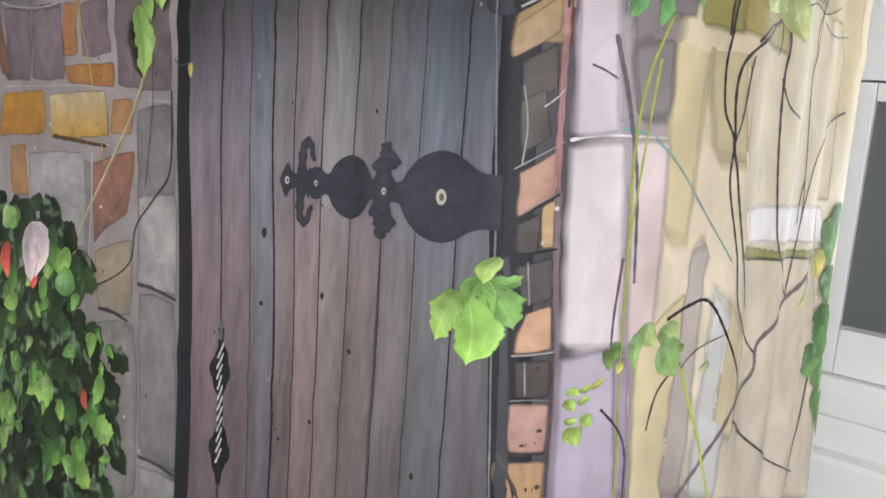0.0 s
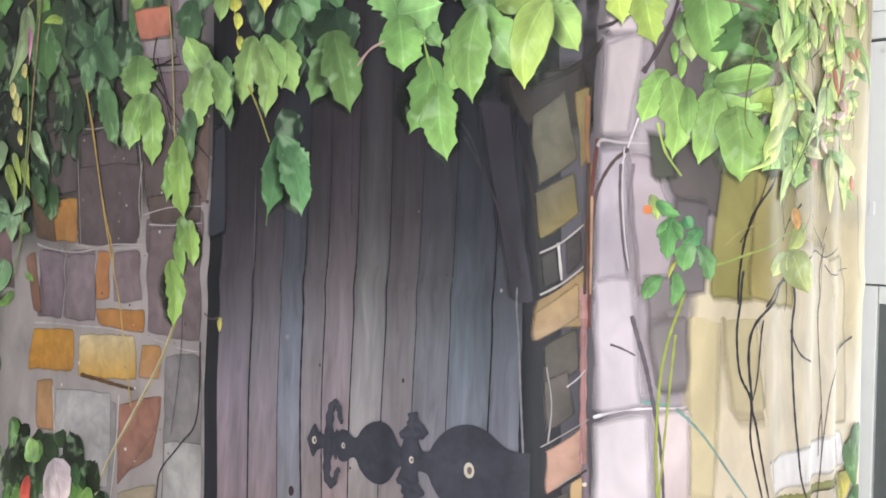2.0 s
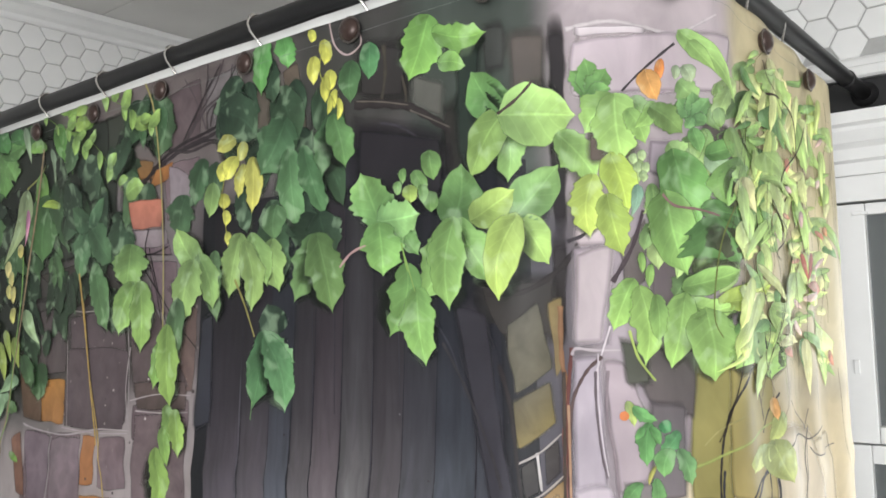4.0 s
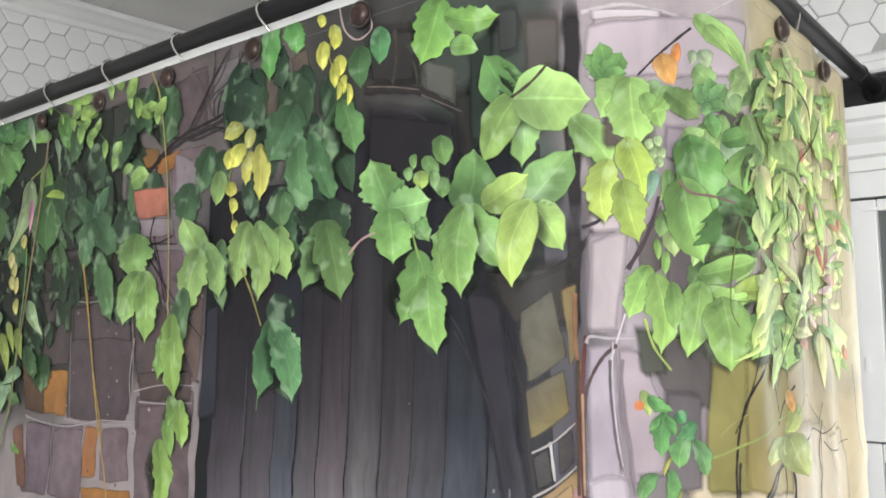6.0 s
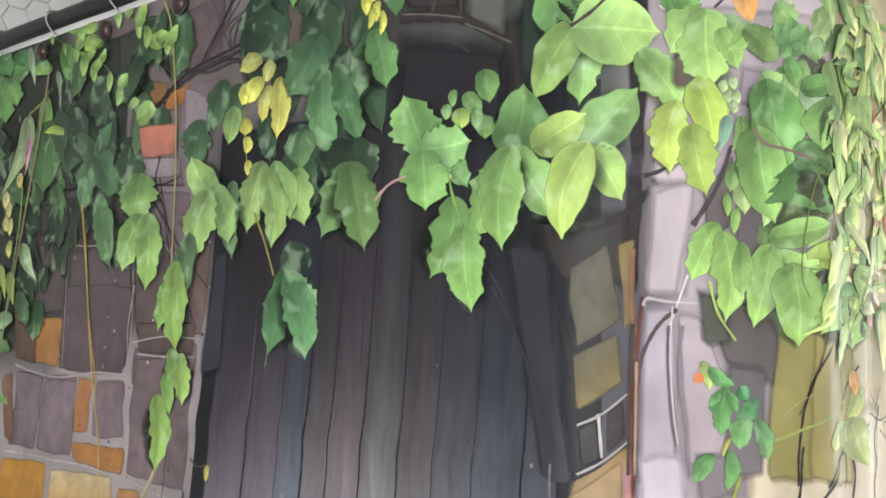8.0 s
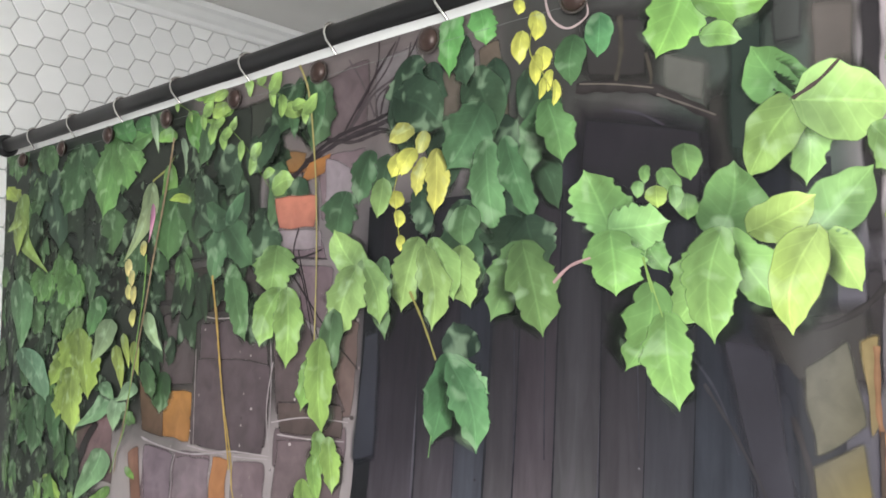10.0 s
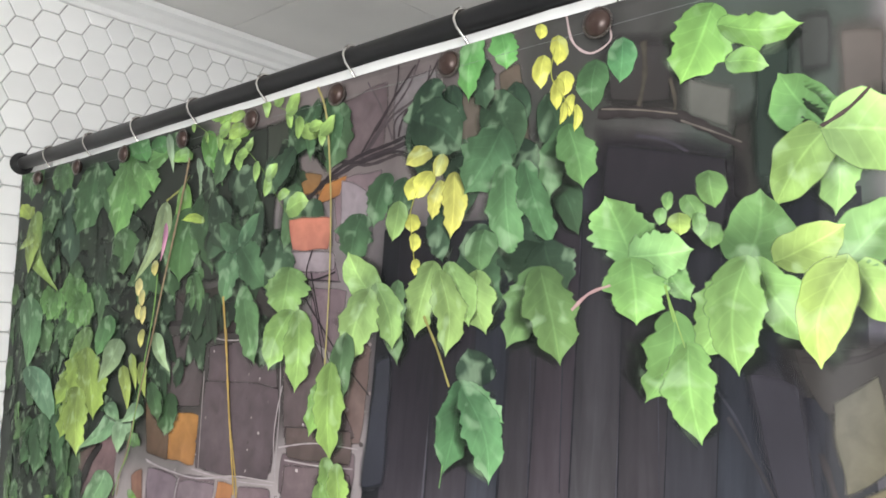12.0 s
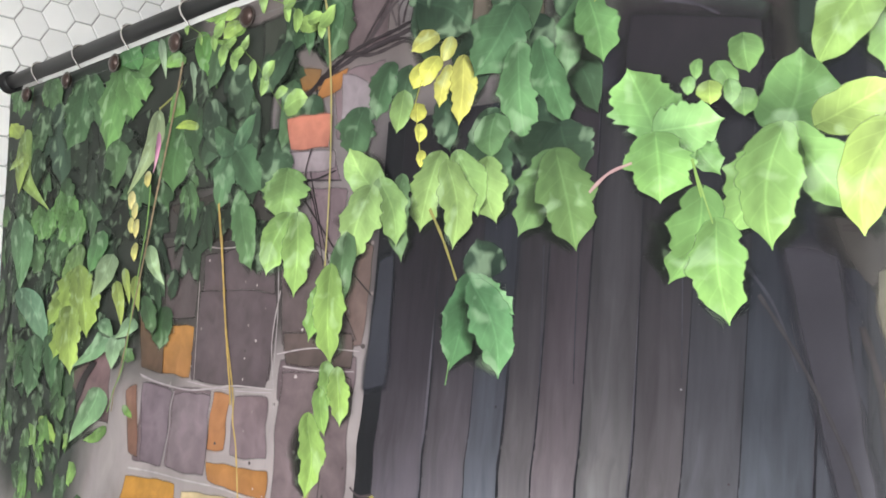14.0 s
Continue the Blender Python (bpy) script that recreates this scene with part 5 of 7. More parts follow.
leaf(18.3, 152.0, 9.7, -37, 0.58, "i", "386c3c", None, None, 33)
leaf(18.7, 152.1, 8.8, -5, 0.76, "i", "386c3c", None, None, 8)
leaf(19.2, 152.1, 5.8, 27, 0.79, "i", "386c3c", None, None, -19)
leaf(23.0, 152.4, 7.9, 24, 0.50, "i", "386c3c", None, None, -16)
leaf(30.8, 165.3, 7.1, -48, 0.79, "o", "5e8e43", None, None, 36)
leaf(29.5, 160.5, 9.2, -46, 0.63, "i", "7ca93a", None, False, 35)
leaf(30.8, 162.2, 6.9, -35, 1.05, "i", "80ae39", None, False, 29)
leaf(31.2, 162.3, 10.6, 32, 0.82, "i", "83b037", None, False, -27)
leaf(28.8, 156.8, 7.7, -22, 0.77, "i", "85b43a", None, False, 19)
leaf(29.8, 156.7, 9.3, 22, 0.84, "i", "8ab73c", None, None, -17)
leaf(37.8, 167.0, 6.0, -28, 0.87, "o", "468344", None, None, 21)
leaf(41.5, 164.3, 7.7, -38, 0.69, "n", "85b078", None, None, 28)
leaf(50.4, 165.3, 6.3, 41, 0.43, "n", "85b078", None, None, -27)
leaf(43.3, 160.9, 6.3, 27, 0.50, "n", "8aae3f", None, None, -21)
leaf(45.1, 162.5, 5.1, 29, 0.42, "n", "8aae3f", None, None, -22)
leaf(48.2, 161.6, 4.7, 24, 0.53, "n", "8aae3f", None, None, -18)
leaf(51.0, 158.9, 5.0, 32, 0.56, "i", "416d3f", None, None, -21)
leaf(43.0, 154.8, 11.1, -60, 0.35, "n", "639a66", None, None, 43)
leaf(40.5, 155.9, 4.4, 60, 0.72, "n", "639a66", None, None, -40)
leaf(45.5, 154.3, 4.3, -5, 1.18, "n", "77a977", None, None, 7)
leaf(49.5, 156.4, 5.2, -60, 0.63, "n", "77a977", None, None, 41)
leaf(47.3, 152.5, 3.6, 74, 0.61, "i", "46733c", None, None, -37)
leaf(42.5, 147.5, 11.2, -44, 0.55, "n", "69a368", 0.08, None, 40)
leaf(23.8, 141.3, 6.6, 66, 0.47, "i", "7cb039", None, None, -45)
leaf(49.3, 146.0, 2.4, 61, 0.64, "o", "5e9734", None, None, -35)
leaf(45.1, 142.9, 5.9, -67, 0.35, "o", "5e9734", None, None, 41)
thicket(44, 8, 46, 110, 142, 2.5, 5.0, "pvi", ("417c30", "579539", "6ca741", "2f5f2b", "79b046"), 0.7, 35)
leaf(62.1, 191.0, 3.8, -108, 0.39, "o", "6ea53c", None, False, -9)
leaf(63.8, 191.8, 2.7, -59, 0.95, "o", "6ea53c", None, False, 29)
leaf(67.4, 189.1, 3.5, -74, 0.73, "o", "6ea53c", None, False, 33)
leaf(64.8, 187.6, 2.9, -80, 0.66, "o", "6ea53c", None, False, 34)
leaf(82.1, 189.5, 7.0, -5, 0.72, "i", "2d5134", None, None, -7)
leaf(78.6, 189.3, 5.6, -22, 0.69, "i", "2d5134", None, None, 3)
leaf(80.1, 189.5, 6.0, -8, .5, "v", "3d6b42")
thicket(12, 62, 84, 176, 190, 4.0, 7.0, "io", ("33553a", "2f4c36", "3f6640"), 0.6, 25)
thicket(16, 90, 110, 173, 190, 4.5, 8.5, "io", ("31523a", "3a5f40", "2e4a36"), 0.6, 25)
leaf(77.8, 187.1, 3.1, 77, .6, "o", "90c655")
leaf(82.2, 189.7, 7.0, -2, .4, "i", "3d6b42")
leaf(67.5, 175.3, 7.1, -19, .55, "i", "4a7c50")
leaf(67.9, 175.3, 7.3, 48, .55, "i", "44744a", None, False)
leaf(67.5, 175.4, 5.1, -123, .6, "o", "3d6844", None, False)
leaf(67.9, 175.5, 4.7, 134, .5, "o", "41704a", None, False)
leaf(69.2, 170.2, 8.7, 24, .45, "i", "4d8049")
stone("ba755e", "af715e", (76.4, 177.7), (83.3, 177.5), (82.9, 173.9), (77.4, 174.0))
leaf(96.3, 182.2, 3.1, -74, 0.70, "o", "b2c450", None, None, 22)
leaf(98.0, 181.6, 2.1, -28, 0.95, "o", "b2c450", None, None, 5)
leaf(95.1, 179.9, 2.3, -34, 1.13, "o", "c4d844", None, None, 10)
leaf(96.5, 180.2, 2.6, -33, 1.00, "o", "c4d844", None, None, 9)
leaf(94.3, 176.6, 1.6, 4, 1.49, "o", "c4d844", None, None, -9)
leaf(94.8, 174.8, 1.6, -1, 0.98, "o", "c4d844", None, None, -5)
leaf(95.1, 172.5, 1.4, -1, 0.92, "o", "c4d844", None, None, -4)
leaf(97.9, 179.2, 3.4, -15, 0.55, "i", "bccc4c")
leaf(99.5, 179.6, 5.5, -1, 0.48, "i", "bccc4c", None, None, -7)
stem(1.2, "a8aa48", (94.8, 178.6), (94.2, 176.6), (94.6, 174.5), (95.3, 171.4))
leaf(91.0, 180.6, 5.1, -19, 0.64, "i", "3d6842", None, False, 3)
leaf(87.7, 177.0, 4.6, -15, 1.03, "i", "3d6842", None, False, 3)
leaf(92.7, 177.8, 3.5, -10, 0.78, "o", "7cae5a", None, None, -1)
leaf(101.3, 192.1, 6.1, -6, 0.46, "i", "56a84e", None, None, -12)
leaf(103.9, 191.5, 3.5, 12, 0.78, "i", "56a84e", None, None, -18)
leaf(115.2, 188.2, 3.2, -4, 0.79, "o", "4c9458", None, None, -12)
leaf(113.0, 186.9, 3.7, -4, 0.77, "o", "487c48", None, None, -11)
leaf(104.3, 182.9, 6.2, -35, 0.79, "i", "44744a", None, None, 5)
leaf(104.9, 179.5, 7.9, 9, 0.42, "i", "548c54", None, None, -9)
leaf(106.8, 179.7, 7.5, 22, 0.33, "i", "487e4c", None, None, -10)
leaf(110.4, 182.2, 5.6, -13, 0.46, "i", "48784a", None, None, -5)
leaf(110.7, 182.2, 5.2, 16, 0.58, "i", "58924e", None, None, -12)
leaf(109.5, 189.8, 2.3, -2, 0.79, "o", "c6da42", None, False, -12)
leaf(108.2, 188.4, 2.6, -5, 0.73, "o", "c6da42", None, False, -11)
leaf(110.3, 186.7, 1.9, -8, 0.95, "o", "c6da42", None, False, -9)
leaf(109.6, 186.2, 2.4, -2, 0.58, "o", "c6da42", None, False, -10)
leaf(111.0, 184.7, 1.7, -8, 0.63, "o", "c6da42", None, False, -9)
leaf(110.3, 184.2, 1.7, -13, 0.51, "o", "c6da42", None, False, -6)
leaf(111.4, 183.8, 2.0, -5, 0.47, "o", "c6da42", None, False, -9)
leaf(107.9, 191.2, 1.2, -2, 1.13, "o", "c6da42", None, False, -14)
stem(1.0, "a0a648", (109.4, 188.9), (109.1, 186.6), (110.3, 184.6), (111.1, 183.1))
leaf(108.4, 173.0, 3.8, -26, 1.24, "i", "2f4c36", None, None, 3)
leaf(108.9, 173.1, 4.2, 31, 0.90, "i", "2f4c36", None, None, -9)
leaf(108.3, 171.0, 6.5, -22, 0.50, "i", "5c8c4e", None, None, 4)
leaf(108.7, 171.0, 7.4, 16, 0.54, "i", "64964e", None, None, -6)
leaf(103.1, 174.4, 3.3, -2, 1.01, "o", "548650", None, None, -4)
leaf(97.4, 171.9, 6.5, -15, 0.61, "i", "84b65c", None, None, 5)
leaf(102.7, 171.0, 5.1, 14, 0.62, "i", "80b25a", None, None, -8)
leaf(99.5, 171.8, 5.8, 27, 0.49, "i", "78ac58", None, None, -14)
leaf(98.5, 171.0, 7.0, 10, 0.48, "i", "8cc060", None, None, -8)
leaf(93.2, 170.3, 7.2, 5, 0.38, "i", "5c8a54", None, None, -5)
leaf(90.0, 169.4, 5.8, -137, 0.75, "o", "84ba60", None, None, -25)
leaf(90.6, 170.2, 6.3, 24, 0.51, "i", "7cb25c", None, None, -14)
leaf(89.5, 169.6, 7.0, -17, 0.69, "i", "8ac062", None, None, 8)
leaf(77.3, 172.2, 5.0, -8, 1.18, "i", "6fa452", None, None, 1)
leaf(78.1, 167.7, 6.5, -25, 0.67, "i", "78b050", None, None, 13)
leaf(79.3, 167.6, 7.8, 3, 0.49, "i", "80b854", None, None, -3)
leaf(86.6, 165.4, 5.7, 4, 0.63, "o", "548450", None, None, -2)
leaf(84.2, 162.2, 6.7, -16, 0.45, "i", "70ac48", None, None, 10)
leaf(84.7, 162.5, 8.7, 8, 0.46, "i", "86be4e", None, None, -3)
leaf(85.3, 154.0, 4.4, 3, 0.62, "i", "78b24a", None, None, 3)
leaf(87.0, 153.6, 4.9, 15, 0.56, "i", "8cc44e", None, None, -5)
leaf(83.2, 149.0, 7.2, 6, 0.46, "i", "88c04c", None, None, 1)
leaf(84.8, 151.6, 4.1, 23, 0.55, "o", "76ae48", None, None, -13)
leaf(103.0, 162.0, 3.1, -160, 1.27, "o", "2c4836", None, None, -8)
leaf(101.9, 161.7, 4.7, 59, 0.63, "i", "5c9c60", None, None, -13)
leaf(101.6, 161.9, 7.3, -11, 0.53, "i", "4c8c54", None, None, 8)
leaf(101.9, 161.4, 7.5, 24, 0.46, "i", "54945a", None, None, -7)
stem(1.6, "6fa05c", (100.1, 155.4), (99.9, 153.6))
leaf(122.1, 188.9, 5.5, -25, 0.76, "i", "78c050", None, None, -1)
leaf(122.8, 187.5, 5.5, 77, 0.41, "i", "80c854", None, None, 14)
leaf(123.2, 184.8, 2.9, 72, 0.66, "o", "80c658", None, None, 8)
leaf(129.2, 179.3, 4.8, -146, 0.75, "o", "5c9a4e", None, None, -11)
leaf(129.3, 179.1, 5.4, 3, 0.40, "i", "72aa56", None, None, -4)
leaf(129.3, 179.2, 5.6, -33, 0.61, "o", "86bc58", None, None, 2)
leaf(129.5, 179.1, 5.5, 88, 0.90, "o", "90ca64", None, None, -1)
leaf(133.6, 177.3, 4.6, 39, 0.59, "i", "88c460", None, None, -1)
leaf(130.0, 170.9, 5.3, 140, 0.64, "o", "6ea658", None, None, -3)
leaf(124.4, 171.1, 4.8, 169, 0.97, "o", "5f9850", None, None, -3)
leaf(126.5, 171.1, 4.1, 120, 0.72, "o", "98c85a", None, None, 5)
leaf(124.8, 171.0, 6.5, 37, 0.49, "i", "7cba5c", None, None, -12)
leaf(124.2, 170.9, 7.0, -27, 0.53, "i", "74ae56", None, None, 6)
leaf(124.4, 171.1, 7.3, -3, 0.49, "i", "80be5c", None, None, -3)
leaf(130.4, 170.8, 4.1, 28, 0.63, "o", "92c85c", None, None, 3)
leaf(130.0, 170.8, 6.4, -11, 0.44, "o", "a2d258", None, None, -4)
leaf(118.7, 171.5, 3.6, 35, 0.55, "i", "64a052", None, None, -13)
leaf(116.3, 171.7, 5.3, -154, 0.82, "i", "72b45c", None, None, -16)
leaf(116.4, 171.8, 4.5, 94, 0.74, "i", "80c46c", None, None, 11)
leaf(116.3, 171.5, 4.6, 7, 0.92, "i", "7ac05c", None, None, -7)
leaf(121.8, 177.3, 2.5, 11, 0.93, "o", "70ac58", None, False, -11)
leaf(120.2, 175.8, 2.2, 27, 0.77, "o", "70ac58", None, False, -14)
leaf(119.0, 176.2, 1.3, -5, 0.78, "o", "70ac58", None, False, -6)
leaf(122.1, 173.8, 1.7, 1, 1.14, "o", "70ac58", None, False, -7)
leaf(121.1, 174.5, 1.6, 5, 0.79, "o", "70ac58", None, False, -8)
leaf(118.5, 175.1, 1.2, -5, 0.96, "o", "70ac58", None, False, -5)
leaf(119.8, 174.6, 1.5, 5, 1.22, "o", "96c452", None, False, -9)
leaf(119.6, 167.6, 6.2, -18, 0.54, "i", "74b658", None, None, 4)
leaf(120.6, 165.5, 6.3, 10, 0.52, "i", "80c45c", None, None, -5)
stem(1.6, "86a858", (119.0, 169.3), (119.7, 167.4), (120.4, 165.5))
wash("bfb3b8", "c4b8bc", (134.6, 185.1), (152.1, 187.4), (149.6, 181.4), (134.3, 180.1))
wash("d8d0d2", "cfc6c8", (135.0, 186.2), (141.7, 186.2), (141.7, 185.6), (135.0, 185.3))
wash("5f5856", "544e4c", (146.9, 179.1), (151.0, 179.3), (149.3, 172.8), (145.4, 172.9))
wash("a79ca4", "9a9096", (141.0, 177.3), (144.4, 177.1), (143.5, 173.6), (140.5, 173.9))
wash("6a5f56", "5c534c", (135.8, 177.9), (138.5, 177.7), (138.6, 174.8), (135.5, 174.8))
wash("6f6668", "686062", (140.4, 168.6), (144.9, 168.7), (144.0, 161.9), (139.8, 162.1))
wash("5c5856", "67605f", (137.4, 161.1), (145.3, 160.1), (144.1, 154.0), (139.4, 156.1))
wash("51564a", "5a5c52", (137.2, 161.5), (139.9, 160.8), (139.9, 157.4), (137.6, 157.1))
wash("6c6668", "7f787a", (139.2, 156.6), (143.5, 155.8), (142.6, 148.1), (138.8, 148.6))
stem(2.4, "3a3638", (144.5, 185.2), (142.2, 183.6), (140.4, 182.2), (138.9, 180.8))
leaf(147.4, 167.5, 4.0, 69, 0.57, "i", "74a65e", None, False, -29)
leaf(151.3, 178.8, 2.5, -40, 1.39, "o", "74a65e", None, False, 45)
leaf(154.8, 176.6, 1.9, -6, 1.85, "o", "94cc70", None, False, 16)
leaf(154.7, 176.4, 5.4, 82, 0.48, "o", "84bc68", None, False, -41)
leaf(145.8, 180.5, 3.5, 71, 0.42, "o", "84bc68", None, False, -17)
leaf(156.7, 173.2, 2.8, -1, 1.44, "o", "84bc68", None, False, 10)
leaf(148.0, 162.7, 3.0, -17, 0.54, "o", "84bc68", None, False, 11)
leaf(143.1, 165.7, 2.6, 39, 0.84, "i", "acdc84", None, False, -17)
leaf(140.1, 175.2, 2.0, -11, 0.63, "o", "acdc84", None, False, 6)
leaf(141.7, 163.3, 2.9, -30, 0.41, "o", "68985a", None, False, 11)
leaf(151.5, 176.2, 2.7, 35, 2.19, "o", "a0d47a", None, False, -21)
leaf(155.0, 163.6, 2.2, -6, 1.55, "o", "a0d47a", None, False, 9)
leaf(145.4, 170.6, 3.0, -29, 0.52, "o", "74a65e", None, False, 17)
leaf(146.5, 175.6, 1.8, 24, 1.08, "o", "acdc84", None, False, -2)
leaf(143.6, 176.3, 1.8, 21, 1.46, "i", "94cc70", None, False, -4)
leaf(157.3, 173.4, 2.4, 13, 1.53, "o", "acdc84", None, False)
leaf(153.0, 174.5, 5.1, 91, 0.35, "o", "68985a", None, False, -35)
leaf(147.4, 180.7, 2.9, 34, 0.55, "o", "74a65e", None, False, -7)
leaf(144.8, 182.0, 2.4, 60, 0.94, "i", "84bc68", None, False, -15)
leaf(145.4, 172.8, 3.1, 69, 0.47, "o", "94cc70", None, False, -16)
leaf(145.2, 180.1, 2.7, 95, 0.66, "i", "68985a", None, False, -10)
leaf(141.3, 172.4, 2.3, -12, 0.70, "i", "a0d47a", None, False, 9)
leaf(150.1, 166.9, 3.3, -43, 0.68, "o", "a0d47a", None, False, 26)
leaf(142.8, 172.7, 3.3, -57, 0.40, "i", "acdc84", None, False, 14)
leaf(156.1, 170.5, 4.2, 69, 0.76, "o", "94cc70", None, False, -41)
leaf(145.1, 165.8, 2.5, -0, 0.68, "o", "94cc70", None, False, 4)
leaf(143.1, 163.3, 2.2, 22, 1.17, "i", "68985a", None, False, -11)
leaf(156.6, 173.6, 2.9, -22, 1.33, "o", "84bc68", None, False, 26)
leaf(156.3, 174.6, 3.3, -24, 1.23, "o", "a0d47a", None, False, 28)
leaf(147.0, 169.1, 2.8, -60, 0.61, "i", "a0d47a", None, False, 12)
leaf(147.7, 167.9, 1.6, 23, 1.02, "i", "84bc68", None, False, -5)
leaf(148.5, 169.9, 1.8, 44, 1.02, "o", "84bc68", None, False, -19)
leaf(156.1, 183.2, 7.7, -59, 0.47, "o", "68985a", None, False, 59)
leaf(148.9, 182.3, 1.9, 4, 0.87, "i", "94cc70", None, False, 9)
leaf(145.1, 177.2, 2.4, 58, 0.77, "o", "74a65e", None, False, -15)
leaf(143.4, 176.7, 2.6, 54, 0.93, "i", "94cc70", None, False, -18)
leaf(152.8, 175.3, 4.7, -46, 0.90, "o", "84bc68", None, False, 48)
leaf(146.3, 162.9, 3.3, -36, 0.49, "i", "74a65e", None, False, 17)
leaf(156.4, 186.0, 4.8, -58, 0.71, "o", "94cc70", None, False, 55)
leaf(155.4, 176.8, 3.7, -43, 1.01, "o", "68985a", None, False, 47)
leaf(157.3, 177.1, 8.5, 84, 0.95, "o", "acdc84", None, False, -62)
leaf(146.2, 174.4, 2.3, -32, 0.94, "o", "68985a", None, False, 17)
leaf(147.6, 162.8, 1.9, 20, 1.00, "o", "74a65e", None, False, -5)
leaf(147.3, 178.2, 2.3, 2, 0.81, "o", "84bc68", None, False, 8)
leaf(152.7, 168.4, 4.5, -92, 0.47, "i", "acdc84", None, False, -30)
leaf(153.5, 164.6, 1.7, 8, 2.50, "o", "94cc70", None, False, -3)
leaf(148.9, 170.4, 3.9, 60, 1.09, "i", "acdc84", None, False, -41)
leaf(146.6, 168.6, 1.7, 3, 0.88, "i", "a0d47a", None, False, 4)
leaf(144.6, 166.0, 2.8, -45, 0.78, "i", "68985a", None, False, 21)
leaf(153.5, 174.1, 6.1, -77, 0.29, "i", "84bc68", None, False, 1)
leaf(145.2, 167.0, 2.3, 67, 0.75, "i", "94cc70", None, False, -16)
leaf(146.0, 176.6, 1.8, -2, 1.25, "i", "a0d47a", None, False, 9)
leaf(157.0, 173.2, 2.7, -23, 0.95, "i", "84bc68", None, False, 25)
leaf(156.7, 178.1, 2.6, -10, 1.41, "o", "68985a", None, False, 19)
leaf(141.7, 169.3, 2.9, -10, 0.77, "o", "acdc84", None, False, 7)
leaf(140.8, 170.0, 2.2, -24, 0.77, "o", "74a65e", None, False, 9)
leaf(140.1, 180.4, 2.0, 9, 0.91, "i", "74a65e", None, False, 3)
leaf(155.6, 182.6, 2.4, 4, 1.66, "o", "acdc84", None, False, 11)
leaf(145.3, 163.2, 2.4, 57, 0.76, "o", "a0d47a", None, False, -16)
leaf(145.5, 163.8, 2.3, 20, 0.68, "i", "84bc68", None, False, -5)
leaf(147.1, 178.0, 3.0, -24, 0.56, "o", "94cc70", None, False, 15)
leaf(145.0, 180.4, 1.6, -5, 1.24, "o", "74a65e", None, False, 11)
leaf(146.2, 173.6, 3.0, -83, 0.35, "o", "a0d47a", None, False, -6)
leaf(150.1, 182.9, 2.3, 59, 2.31, "o", "acdc84", None, False, -37)
leaf(150.8, 182.4, 4.0, -35, 0.55, "i", "a0d47a", None, False, 32)
leaf(153.9, 178.5, 3.2, -3, 1.76, "i", "94cc70", None, False, 15)
leaf(144.0, 167.7, 2.2, -24, 0.67, "o", "a0d47a", None, False, 15)
leaf(136.3, 180.5, 2.6, -143, 0.75, "i", "5f9c4e", None, False)
leaf(136.3, 180.6, 3.0, -174, 0.67, "i", "5f9c4e", None, False, 2)
leaf(136.4, 180.6, 2.5, 148, 0.77, "i", "5f9c4e", None, False, 1)
leaf(136.3, 180.5, 1.8, 109, 0.82, "i", "5f9c4e", None, False, -2)
leaf(138.1, 180.3, 3.8, -40, 0.71, "i", "86c25c")
leaf(138.2, 180.3, 5.2, 5, 0.70, "i", "8fca60", None, None, 3)
leaf(139.3, 179.2, 3.0, 27, 0.67, "i", "88c45e", None, None, -2)
leaf(142.9, 183.6, 2.6, -26, 0.45, "o", "e09436", None, False, 19)
leaf(141.2, 182.5, 2.5, 25, 1.03, "o", "d8aa50", None, False, -3)
leaf(144.9, 186.4, 8.9, 56, 0.29, "n", "98d46c", None, False, -20)
leaf(145.9, 185.6, 3.6, 53, 0.49, "n", "98d46c", None, False, -13)
leaf(145.4, 183.4, 1.5, 31, 1.21, "o", "a2c896", None, False, -5)
leaf(144.5, 183.3, 1.2, -8, 0.92, "o", "a2c896", None, False, 13)
leaf(146.1, 179.2, 2.1, -134, 0.85, "i", "6aa862", None, False, -12)
leaf(146.1, 179.2, 2.2, 178, 0.79, "i", "6aa862", None, False, 9)
leaf(146.2, 179.2, 2.5, 137, 0.61, "i", "6aa862", None, False, 14)
leaf(146.2, 179.2, 1.5, 82, 0.88, "i", "6aa862", None, False, -15)
leaf(146.1, 179.1, 1.3, -43, 0.87, "i", "6aa862", None, False, 16)
leaf(148.9, 180.2, 1.6, 7, 1.13, "o", "84c05c", None, False, 7)
leaf(141.7, 179.9, 2.8, -42, 0.56, "o", "84c05c", None, False, 13)
leaf(141.5, 179.5, 3.8, 61, 0.66, "i", "7cb05a", None, None, -21)
leaf(145.9, 178.1, 2.0, 20, 0.90, "o", "6cb05c", None, None, -0)
leaf(147.4, 176.2, 3.0, 62, 0.88, "o", "a4d8a0", None, False, -22)
leaf(147.3, 176.1, 4.2, 109, 0.42, "o", "64a450", None, False, 4)
leaf(150.1, 178.8, 8.5, 53, 0.47, "n", "9cd86c", None, False, -34)
leaf(152.6, 180.9, 7.4, 42, 0.27, "n", "9cd86c", None, False, -22)
leaf(156.0, 175.6, 5.4, 5, 0.53, "n", "9cd86c", None, False, 6)
leaf(153.0, 173.9, 4.9, 15, 0.76, "n", "9cd86c", None, False, -4)
leaf(137.7, 175.5, 4.7, 13, 0.60, "o", "a8d644", None, False, 2)
leaf(136.1, 173.9, 4.8, -5, 0.53, "i", "a8d24e", None, None, 2)
leaf(137.2, 172.3, 4.8, 12, 0.51, "i", "a0ce4c", None, False, 1)
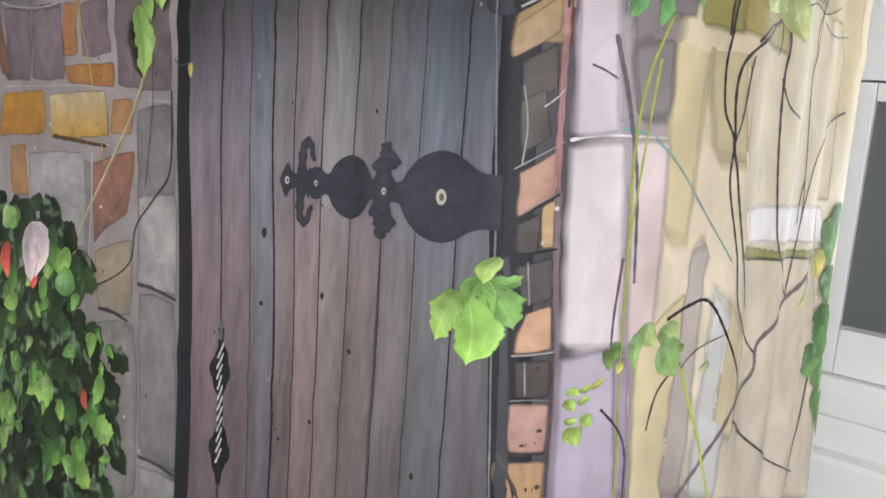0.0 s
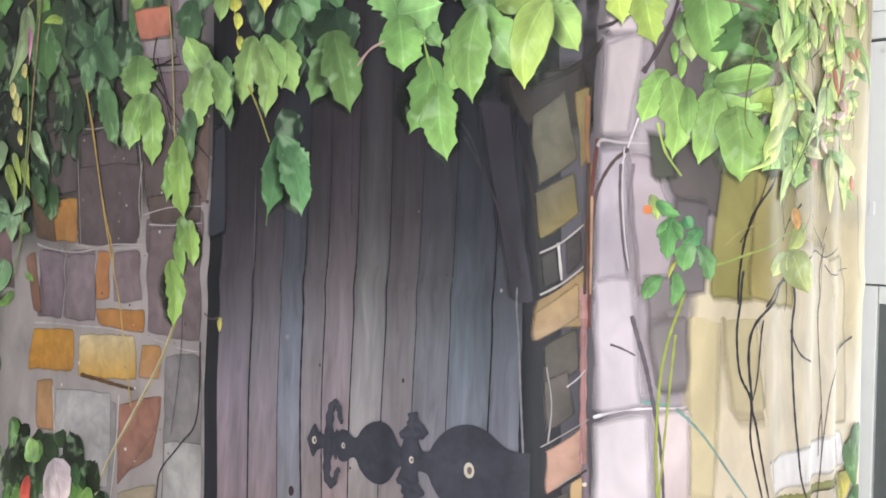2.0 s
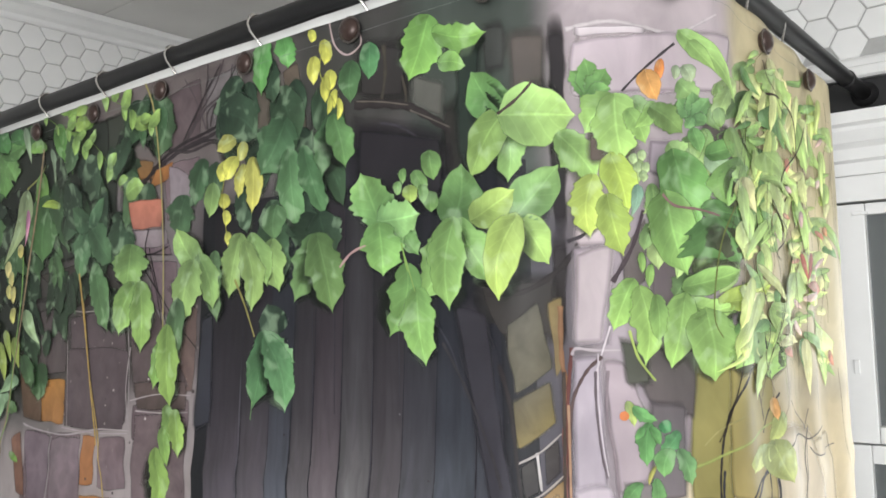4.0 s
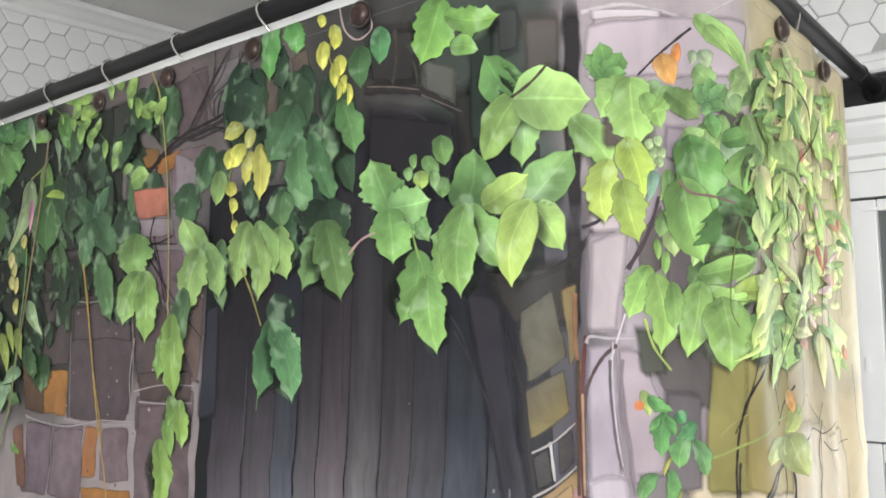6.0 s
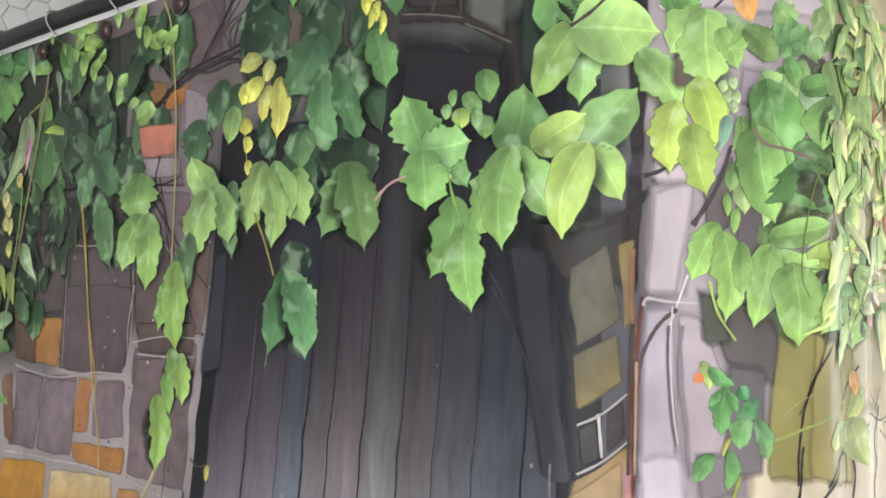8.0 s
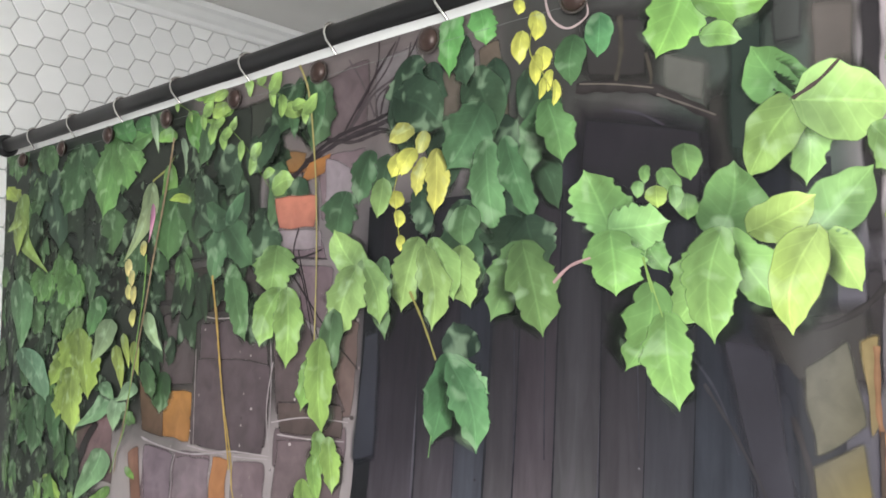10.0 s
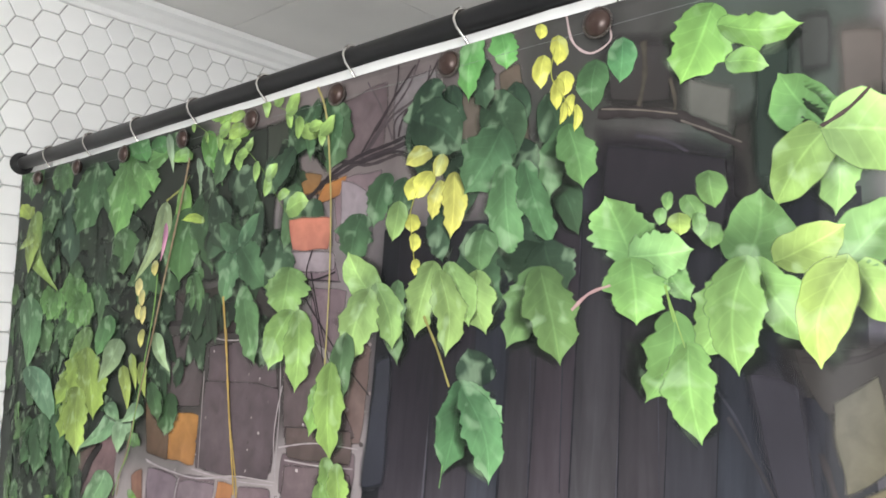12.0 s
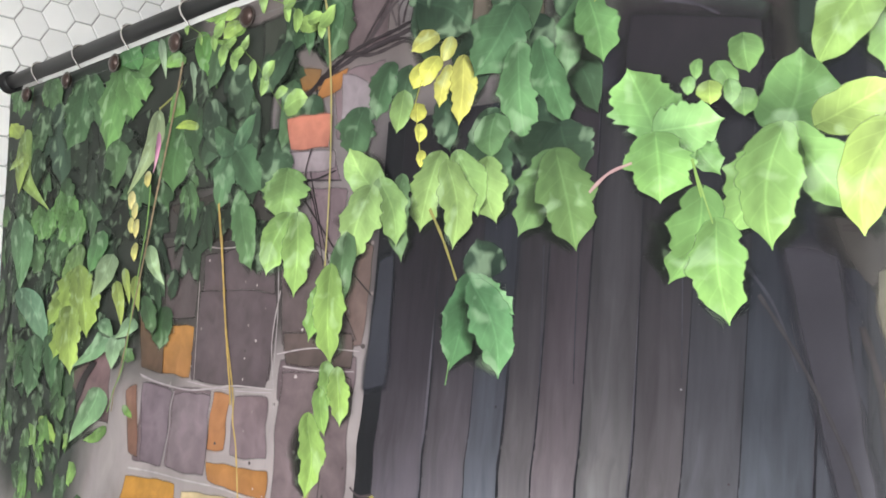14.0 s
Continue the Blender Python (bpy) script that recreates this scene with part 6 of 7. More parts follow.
leaf(139.5, 175.7, 0.9, 3, 0.99, "o", "a6d28c", None, False, 3)
leaf(140.3, 176.0, 0.9, 3, 1.06, "o", "a6d28c", None, False, 4)
leaf(139.8, 175.0, 0.9, 3, 1.02, "o", "a6d28c", None, False, 3)
leaf(140.5, 175.0, 0.9, 3, 1.09, "o", "a6d28c", None, False, 4)
leaf(140.2, 174.3, 0.9, 3, 1.05, "o", "a6d28c", None, False, 3)
leaf(139.7, 173.3, 2.7, -15, 0.43, "n", "88c4a0", None, False, 5)
leaf(141.0, 173.1, 4.3, -1, 0.42, "i", "8cc86a", None, None, 4)
leaf(143.6, 175.7, 6.8, 8, 0.82, "o", "6cb454", None, None, 2)
leaf(142.5, 172.3, 6.6, 16, 0.76, "o", "84c65e", None, None, -4)
leaf(146.9, 171.6, 9.5, 96, 0.26, "o", "62a650", None, None, -18)
leaf(147.7, 170.9, 4.6, 35, 1.92, "i", "5c9a4e", None, None, -17)
leaf(151.4, 176.1, 4.8, -28, 1.16, "o", "82c660", None, None, 33)
stem(2.6, "8a6a6a", (142.0, 172.5), (143.3, 171.6), (145.9, 171.4), (148.1, 171.0))
leaf(144.0, 165.0, 6.7, 104, 0.31, "o", "8cce62", None, None, 3)
leaf(144.3, 163.6, 5.5, 93, 0.37, "o", "98d666", None, None, -5)
leaf(148.2, 163.8, 9.3, 102, 0.35, "o", "b0de50", None, False, 42)
stem(1.8, "6a8a48", (144.2, 163.9), (145.2, 162.9), (147.0, 162.9), (149.3, 163.0))
leaf(143.7, 164.1, 5.8, -20, 0.66, "o", "98da66", None, None, 10)
leaf(146.0, 162.8, 5.5, 4, 0.97, "o", "90ce62", None, None, 1)
leaf(149.8, 162.4, 6.3, 94, 0.36, "o", "5c8c4e", None, None, 4)
leaf(155.1, 162.3, 7.7, -58, 0.77, "i", "90d062", None, None, 49)
leaf(155.5, 161.7, 4.6, 9, 1.41, "i", "8ccc5e", None, None, -5)
leaf(138.8, 165.6, 4.2, -25, 0.50, "i", "8ccc5a", None, None, 3)
leaf(139.3, 164.9, 5.9, 0, 0.42, "i", "98d662", None, False, 1)
leaf(140.7, 164.3, 3.6, -1, 0.48, "i", "88c660", None, None, 1)
leaf(140.4, 166.8, 1.8, -10, 0.52, "o", "84c058", None, None, 5)
leaf(139.6, 167.8, 1.6, 0, 0.50, "o", "84c058", None, None, 2)
stem(2.4, "a6bc60", (138.2, 161.8), (138.8, 159.6), (140.1, 157.8))
leaf(137.7, 156.3, 1.9, 13, 0.51, "o", "a0c860", None, False, -1)
spot(137.4, 155.3, 0.39, 0.37, "e08850", "printed_flower")
leaf(138.2, 155.9, 2.2, 59, 0.47, "i", "5fac5a", None, None, -5)
leaf(139.3, 154.5, 3.2, -7, 0.46, "i", "5fac5a")
leaf(138.9, 154.3, 1.2, -41, 0.60, "i", "5fac5a", None, None, 4)
leaf(139.5, 154.3, 1.6, 25, 0.53, "i", "5fac5a", None, None, -8)
leaf(140.5, 154.6, 1.1, 40, 1.20, "o", "48a662", None, None, -14)
leaf(142.0, 153.6, 2.4, -55, 0.62, "i", "5cb26a", None, None, 15)
leaf(141.0, 152.4, 2.1, -20, 0.99, "o", "6cb662", None, None, 4)
leaf(142.1, 152.2, 3.0, 19, 0.61, "i", "66a662", None, None, -15)
leaf(139.6, 151.3, 1.5, -26, 0.31, "o", "a8b64c", None, False, 4)
leaf(138.3, 150.1, 2.2, -40, 0.57, "i", "62a65a", None, None, 5)
leaf(139.6, 150.3, 2.5, -11, 0.49, "i", "62a65a", None, None, 2)
leaf(157.9, 154.0, 3.5, -44, 0.71, "o", "aac862", None, False, 30)
leaf(156.3, 151.5, 4.5, 34, 1.49, "o", "aac862", None, False, -30)
leaf(155.6, 151.2, 5.4, -72, 0.81, "o", "aac862", None, False, 57)
leaf(156.5, 155.4, 2.0, 16, 0.86, "o", "e0b050", None, False, -11)
tangle(34, 150, 183, 164, 190, ("4a4034", "5a4c3c", "3c342c", "6f7a40"), 1.5)
leaf(179.5, 183.4, 7.5, 96, 0.34, "n", "d8f898", None, False, -70)
leaf(150.4, 162.1, 1.8, -57, 0.89, "o", "68a854", None, False, 34)
leaf(165.1, 187.1, 3.0, 18, 1.13, "n", "ace474", None, False, 1)
leaf(166.9, 187.3, 7.7, 111, 0.11, "o", "8cc866", None, False, 23)
leaf(177.2, 169.0, 1.9, 37, 0.58, "o", "8cc866", None, False, -19)
leaf(164.2, 182.5, 7.5, -70, 0.13, "o", "8cc866", None, False, 30)
leaf(156.0, 177.0, 7.7, -40, 0.24, "n", "d8f898", None, False, 45)
leaf(166.4, 161.1, 3.9, 11, 0.50, "n", "68a854", None, False, -5)
leaf(152.3, 171.2, 3.8, -11, 1.06, "n", "c8f488", None, False, 18)
leaf(177.0, 174.7, 8.2, -69, 0.67, "o", "b8ec7c", None, False, 70)
leaf(175.8, 175.8, 8.1, -72, 0.24, "i", "ccf47c", None, False, 69)
leaf(156.4, 180.6, 4.2, -85, 0.35, "n", "d8f898", None, False, -48)
leaf(161.6, 178.2, 3.5, -59, 1.07, "i", "c0ee7c", None, False, 65)
leaf(174.9, 159.9, 4.6, 56, 0.40, "n", "8cc866", None, False, -37)
leaf(155.9, 184.8, 2.6, 37, 1.00, "o", "d8f898", None, False, -14)
leaf(152.0, 167.1, 4.7, 66, 0.31, "i", "8cc866", None, False, -47)
leaf(169.0, 171.5, 4.1, -75, 0.20, "n", "ace474", None, False, 15)
leaf(173.5, 169.5, 7.6, -42, 0.38, "o", "a8e070", None, False, 46)
leaf(154.5, 182.0, 8.5, 82, 0.14, "n", "ccf47c", None, False, -49)
leaf(154.0, 185.2, 4.1, 61, 0.40, "n", "68a854", None, False, -33)
leaf(158.8, 178.4, 1.4, -40, 1.45, "o", "c8f488", None, False, 41)
leaf(166.3, 185.2, 4.1, 2, 0.44, "i", "d8f898", None, False, 13)
leaf(167.1, 181.6, 1.6, -41, 1.02, "n", "ace474", None, False, 41)
leaf(152.7, 164.2, 3.1, 85, 0.43, "i", "8cc866", None, False, -45)
leaf(164.6, 183.8, 3.4, 14, 1.29, "o", "d8f898", None, False, 3)
leaf(159.0, 180.8, 3.1, -52, 0.31, "i", "d8f898", None, False, 40)
leaf(161.4, 186.1, 7.4, -38, 0.33, "o", "d8f898", None, False, 46)
leaf(163.4, 175.3, 3.4, -54, 1.63, "n", "e0f4a0", None, False, 65)
leaf(176.0, 188.2, 5.0, 4, 0.45, "i", "ccf47c", None, False, 12)
leaf(159.0, 165.4, 2.8, -86, 0.26, "n", "e0f4a0", None, False, -10)
leaf(167.7, 172.3, 1.7, -38, 1.06, "i", "e0f4a0", None, False, 35)
leaf(156.3, 161.3, 1.2, 33, 1.64, "o", "c0ee7c", None, False, -20)
leaf(167.0, 163.8, 1.7, 5, 0.98, "n", "c8f488", None, False, 2)
leaf(155.1, 160.0, 2.1, -55, 1.21, "n", "ccf47c", None, False, 47)
leaf(176.9, 171.1, 8.4, -62, 0.58, "n", "c8f488", None, False, 68)
leaf(156.5, 164.9, 2.3, 67, 0.45, "i", "c8f488", None, False, -36)
leaf(159.7, 175.8, 6.8, 51, 0.82, "o", "c8f488", None, False, -39)
leaf(157.1, 186.6, 2.0, -53, 0.50, "n", "8cc866", None, False, 44)
leaf(153.2, 173.1, 5.0, 18, 0.44, "i", "ace474", None, False, -7)
leaf(178.1, 182.6, 6.1, -3, 0.28, "n", "c8f488", None, False, 14)
leaf(158.2, 177.2, 4.2, -7, 0.49, "n", "a8e070", None, False, 17)
leaf(157.5, 164.5, 2.0, -79, 0.46, "n", "c8f488", None, False, 11)
leaf(158.9, 172.3, 2.7, 19, 0.76, "i", "b8ec7c", None, False, -8)
leaf(159.2, 178.1, 9.5, 84, 0.28, "o", "d8f898", None, False, -55)
leaf(159.5, 179.7, 1.3, 21, 2.50, "i", "c0ee7c", None, False, -6)
leaf(157.0, 163.5, 2.6, 29, 0.72, "o", "a8e070", None, False, -16)
leaf(178.1, 173.1, 3.6, -8, 0.52, "n", "d8f898", None, False, 14)
leaf(164.6, 186.0, 1.5, -28, 2.37, "i", "ace474", None, False, 44)
leaf(177.2, 186.9, 3.5, 4, 0.34, "n", "ccf47c", None, False, 11)
leaf(177.7, 171.7, 3.6, 74, 0.47, "n", "68a854", None, False, -42)
leaf(156.3, 175.3, 4.7, 9, 0.46, "n", "68a854", None, False, 3)
leaf(178.1, 167.1, 2.9, -114, 0.57, "i", "d8f898", None, False, -28)
leaf(161.4, 180.8, 5.4, 98, 0.35, "n", "ace474", None, False, -56)
leaf(153.9, 176.0, 4.5, -67, 0.43, "i", "8cc866", None, False, 58)
leaf(155.5, 180.4, 5.3, -70, 0.15, "n", "68a854", None, False, 42)
leaf(156.2, 166.1, 1.8, -50, 1.07, "n", "ccf47c", None, False, 39)
leaf(158.4, 184.8, 8.9, 91, 0.45, "n", "ace474", None, False, -65)
leaf(179.1, 185.5, 3.7, 51, 1.15, "n", "b8ec7c", None, False, -37)
leaf(170.1, 175.5, 8.3, 66, 0.17, "n", "ccf47c", None, False, -49)
leaf(152.9, 175.7, 3.3, -38, 0.79, "o", "8cc866", None, False, 46)
leaf(167.2, 161.2, 5.8, 2, 0.35, "n", "e0f4a0", None, False, 2)
leaf(168.4, 185.0, 3.0, 88, 1.06, "n", "68a854", None, False, -62)
leaf(164.9, 188.1, 7.6, -40, 0.48, "n", "c8f488", None, False, 56)
leaf(159.4, 184.0, 4.2, -31, 0.33, "n", "c0ee7c", None, False, 39)
leaf(167.1, 175.7, 3.4, -3, 0.53, "n", "ace474", None, False, 12)
leaf(166.1, 170.9, 1.8, 27, 1.18, "n", "ace474", None, False, -13)
leaf(152.4, 174.9, 3.9, -10, 0.92, "n", "d8f898", None, False, 19)
leaf(167.6, 167.0, 3.0, -23, 0.55, "o", "c8f488", None, False, 23)
leaf(153.5, 165.8, 2.4, 81, 0.77, "i", "8cc866", None, False, -46)
leaf(164.8, 185.3, 4.3, -60, 1.22, "i", "68a854", None, False, 70)
leaf(166.3, 168.7, 3.0, 1, 0.47, "i", "ccf47c", None, False, 6)
leaf(178.0, 179.2, 13.4, -69, 0.08, "n", "d8f898", None, False, 51)
leaf(158.4, 165.4, 1.7, -11, 0.86, "o", "68a854", None, False, 14)
leaf(175.9, 173.8, 1.8, 45, 1.18, "n", "8cc866", None, False, -26)
leaf(153.6, 169.1, 1.9, -32, 1.91, "i", "ccf47c", None, False, 37)
leaf(155.8, 177.7, 2.6, 24, 0.58, "i", "8cc866", None, False, -7)
leaf(179.0, 177.5, 1.8, -45, 0.95, "i", "ccf47c", None, False, 37)
leaf(154.4, 175.2, 4.3, -50, 0.63, "n", "8cc866", None, False, 55)
leaf(165.0, 187.0, 7.2, -67, 0.19, "i", "ccf47c", None, False, 62)
leaf(162.9, 181.1, 15.1, 87, 0.18, "i", "a8e070", None, False, -57)
leaf(168.2, 181.6, 1.5, 58, 1.01, "i", "b8ec7c", None, False, -35)
leaf(157.3, 171.8, 4.6, -19, 0.28, "i", "ace474", None, False, 21)
leaf(169.0, 170.2, 7.6, 97, 0.15, "n", "d8f898", None, False, -46)
leaf(156.3, 169.2, 3.0, 11, 0.61, "o", "c8f488", None, False, -1)
leaf(166.7, 179.3, 2.0, -43, 0.68, "o", "b8ec7c", None, False, 43)
leaf(166.2, 175.5, 6.6, -27, 0.25, "i", "ccf47c", None, False, 33)
leaf(157.6, 177.0, 1.8, -23, 1.03, "n", "b8ec7c", None, False, 27)
leaf(165.4, 185.3, 10.4, -59, 0.18, "o", "8cc866", None, False, 56)
leaf(168.0, 169.8, 5.7, 20, 0.15, "i", "ccf47c", None, False, -37)
leaf(168.5, 164.0, 10.8, 74, 0.13, "n", "a8e070", None, False, -54)
leaf(167.8, 175.6, 1.4, -30, 1.28, "n", "b8ec7c", None, False, 32)
leaf(167.1, 170.6, 5.3, -33, 0.26, "i", "ccf47c", None, False, 34)
leaf(169.1, 167.0, 2.4, -39, 0.53, "i", "b8ec7c", None, False, 36)
leaf(150.4, 165.3, 5.0, 53, 0.60, "n", "c8f488", None, False, -45)
leaf(168.9, 167.7, 2.5, -54, 0.35, "n", "ace474", None, False, 40)
leaf(177.7, 168.8, 1.4, 40, 0.70, "o", "b8ec7c", None, False, -21)
leaf(154.5, 162.8, 1.9, 67, 0.98, "n", "d8f898", None, False, -41)
leaf(153.0, 161.9, 7.5, -59, 0.15, "n", "c0ee7c", None, False, 31)
leaf(174.3, 162.2, 4.6, 28, 1.39, "o", "d8f898", None, False, -24)
leaf(165.3, 166.9, 3.6, -57, 1.42, "n", "8cc866", None, False, 60)
leaf(167.7, 181.4, 1.5, 32, 1.52, "i", "ccf47c", None, False, -13)
leaf(177.1, 164.8, 1.9, -64, 1.03, "o", "e0f4a0", None, False, 45)
leaf(169.5, 173.7, 4.2, -4, 0.60, "i", "ccf47c", None, False, -69)
leaf(155.6, 175.1, 1.9, -45, 0.95, "i", "ccf47c", None, False, 43)
leaf(155.7, 168.5, 2.5, -3, 0.65, "o", "8cc866", None, False, 9)
leaf(175.0, 166.2, 3.2, 99, 0.30, "n", "c8f488", None, False)
leaf(159.4, 162.8, 4.2, -43, 0.29, "n", "ace474", None, False, 34)
leaf(178.2, 174.2, 9.7, 57, 0.26, "o", "a8e070", None, False, -47)
leaf(167.0, 174.8, 5.4, 15, 0.37, "o", "ace474", None, False, -2)
leaf(152.2, 162.9, 5.2, -41, 0.35, "o", "c0ee7c", None, False, 35)
leaf(156.0, 164.2, 3.1, -95, 0.48, "i", "e0f4a0", None, False, -43)
leaf(162.0, 183.2, 4.1, 87, 1.05, "o", "c0ee7c", None, False, -63)
leaf(157.9, 161.0, 1.7, 65, 1.17, "n", "b8ec7c", None, False, -45)
leaf(165.6, 167.3, 9.3, -52, 0.59, "i", "b8ec7c", None, False, 54)
leaf(164.6, 185.0, 9.0, -45, 0.61, "i", "e0f4a0", None, False, 58)
leaf(176.6, 183.8, 3.7, 99, 0.24, "n", "8cc866", None, False, -27)
leaf(157.7, 163.3, 6.4, 71, 0.32, "n", "a8e070", None, False, -58)
leaf(168.3, 177.9, 3.4, 11, 0.59, "i", "d8f898", None, False, 5)
leaf(156.5, 173.2, 1.7, 55, 1.09, "n", "c0ee7c", None, False, -29)
leaf(157.6, 170.2, 1.0, 3, 1.57, "n", "d8f898", None, False, 6)
leaf(175.9, 160.1, 3.9, 7, 0.55, "n", "b8ec7c", None, False, -3)
leaf(174.1, 185.2, 7.5, -68, 0.17, "o", "e0f4a0", None, False, 40)
leaf(174.9, 181.2, 7.2, -73, 0.13, "i", "d8f898", None, False, 41)
leaf(171.5, 166.1, 2.7, -52, 2.50, "n", "ccf47c", None, False, 56)
leaf(158.5, 171.4, 3.8, -53, 0.21, "n", "a8e070", None, False, 36)
leaf(167.7, 161.6, 9.4, 75, 0.33, "i", "8cc866", None, False, -67)
leaf(158.9, 180.2, 5.1, -4, 0.42, "n", "b8ec7c", None, False, 16)
leaf(157.9, 187.6, 2.6, -59, 0.33, "n", "a8e070", None, False, 35)
leaf(174.0, 183.4, 5.9, 51, 0.25, "o", "ace474", None, False, -29)
leaf(169.5, 184.7, 2.3, -51, 0.77, "n", "ccf47c", None, False, 50)
leaf(157.2, 171.6, 7.6, -55, 0.20, "o", "ace474", None, False, 48)
leaf(154.9, 174.4, 4.6, -76, 0.27, "o", "a8e070", None, False, 31)
leaf(166.5, 184.4, 9.2, -57, 0.36, "o", "8cc866", None, False, 68)
leaf(167.7, 169.5, 3.3, 10, 0.66, "i", "c8f488", None, False, -1)
leaf(157.4, 159.9, 6.7, -49, 0.31, "i", "b8ec7c", None, False, 39)
leaf(167.8, 185.2, 6.5, -32, 0.27, "n", "e0f4a0", None, False, 39)
leaf(176.9, 168.4, 1.8, -7, 0.96, "n", "e0f4a0", None, False, 12)
leaf(155.8, 159.8, 1.2, 5, 1.80, "n", "ace474", None, False, -1)
leaf(179.1, 180.0, 3.5, -63, 0.19, "i", "ace474", None, False, 26)
leaf(164.4, 165.8, 6.3, -59, 0.62, "n", "c8f488", None, False, 62)
leaf(176.3, 187.1, 7.8, -71, 0.25, "i", "8cc866", None, False, 60)
leaf(164.4, 169.5, 3.2, 83, 0.41, "o", "ccf47c", None, False, -43)
leaf(150.3, 160.3, 1.2, -29, 1.21, "o", "ccf47c", None, False, 24)
leaf(157.5, 179.0, 3.2, -83, 0.29, "i", "8cc866", None, False, -28)
leaf(157.1, 177.1, 1.6, -56, 0.60, "n", "c0ee7c", None, False, 35)
leaf(178.1, 178.9, 4.0, -6, 0.41, "n", "b8ec7c", None, False, 15)
leaf(166.6, 163.1, 2.0, 80, 0.56, "o", "d8f898", None, False, -36)
leaf(158.8, 182.6, 6.8, 66, 0.95, "n", "68a854", None, False, -48)
leaf(157.5, 174.3, 1.7, -4, 0.88, "o", "ccf47c", None, False, 13)
leaf(157.2, 175.0, 3.0, -36, 0.49, "n", "c0ee7c", None, False, 33)
leaf(156.7, 175.4, 9.0, 88, 0.20, "o", "ace474", None, False, -56)
leaf(155.3, 167.2, 5.8, 58, 0.24, "o", "d8f898", None, False, -35)
leaf(177.6, 181.7, 4.7, 0, 0.23, "o", "c8f488", None, False, 11)
leaf(178.7, 176.7, 2.0, -19, 0.71, "n", "e0f4a0", None, False, 24)
leaf(156.7, 180.7, 1.2, -28, 1.09, "n", "ace474", None, False, 33)
leaf(164.1, 184.8, 6.9, -52, 0.62, "n", "8cc866", None, False, 65)
leaf(154.2, 178.9, 2.7, 125, 0.60, "o", "8cc866", None, False, 43)
leaf(168.7, 163.6, 10.1, -70, 0.11, "n", "a8e070", None, False, 54)
leaf(160.3, 187.2, 7.4, 65, 0.60, "i", "e0f4a0", None, False, -43)
leaf(168.8, 183.5, 3.9, 4, 1.40, "o", "d8f898", None, False, 12)
leaf(155.6, 177.7, 3.2, 3, 0.45, "i", "b8ec7c", None, False, 9)
leaf(159.5, 185.7, 2.3, -43, 0.86, "n", "ace474", None, False, 49)
leaf(158.8, 160.9, 6.6, 88, 0.63, "n", "e0f4a0", None, False, -70)
leaf(153.1, 165.8, 5.6, -40, 0.58, "o", "ccf47c", None, False, 40)
leaf(177.3, 169.1, 9.2, -82, 0.12, "o", "a8e070", None, False, 37)
leaf(156.1, 162.4, 2.8, -68, 0.65, "i", "68a854", None, False, 45)
leaf(158.3, 180.2, 6.7, -31, 0.22, "n", "ccf47c", None, False, 33)
leaf(158.2, 185.6, 8.3, 81, 0.69, "i", "a8e070", None, False, -58)
leaf(177.4, 188.2, 4.3, -11, 0.31, "n", "ccf47c", None, False, 23)
leaf(165.9, 170.6, 1.5, -38, 1.88, "n", "d8f898", None, False, 41)
leaf(161.2, 184.9, 3.6, 51, 1.57, "n", "c0ee7c", None, False, -33)
leaf(154.0, 172.3, 3.8, -82, 0.27, "o", "ace474", None, False, -36)
leaf(155.4, 183.1, 6.5, -49, 0.31, "i", "a8e070", None, False, 57)
leaf(167.9, 182.8, 5.1, 19, 0.54, "i", "ace474", None, False, -3)
leaf(162.2, 182.3, 5.2, 58, 0.39, "n", "b8ec7c", None, False, -39)
leaf(154.9, 164.5, 7.7, -52, 0.32, "o", "c8f488", None, False, 48)
leaf(158.4, 185.7, 4.5, 109, 0.13, "i", "ace474", None, False, -6)
leaf(169.6, 177.3, 7.6, 98, 0.24, "o", "c0ee7c", None, False, -54)
leaf(152.7, 174.9, 3.8, 42, 0.93, "n", "e0f4a0", None, False, -27)
leaf(151.8, 174.0, 4.6, 14, 0.75, "n", "ace474", None, False, -4)
leaf(168.2, 177.9, 3.3, -66, 0.32, "o", "e0f4a0", None, False, 31)
leaf(176.2, 186.1, 4.0, -61, 0.59, "n", "b8ec7c", None, False, 64)
leaf(160.9, 185.3, 5.8, -24, 0.49, "o", "d8f898", None, False, 38)
leaf(178.0, 172.7, 2.1, 55, 0.59, "i", "e0f4a0", None, False, -32)
leaf(168.2, 186.1, 6.2, -10, 0.24, "n", "d8f898", None, False, 22)
leaf(165.8, 177.1, 3.0, 23, 0.71, "n", "c0ee7c", None, False, -8)
leaf(157.3, 163.9, 6.0, 85, 0.29, "i", "a8e070", None, False, -53)
leaf(157.0, 177.9, 10.2, 82, 0.59, "n", "ace474", None, False, -62)
leaf(165.3, 178.9, 1.5, -11, 1.05, "o", "c89070", None, False, 22)
leaf(164.9, 162.7, 2.0, 44, 0.64, "o", "e6d9c0", None, False, -33)
leaf(176.6, 178.9, 1.2, -25, 0.97, "o", "d8c8b8", None, False, 31)
leaf(165.1, 164.8, 1.8, 66, 0.58, "o", "e6d9c0", None, False, -43)
leaf(178.5, 184.0, 2.0, -49, 0.45, "o", "d8c8b8", None, False, 40)
leaf(166.7, 168.9, 1.9, -76, 0.29, "o", "c89070", None, False, 22)
leaf(169.7, 166.9, 4.9, 80, 1.17, "o", "c89070", None, False, -70)
leaf(176.2, 173.2, 1.8, 64, 0.54, "o", "c89070", None, False, -35)
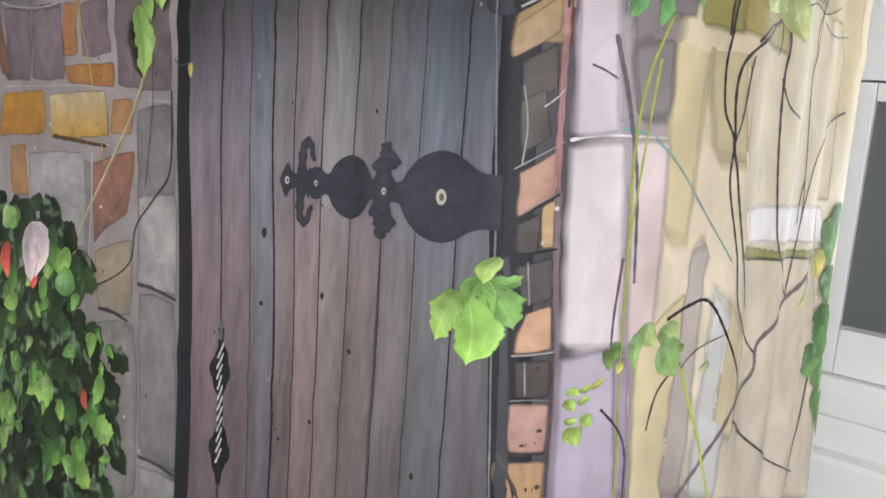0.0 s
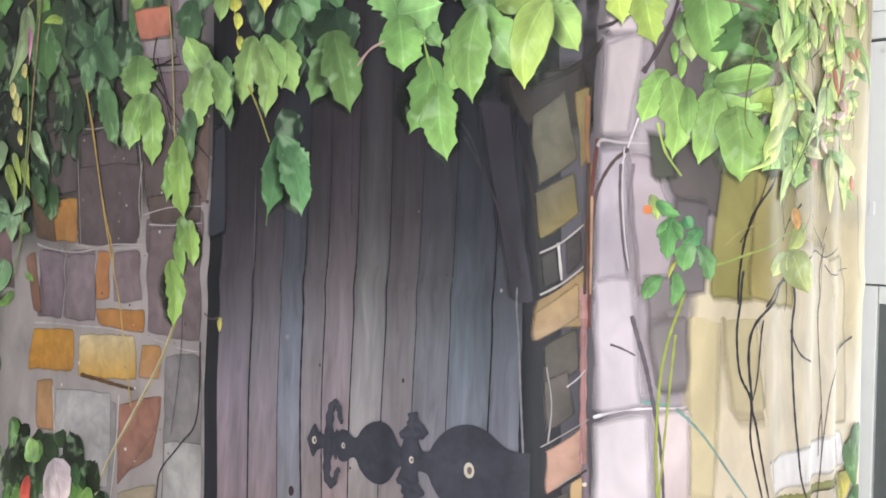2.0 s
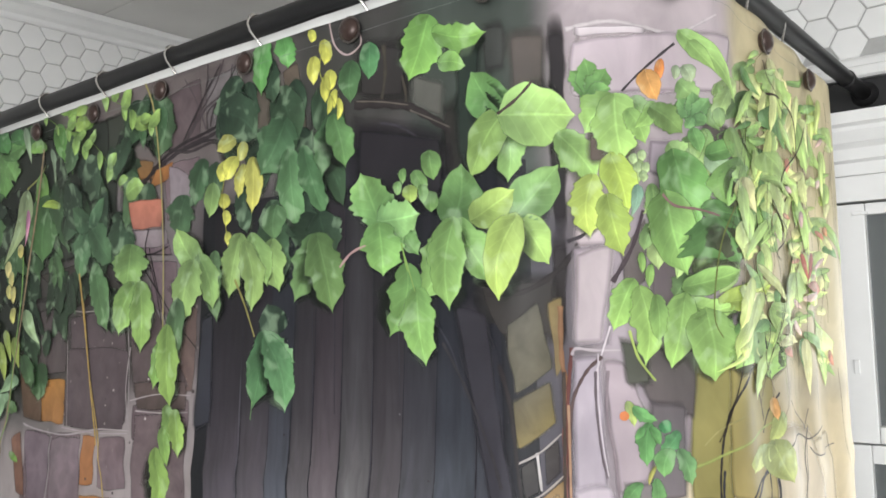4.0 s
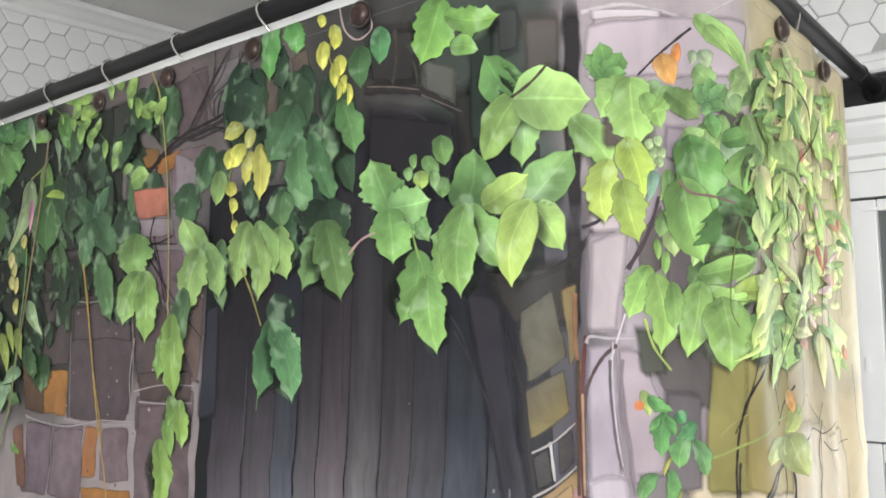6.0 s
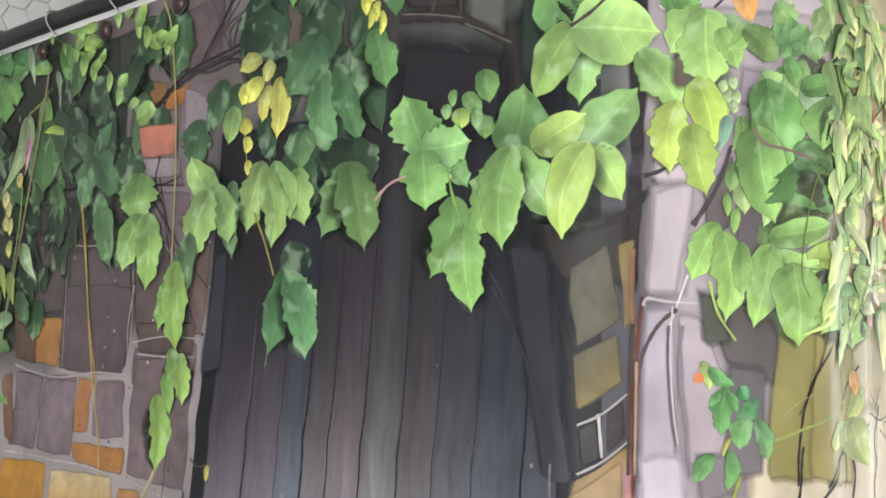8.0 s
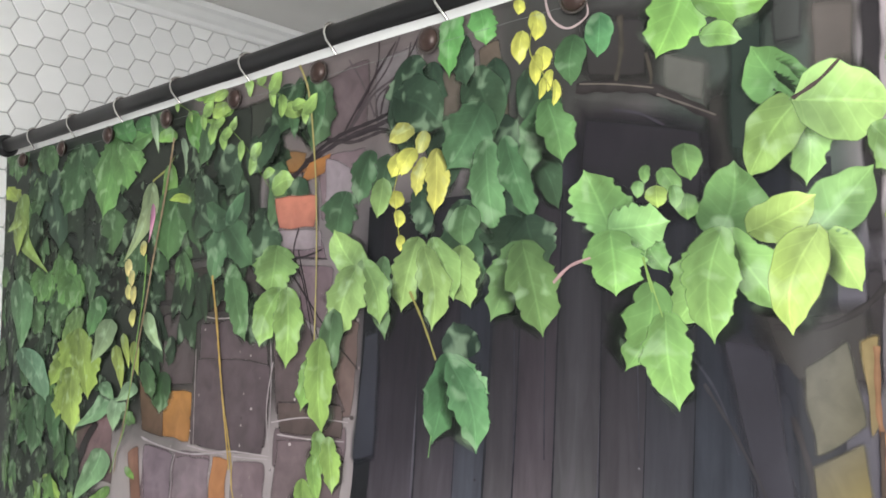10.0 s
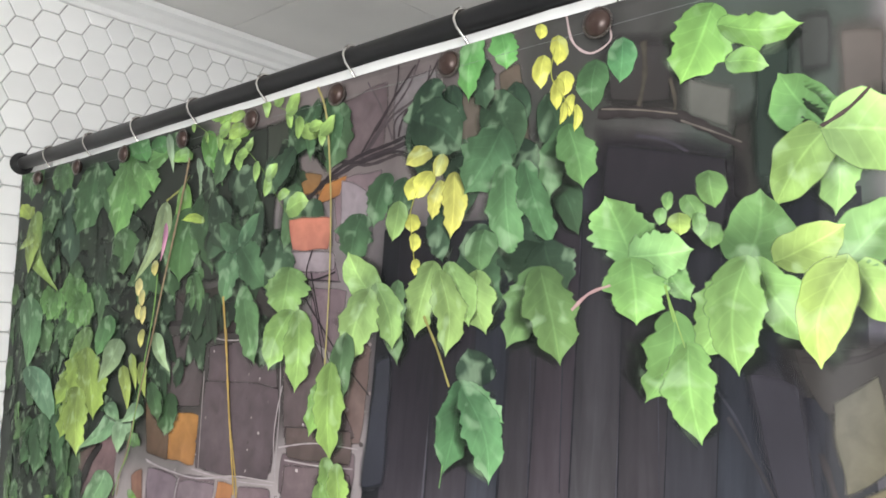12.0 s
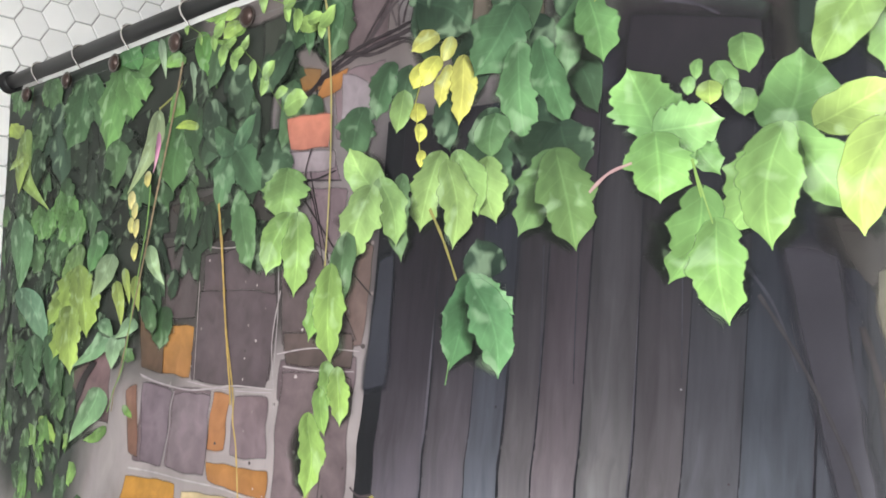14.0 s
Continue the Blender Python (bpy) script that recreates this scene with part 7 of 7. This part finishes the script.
leaf(176.3, 170.1, 7.4, -67, 0.20, "o", "d8c8b8", None, False, 68)
leaf(177.0, 160.1, 1.8, 20, 0.60, "o", "c89070", None, False, -10)
leaf(167.7, 173.9, 1.7, 2, 0.64, "o", "d8c8b8", None, False, 9)
leaf(164.6, 176.0, 1.4, 70, 0.90, "o", "d8c8b8", None, False, -47)
leaf(163.3, 173.1, 2.3, 85, 0.63, "o", "c89070", None, False, -61)
leaf(170.4, 165.9, 2.2, -60, 2.50, "o", "e6d9c0", None, False, 69)
leaf(178.1, 173.9, 1.1, 25, 0.98, "o", "d8b078", None, False, -8)
leaf(159.6, 160.0, 2.0, 62, 1.51, "o", "c89070", None, False, -58)
leaf(167.1, 169.7, 3.2, 25, 0.33, "n", "c07058", None, False, -11)
leaf(169.4, 170.0, 3.7, -24, 0.33, "n", "c07058", None, False, 27)
tangle(20, 154, 183, 158, 184, ("4a4034", "3c342c", "8a9a50"), 1.2)
stem(1.8, "4a3c34", (158.2, 186.8), (159.1, 185.2), (161.5, 184.5), (165.0, 183.4))
stem(2.2, "4a3c34", (158.2, 183.6), (164.3, 184.6), (167.0, 183.3), (167.3, 179.9))
stem(2.0, "443a36", (160.9, 175.7), (166.6, 179.2), (169.8, 183.1))
stem(2.0, "443a36", (158.1, 173.7), (160.0, 172.1), (164.1, 171.5), (158.8, 169.1), (159.1, 168.1))
leaf(129.0, 129.0, 1.9, 115, .6, "i", "63a843")
leaf(129.0, 128.8, 3.4, 23, .62, "i", "6fb347", None, False)
leaf(128.8, 129.2, 4.6, 1, .4, "o", "7cc04a", None, False)
leaf(128.4, 127.5, 5.1, 1, .42, "i", "86c947", None, False)
leaf(127.4, 127.8, 4.4, -20, .55, "i", "93cf4c", None, False)
leaf(129.4, 131.0, 2.1, -14, .5, "o", "a2d65f")
leaf(133.7, 120.5, 1.0, 61, .8, "o", "a8d850")
leaf(134.6, 120.3, 0.9, 117, .7, "o", "a2d24e", None, False)
leaf(134.5, 119.3, 1.0, 114, .7, "o", "98cc4c", None, False)
leaf(133.6, 119.7, 1.1, 34, .9, "o", "a6d84f", None, False)
leaf(135.4, 120.4, 1.2, 121, .5, "o", "b6cc48", None, False)
leaf(133.6, 118.0, 0.9, 90, .8, "o", "9ed24c")
leaf(134.9, 118.2, 1.2, 31, .9, "o", "94ca4a", None, False)
leaf(134.1, 117.4, 1.3, -13, .7, "o", "a8da52", None, False)
leaf(134.5, 117.3, 1.6, -4, .7, "o", "a2d44f", None, False)
leaf(136.4, 123.3, 1.7, 10, .6, "o", "6a9a48")
leaf(137.2, 123.9, 1.6, -4, .6, "o", "5f8f42", None, False)
leaf(137.8, 122.2, 1.0, -24, .8, "o", "c0d04e", None, False)
leaf(139.6, 125.0, 2.1, 25, .9, "o", "a4cf6c")
leaf(141.3, 124.4, 2.4, 38, 1.0, "o", "a0cd6a", None, False)
leaf(141.7, 123.1, 3.5, 22, .8, "o", "8cc862", None, False)
leaf(143.8, 122.4, 1.0, -73, .9, "o", "86bd58", None, False)
leaf(139.0, 124.6, 3.3, -3, .35, "n", "88c168")
leaf(146.8, 120.4, 1.3, -61, .6, "o", "a6b470")
leaf(178.1, 115.2, 4.3, -16, 1.05, "i", "63a452")
leaf(179.3, 119.7, 7.4, 12, 0.70, "i", "559a4a")
leaf(180.2, 112.7, 5.4, 18, 0.80, "n", "62a850")
leaf(180.5, 109.7, 5.5, 12, 0.60, "n", "5a9e4a")
leaf(182.0, 107.6, 9.3, 28, 0.50, "n", "62a850")
leaf(176.2, 126.7, 3.3, 14, 1.10, "o", "c3c84a")
leaf(174.5, 123.6, 6.8, -70, .3, "n", "b9d06a")
leaf(179.1, 130.9, 6.6, 10, 0.70, "n", "5a9a48")
leaf(179.9, 132.2, 4.3, 15, 0.70, "n", "4f8f44", None, False)
leaf(179.7, 124.8, 5.2, 13, 0.70, "n", "4f9046")
leaf(92.9, 143.9, 1.5, -4, .6, "o", "c3c850")
wash("1a2415", "12190e", (53.7, 109.3), (70.4, 117.2), (83.3, 94.9), (56.5, 84.7))
thicket(90, 36, 76, 84, 120, 4.0, 9.0, "ion", ("18260f", "1e3018", "25391d"), 0.6, 30)
bush()
leaf(54.5, 119.2, 4.5, 13, 0.55, "o", "d8553f")
leaf(62.2, 117.0, 2.2, 22, 1.19, "o", "d8553f")
leaf(61.3, 122.6, 6.4, 20, 1.20, "o", "dcd8d6")
leaf(60.7, 120.3, 4.9, 17, 0.90, "o", "cfc9c6", None, False)
leaf(66.5, 123.5, 2.9, 25, 0.79, "o", "2f5a30")
leaf(70.6, 115.9, 3.4, -166, 1.25, "o", "5c9a48")
leaf(76.0, 105.5, 2.4, 28, 0.66, "o", "c0503c")
leaf(54.9, 121.6, 3.0, -160, 1.25, "o", "7fb85a")
stem(4.5, "8c7a5c", (55.2, 187.1), (53.1, 179.7), (51.3, 171.9), (50.2, 165.5), (48.6, 156.3), (46.9, 145.1))
stem(3.3, "6f9a48", (49.7, 172.7), (49.7, 167.6), (48.6, 158.4), (48.2, 150.8), (45.8, 144.9))
stem(3.7, "b99a4c", (65.3, 169.6), (67.2, 162.7), (69.2, 155.6), (71.6, 148.8))
stem(3.1, "a39a5e", (80.2, 191.3), (81.7, 188.0), (82.7, 180.8), (83.4, 172.2), (83.8, 162.8))
stem(2.9, "99924f", (96.8, 167.5), (98.6, 164.9), (100.4, 161.7))
stem(2.9, "b3918f", (111.5, 168.0), (112.9, 169.2), (114.7, 169.8))
stem(2.0, "7fa24e", (118.9, 169.7), (119.6, 167.2))
stem(2.3, "bba9a4", (110.3, 191.6), (110.9, 189.1), (112.5, 187.8), (114.2, 188.4), (114.1, 189.7))
stem(2.7, "4a3c38", (129.0, 179.3), (130.4, 180.3), (131.7, 181.7))
leaf(50.3, 179.3, 5.2, -7, .22, "n", "c98fb0")
leaf(48.8, 174.3, 1.9, 9, 0.94, "o", "b9c060")
leaf(44.6, 172.1, 2.4, 15, 0.89, "o", "c9cf7a")
leaf(45.8, 170.6, 2.1, 11, 0.87, "o", "c3cc72", None, False)
leaf(45.0, 168.7, 2.1, 29, 0.87, "o", "b9c566", None, False)
leaf(46.9, 168.5, 2.3, 0, 0.76, "o", "c6cf70", None, False)
leaf(47.1, 165.5, 2.2, 3, 0.86, "o", "b4c45c")
spray("86bc52", 5, 2.6, (70.6, 191.6), (74.7, 189.8), (77.9, 188.1), (80.8, 186.2))
spray("84ba58", 4, 3.0, (67.6, 186.5), (71.0, 183.8), (73.7, 180.9), (76.1, 178.4))
spray("7cb250", 4, 2.4, (55.5, 191.6), (59.9, 189.4), (63.8, 187.9), (66.1, 186.1))
leaf(66.8, 190.9, 2.6, -72, 0.87, "o", "8cc04c", None, False, 32)
leaf(67.4, 189.1, 3.5, -74, 0.73, "o", "8cc04c", None, False, 33)
stem(0.35, "7a847c", (0.5, 189.4), (40, 189.5), (80, 189.3), (120, 189.5), (150, 189.4), (177, 189.3), name="hem_stitching", taper=1.0)




# ---- rod, hooks, liner ----
ROD_Z, ROD_R = 1.941, 0.0112
rod = new("shower_rod")
tagged(rod, "black enamelled L-shaped shower rod with round corner", "shower rod")
run = [(LEFT + 0.012, 0.622, ROD_Z), (-1.2, 0.622, ROD_Z), (-0.8, 0.622, ROD_Z), (-0.41, 0.622, ROD_Z)]
run += [(-0.41 + 0.158 * math.sin(a), 0.794 - 0.172 * math.cos(a), ROD_Z) for a in np.linspace(0, math.pi / 2, 15)[1:]]
run += [(-0.252 + 0.018 * (y - 0.794) / 0.672, y, ROD_Z) for y in (0.9, 1.1, 1.3, 1.466)]
part("pole", tube(bmesh.new(), run, ROD_R, 20), M_ROD, rod, smooth=True)
FLANGE = [(0.0, 0.0), (0.0195, 0.0), (0.020, 0.004), (0.0175, 0.007), (0.0150, 0.009), (0.0140, 0.014), (0.0, 0.014)]
part("flange", lathe(bmesh.new(), FLANGE, Matrix.Translation((LEFT + 0.003, 0.622, ROD_Z)) @ pose(0, 0, 0, 0, 90, 0)), M_ROD, rod, "round black wall flange", smooth=True)
part("flange", lathe(bmesh.new(), FLANGE, Matrix.Translation((-0.234, 1.478, ROD_Z)) @ pose(0, 0, 0, 90, 0, 0)), M_ROD, rod, "round black wall flange", smooth=True)
part("collar", lathe(bmesh.new(), [(0.0112, 0), (0.0128, 0.001), (0.0128, 0.006), (0.0112, 0.007)], Matrix.Translation((-0.2371, 1.35, ROD_Z)) @ pose(0, 0, 0, 90, 0, 0)), M_ROD, rod, smooth=True)


def shower_hook():
    """A steel wire hook over the rod with a bronze knob in front of the cloth; origin on the rod's axis, cloth's front at -y."""
    top = new("shower_hook")
    r = ROD_R + 0.0018
    wire = [(0.010, 0.0135, -0.046), (0.007, r, -0.018)]
    wire += [(0.004 - 0.004 * k / 12, r * math.cos(k * math.pi / 12), r * math.sin(k * math.pi / 12)) for k in range(13)]
    wire += [(0.003, -r * 0.95, -0.008), (0.010, -r * 0.55, -0.020), (0.0125, -0.002, -0.028), (0.013, 0.005, -0.036)]
    part("wire", tube(bmesh.new(), wire, 0.0014, 8), M_STEEL, top, "polished steel wire", smooth=True)
    part("roller", tube(bmesh.new(), [(0.0, (ROD_R + 0.0012) * math.cos(a), (ROD_R + 0.0012) * math.sin(a)) for a in np.linspace(0.15, 2.5, 12)], 0.0026, 8), M_DARKSTEEL, top, smooth=True)
    m = Matrix.Translation((0.0, -0.0165, -0.043)) @ pose(0, 0, 0, 90, 0, 0)
    knob = part("knob", lathe(bmesh.new(), [(0.0, -0.004), (0.009, -0.004), (0.0112, 0.0), (0.0102, 0.0035), (0.0072, 0.0058), (0.0036, 0.0069), (0.0, 0.0072)], m), M_KNOB, top, "dark brown bronze knob", smooth=True)
    bm = bmesh.new()
    for k in range(30):
        a = k * math.tau / 30
        bmesh.ops.create_icosphere(bm, subdivisions=1, radius=0.00125, matrix=m @ Matrix.Translation((0.0116 * math.cos(a), 0.0116 * math.sin(a), 0.0012)))
    part("beaded_rim", bm, M_DARKSTEEL, knob, "beaded steel rim", smooth=True)
    return top


hook = shower_hook()
tagged(hook, "steel curtain hook with brown bronze knob on the black rod", "curtain hook", "hooks on the rod")
first = True
for u in HOOKS[:10] + [1.60, 1.735]:
    p, d = plan_at(u), plan_at(u + 0.01) - plan_at(u - 0.01)
    yaw = math.degrees(math.atan2(d[1], d[0]))
    # the hook hangs where the rod runs nearest
    n = np.array([d[1], -d[0]]) / math.hypot(*d)
    q = p - n * 0.012
    if u < 1.25:
        q[1] = 0.622
    elif u > 1.5:
        q[0] = -0.250
    m = pose(q[0], q[1], ROD_Z, random.uniform(-2, 2), random.uniform(-3, 3), yaw + random.uniform(-5, 5))
    if first:
        hook.matrix_world, first = m, False
    else:
        made = copy_thing(hook, m)
        gap = float((p - q) @ n)
        for piece in made.children:
            if piece.name.startswith("knob"):
                piece.location = (0, 0.0165 - gap - 0.0055, 0 if u < 1.5 else -0.010 - 0.09 * (u - 1.5))

# white liner hanging behind the curtain, its hem seen over the cloth
liner = new("curtain_liner")
tagged(liner, "plain white liner behind the printed curtain", "curtain liner")


def liner_part(name, z0, z1, rows_n, forward, thick):
    bm = bmesh.new()
    rows = []
    for j in range(rows_n + 1):
        k = j / rows_n
        z = z0 + (z1 - z0) * k
        rows.append([])
        for i in range(241):
            v = cloth(0.095 + 1.155 * i / 240, min(z, TOP_Z), forward - 0.0006 * math.sin(i * 0.11) - 0.05 * max(0.0, (1.9 - z) / 1.65) ** 0.5)
            rows[-1].append(bm.verts.new((v.x, v.y, z - 0.0005 * math.sin(i * 0.07) * (j == 0))))
    for ra, rb in zip(rows, rows[1:]):
        for i in range(240):
            bm.faces.new((ra[i], ra[i + 1], rb[i + 1], rb[i]))
    ob = part(name, bm, M_LINER, liner, smooth=True)
    th = ob.modifiers.new("thickness", "SOLIDIFY")
    th.thickness = thick


liner_part("hem", 1.9285, 1.898, 2, -0.012, 0.0016)
liner_part("panel", 1.897, 0.25, 7, -0.0125, 0.0006)
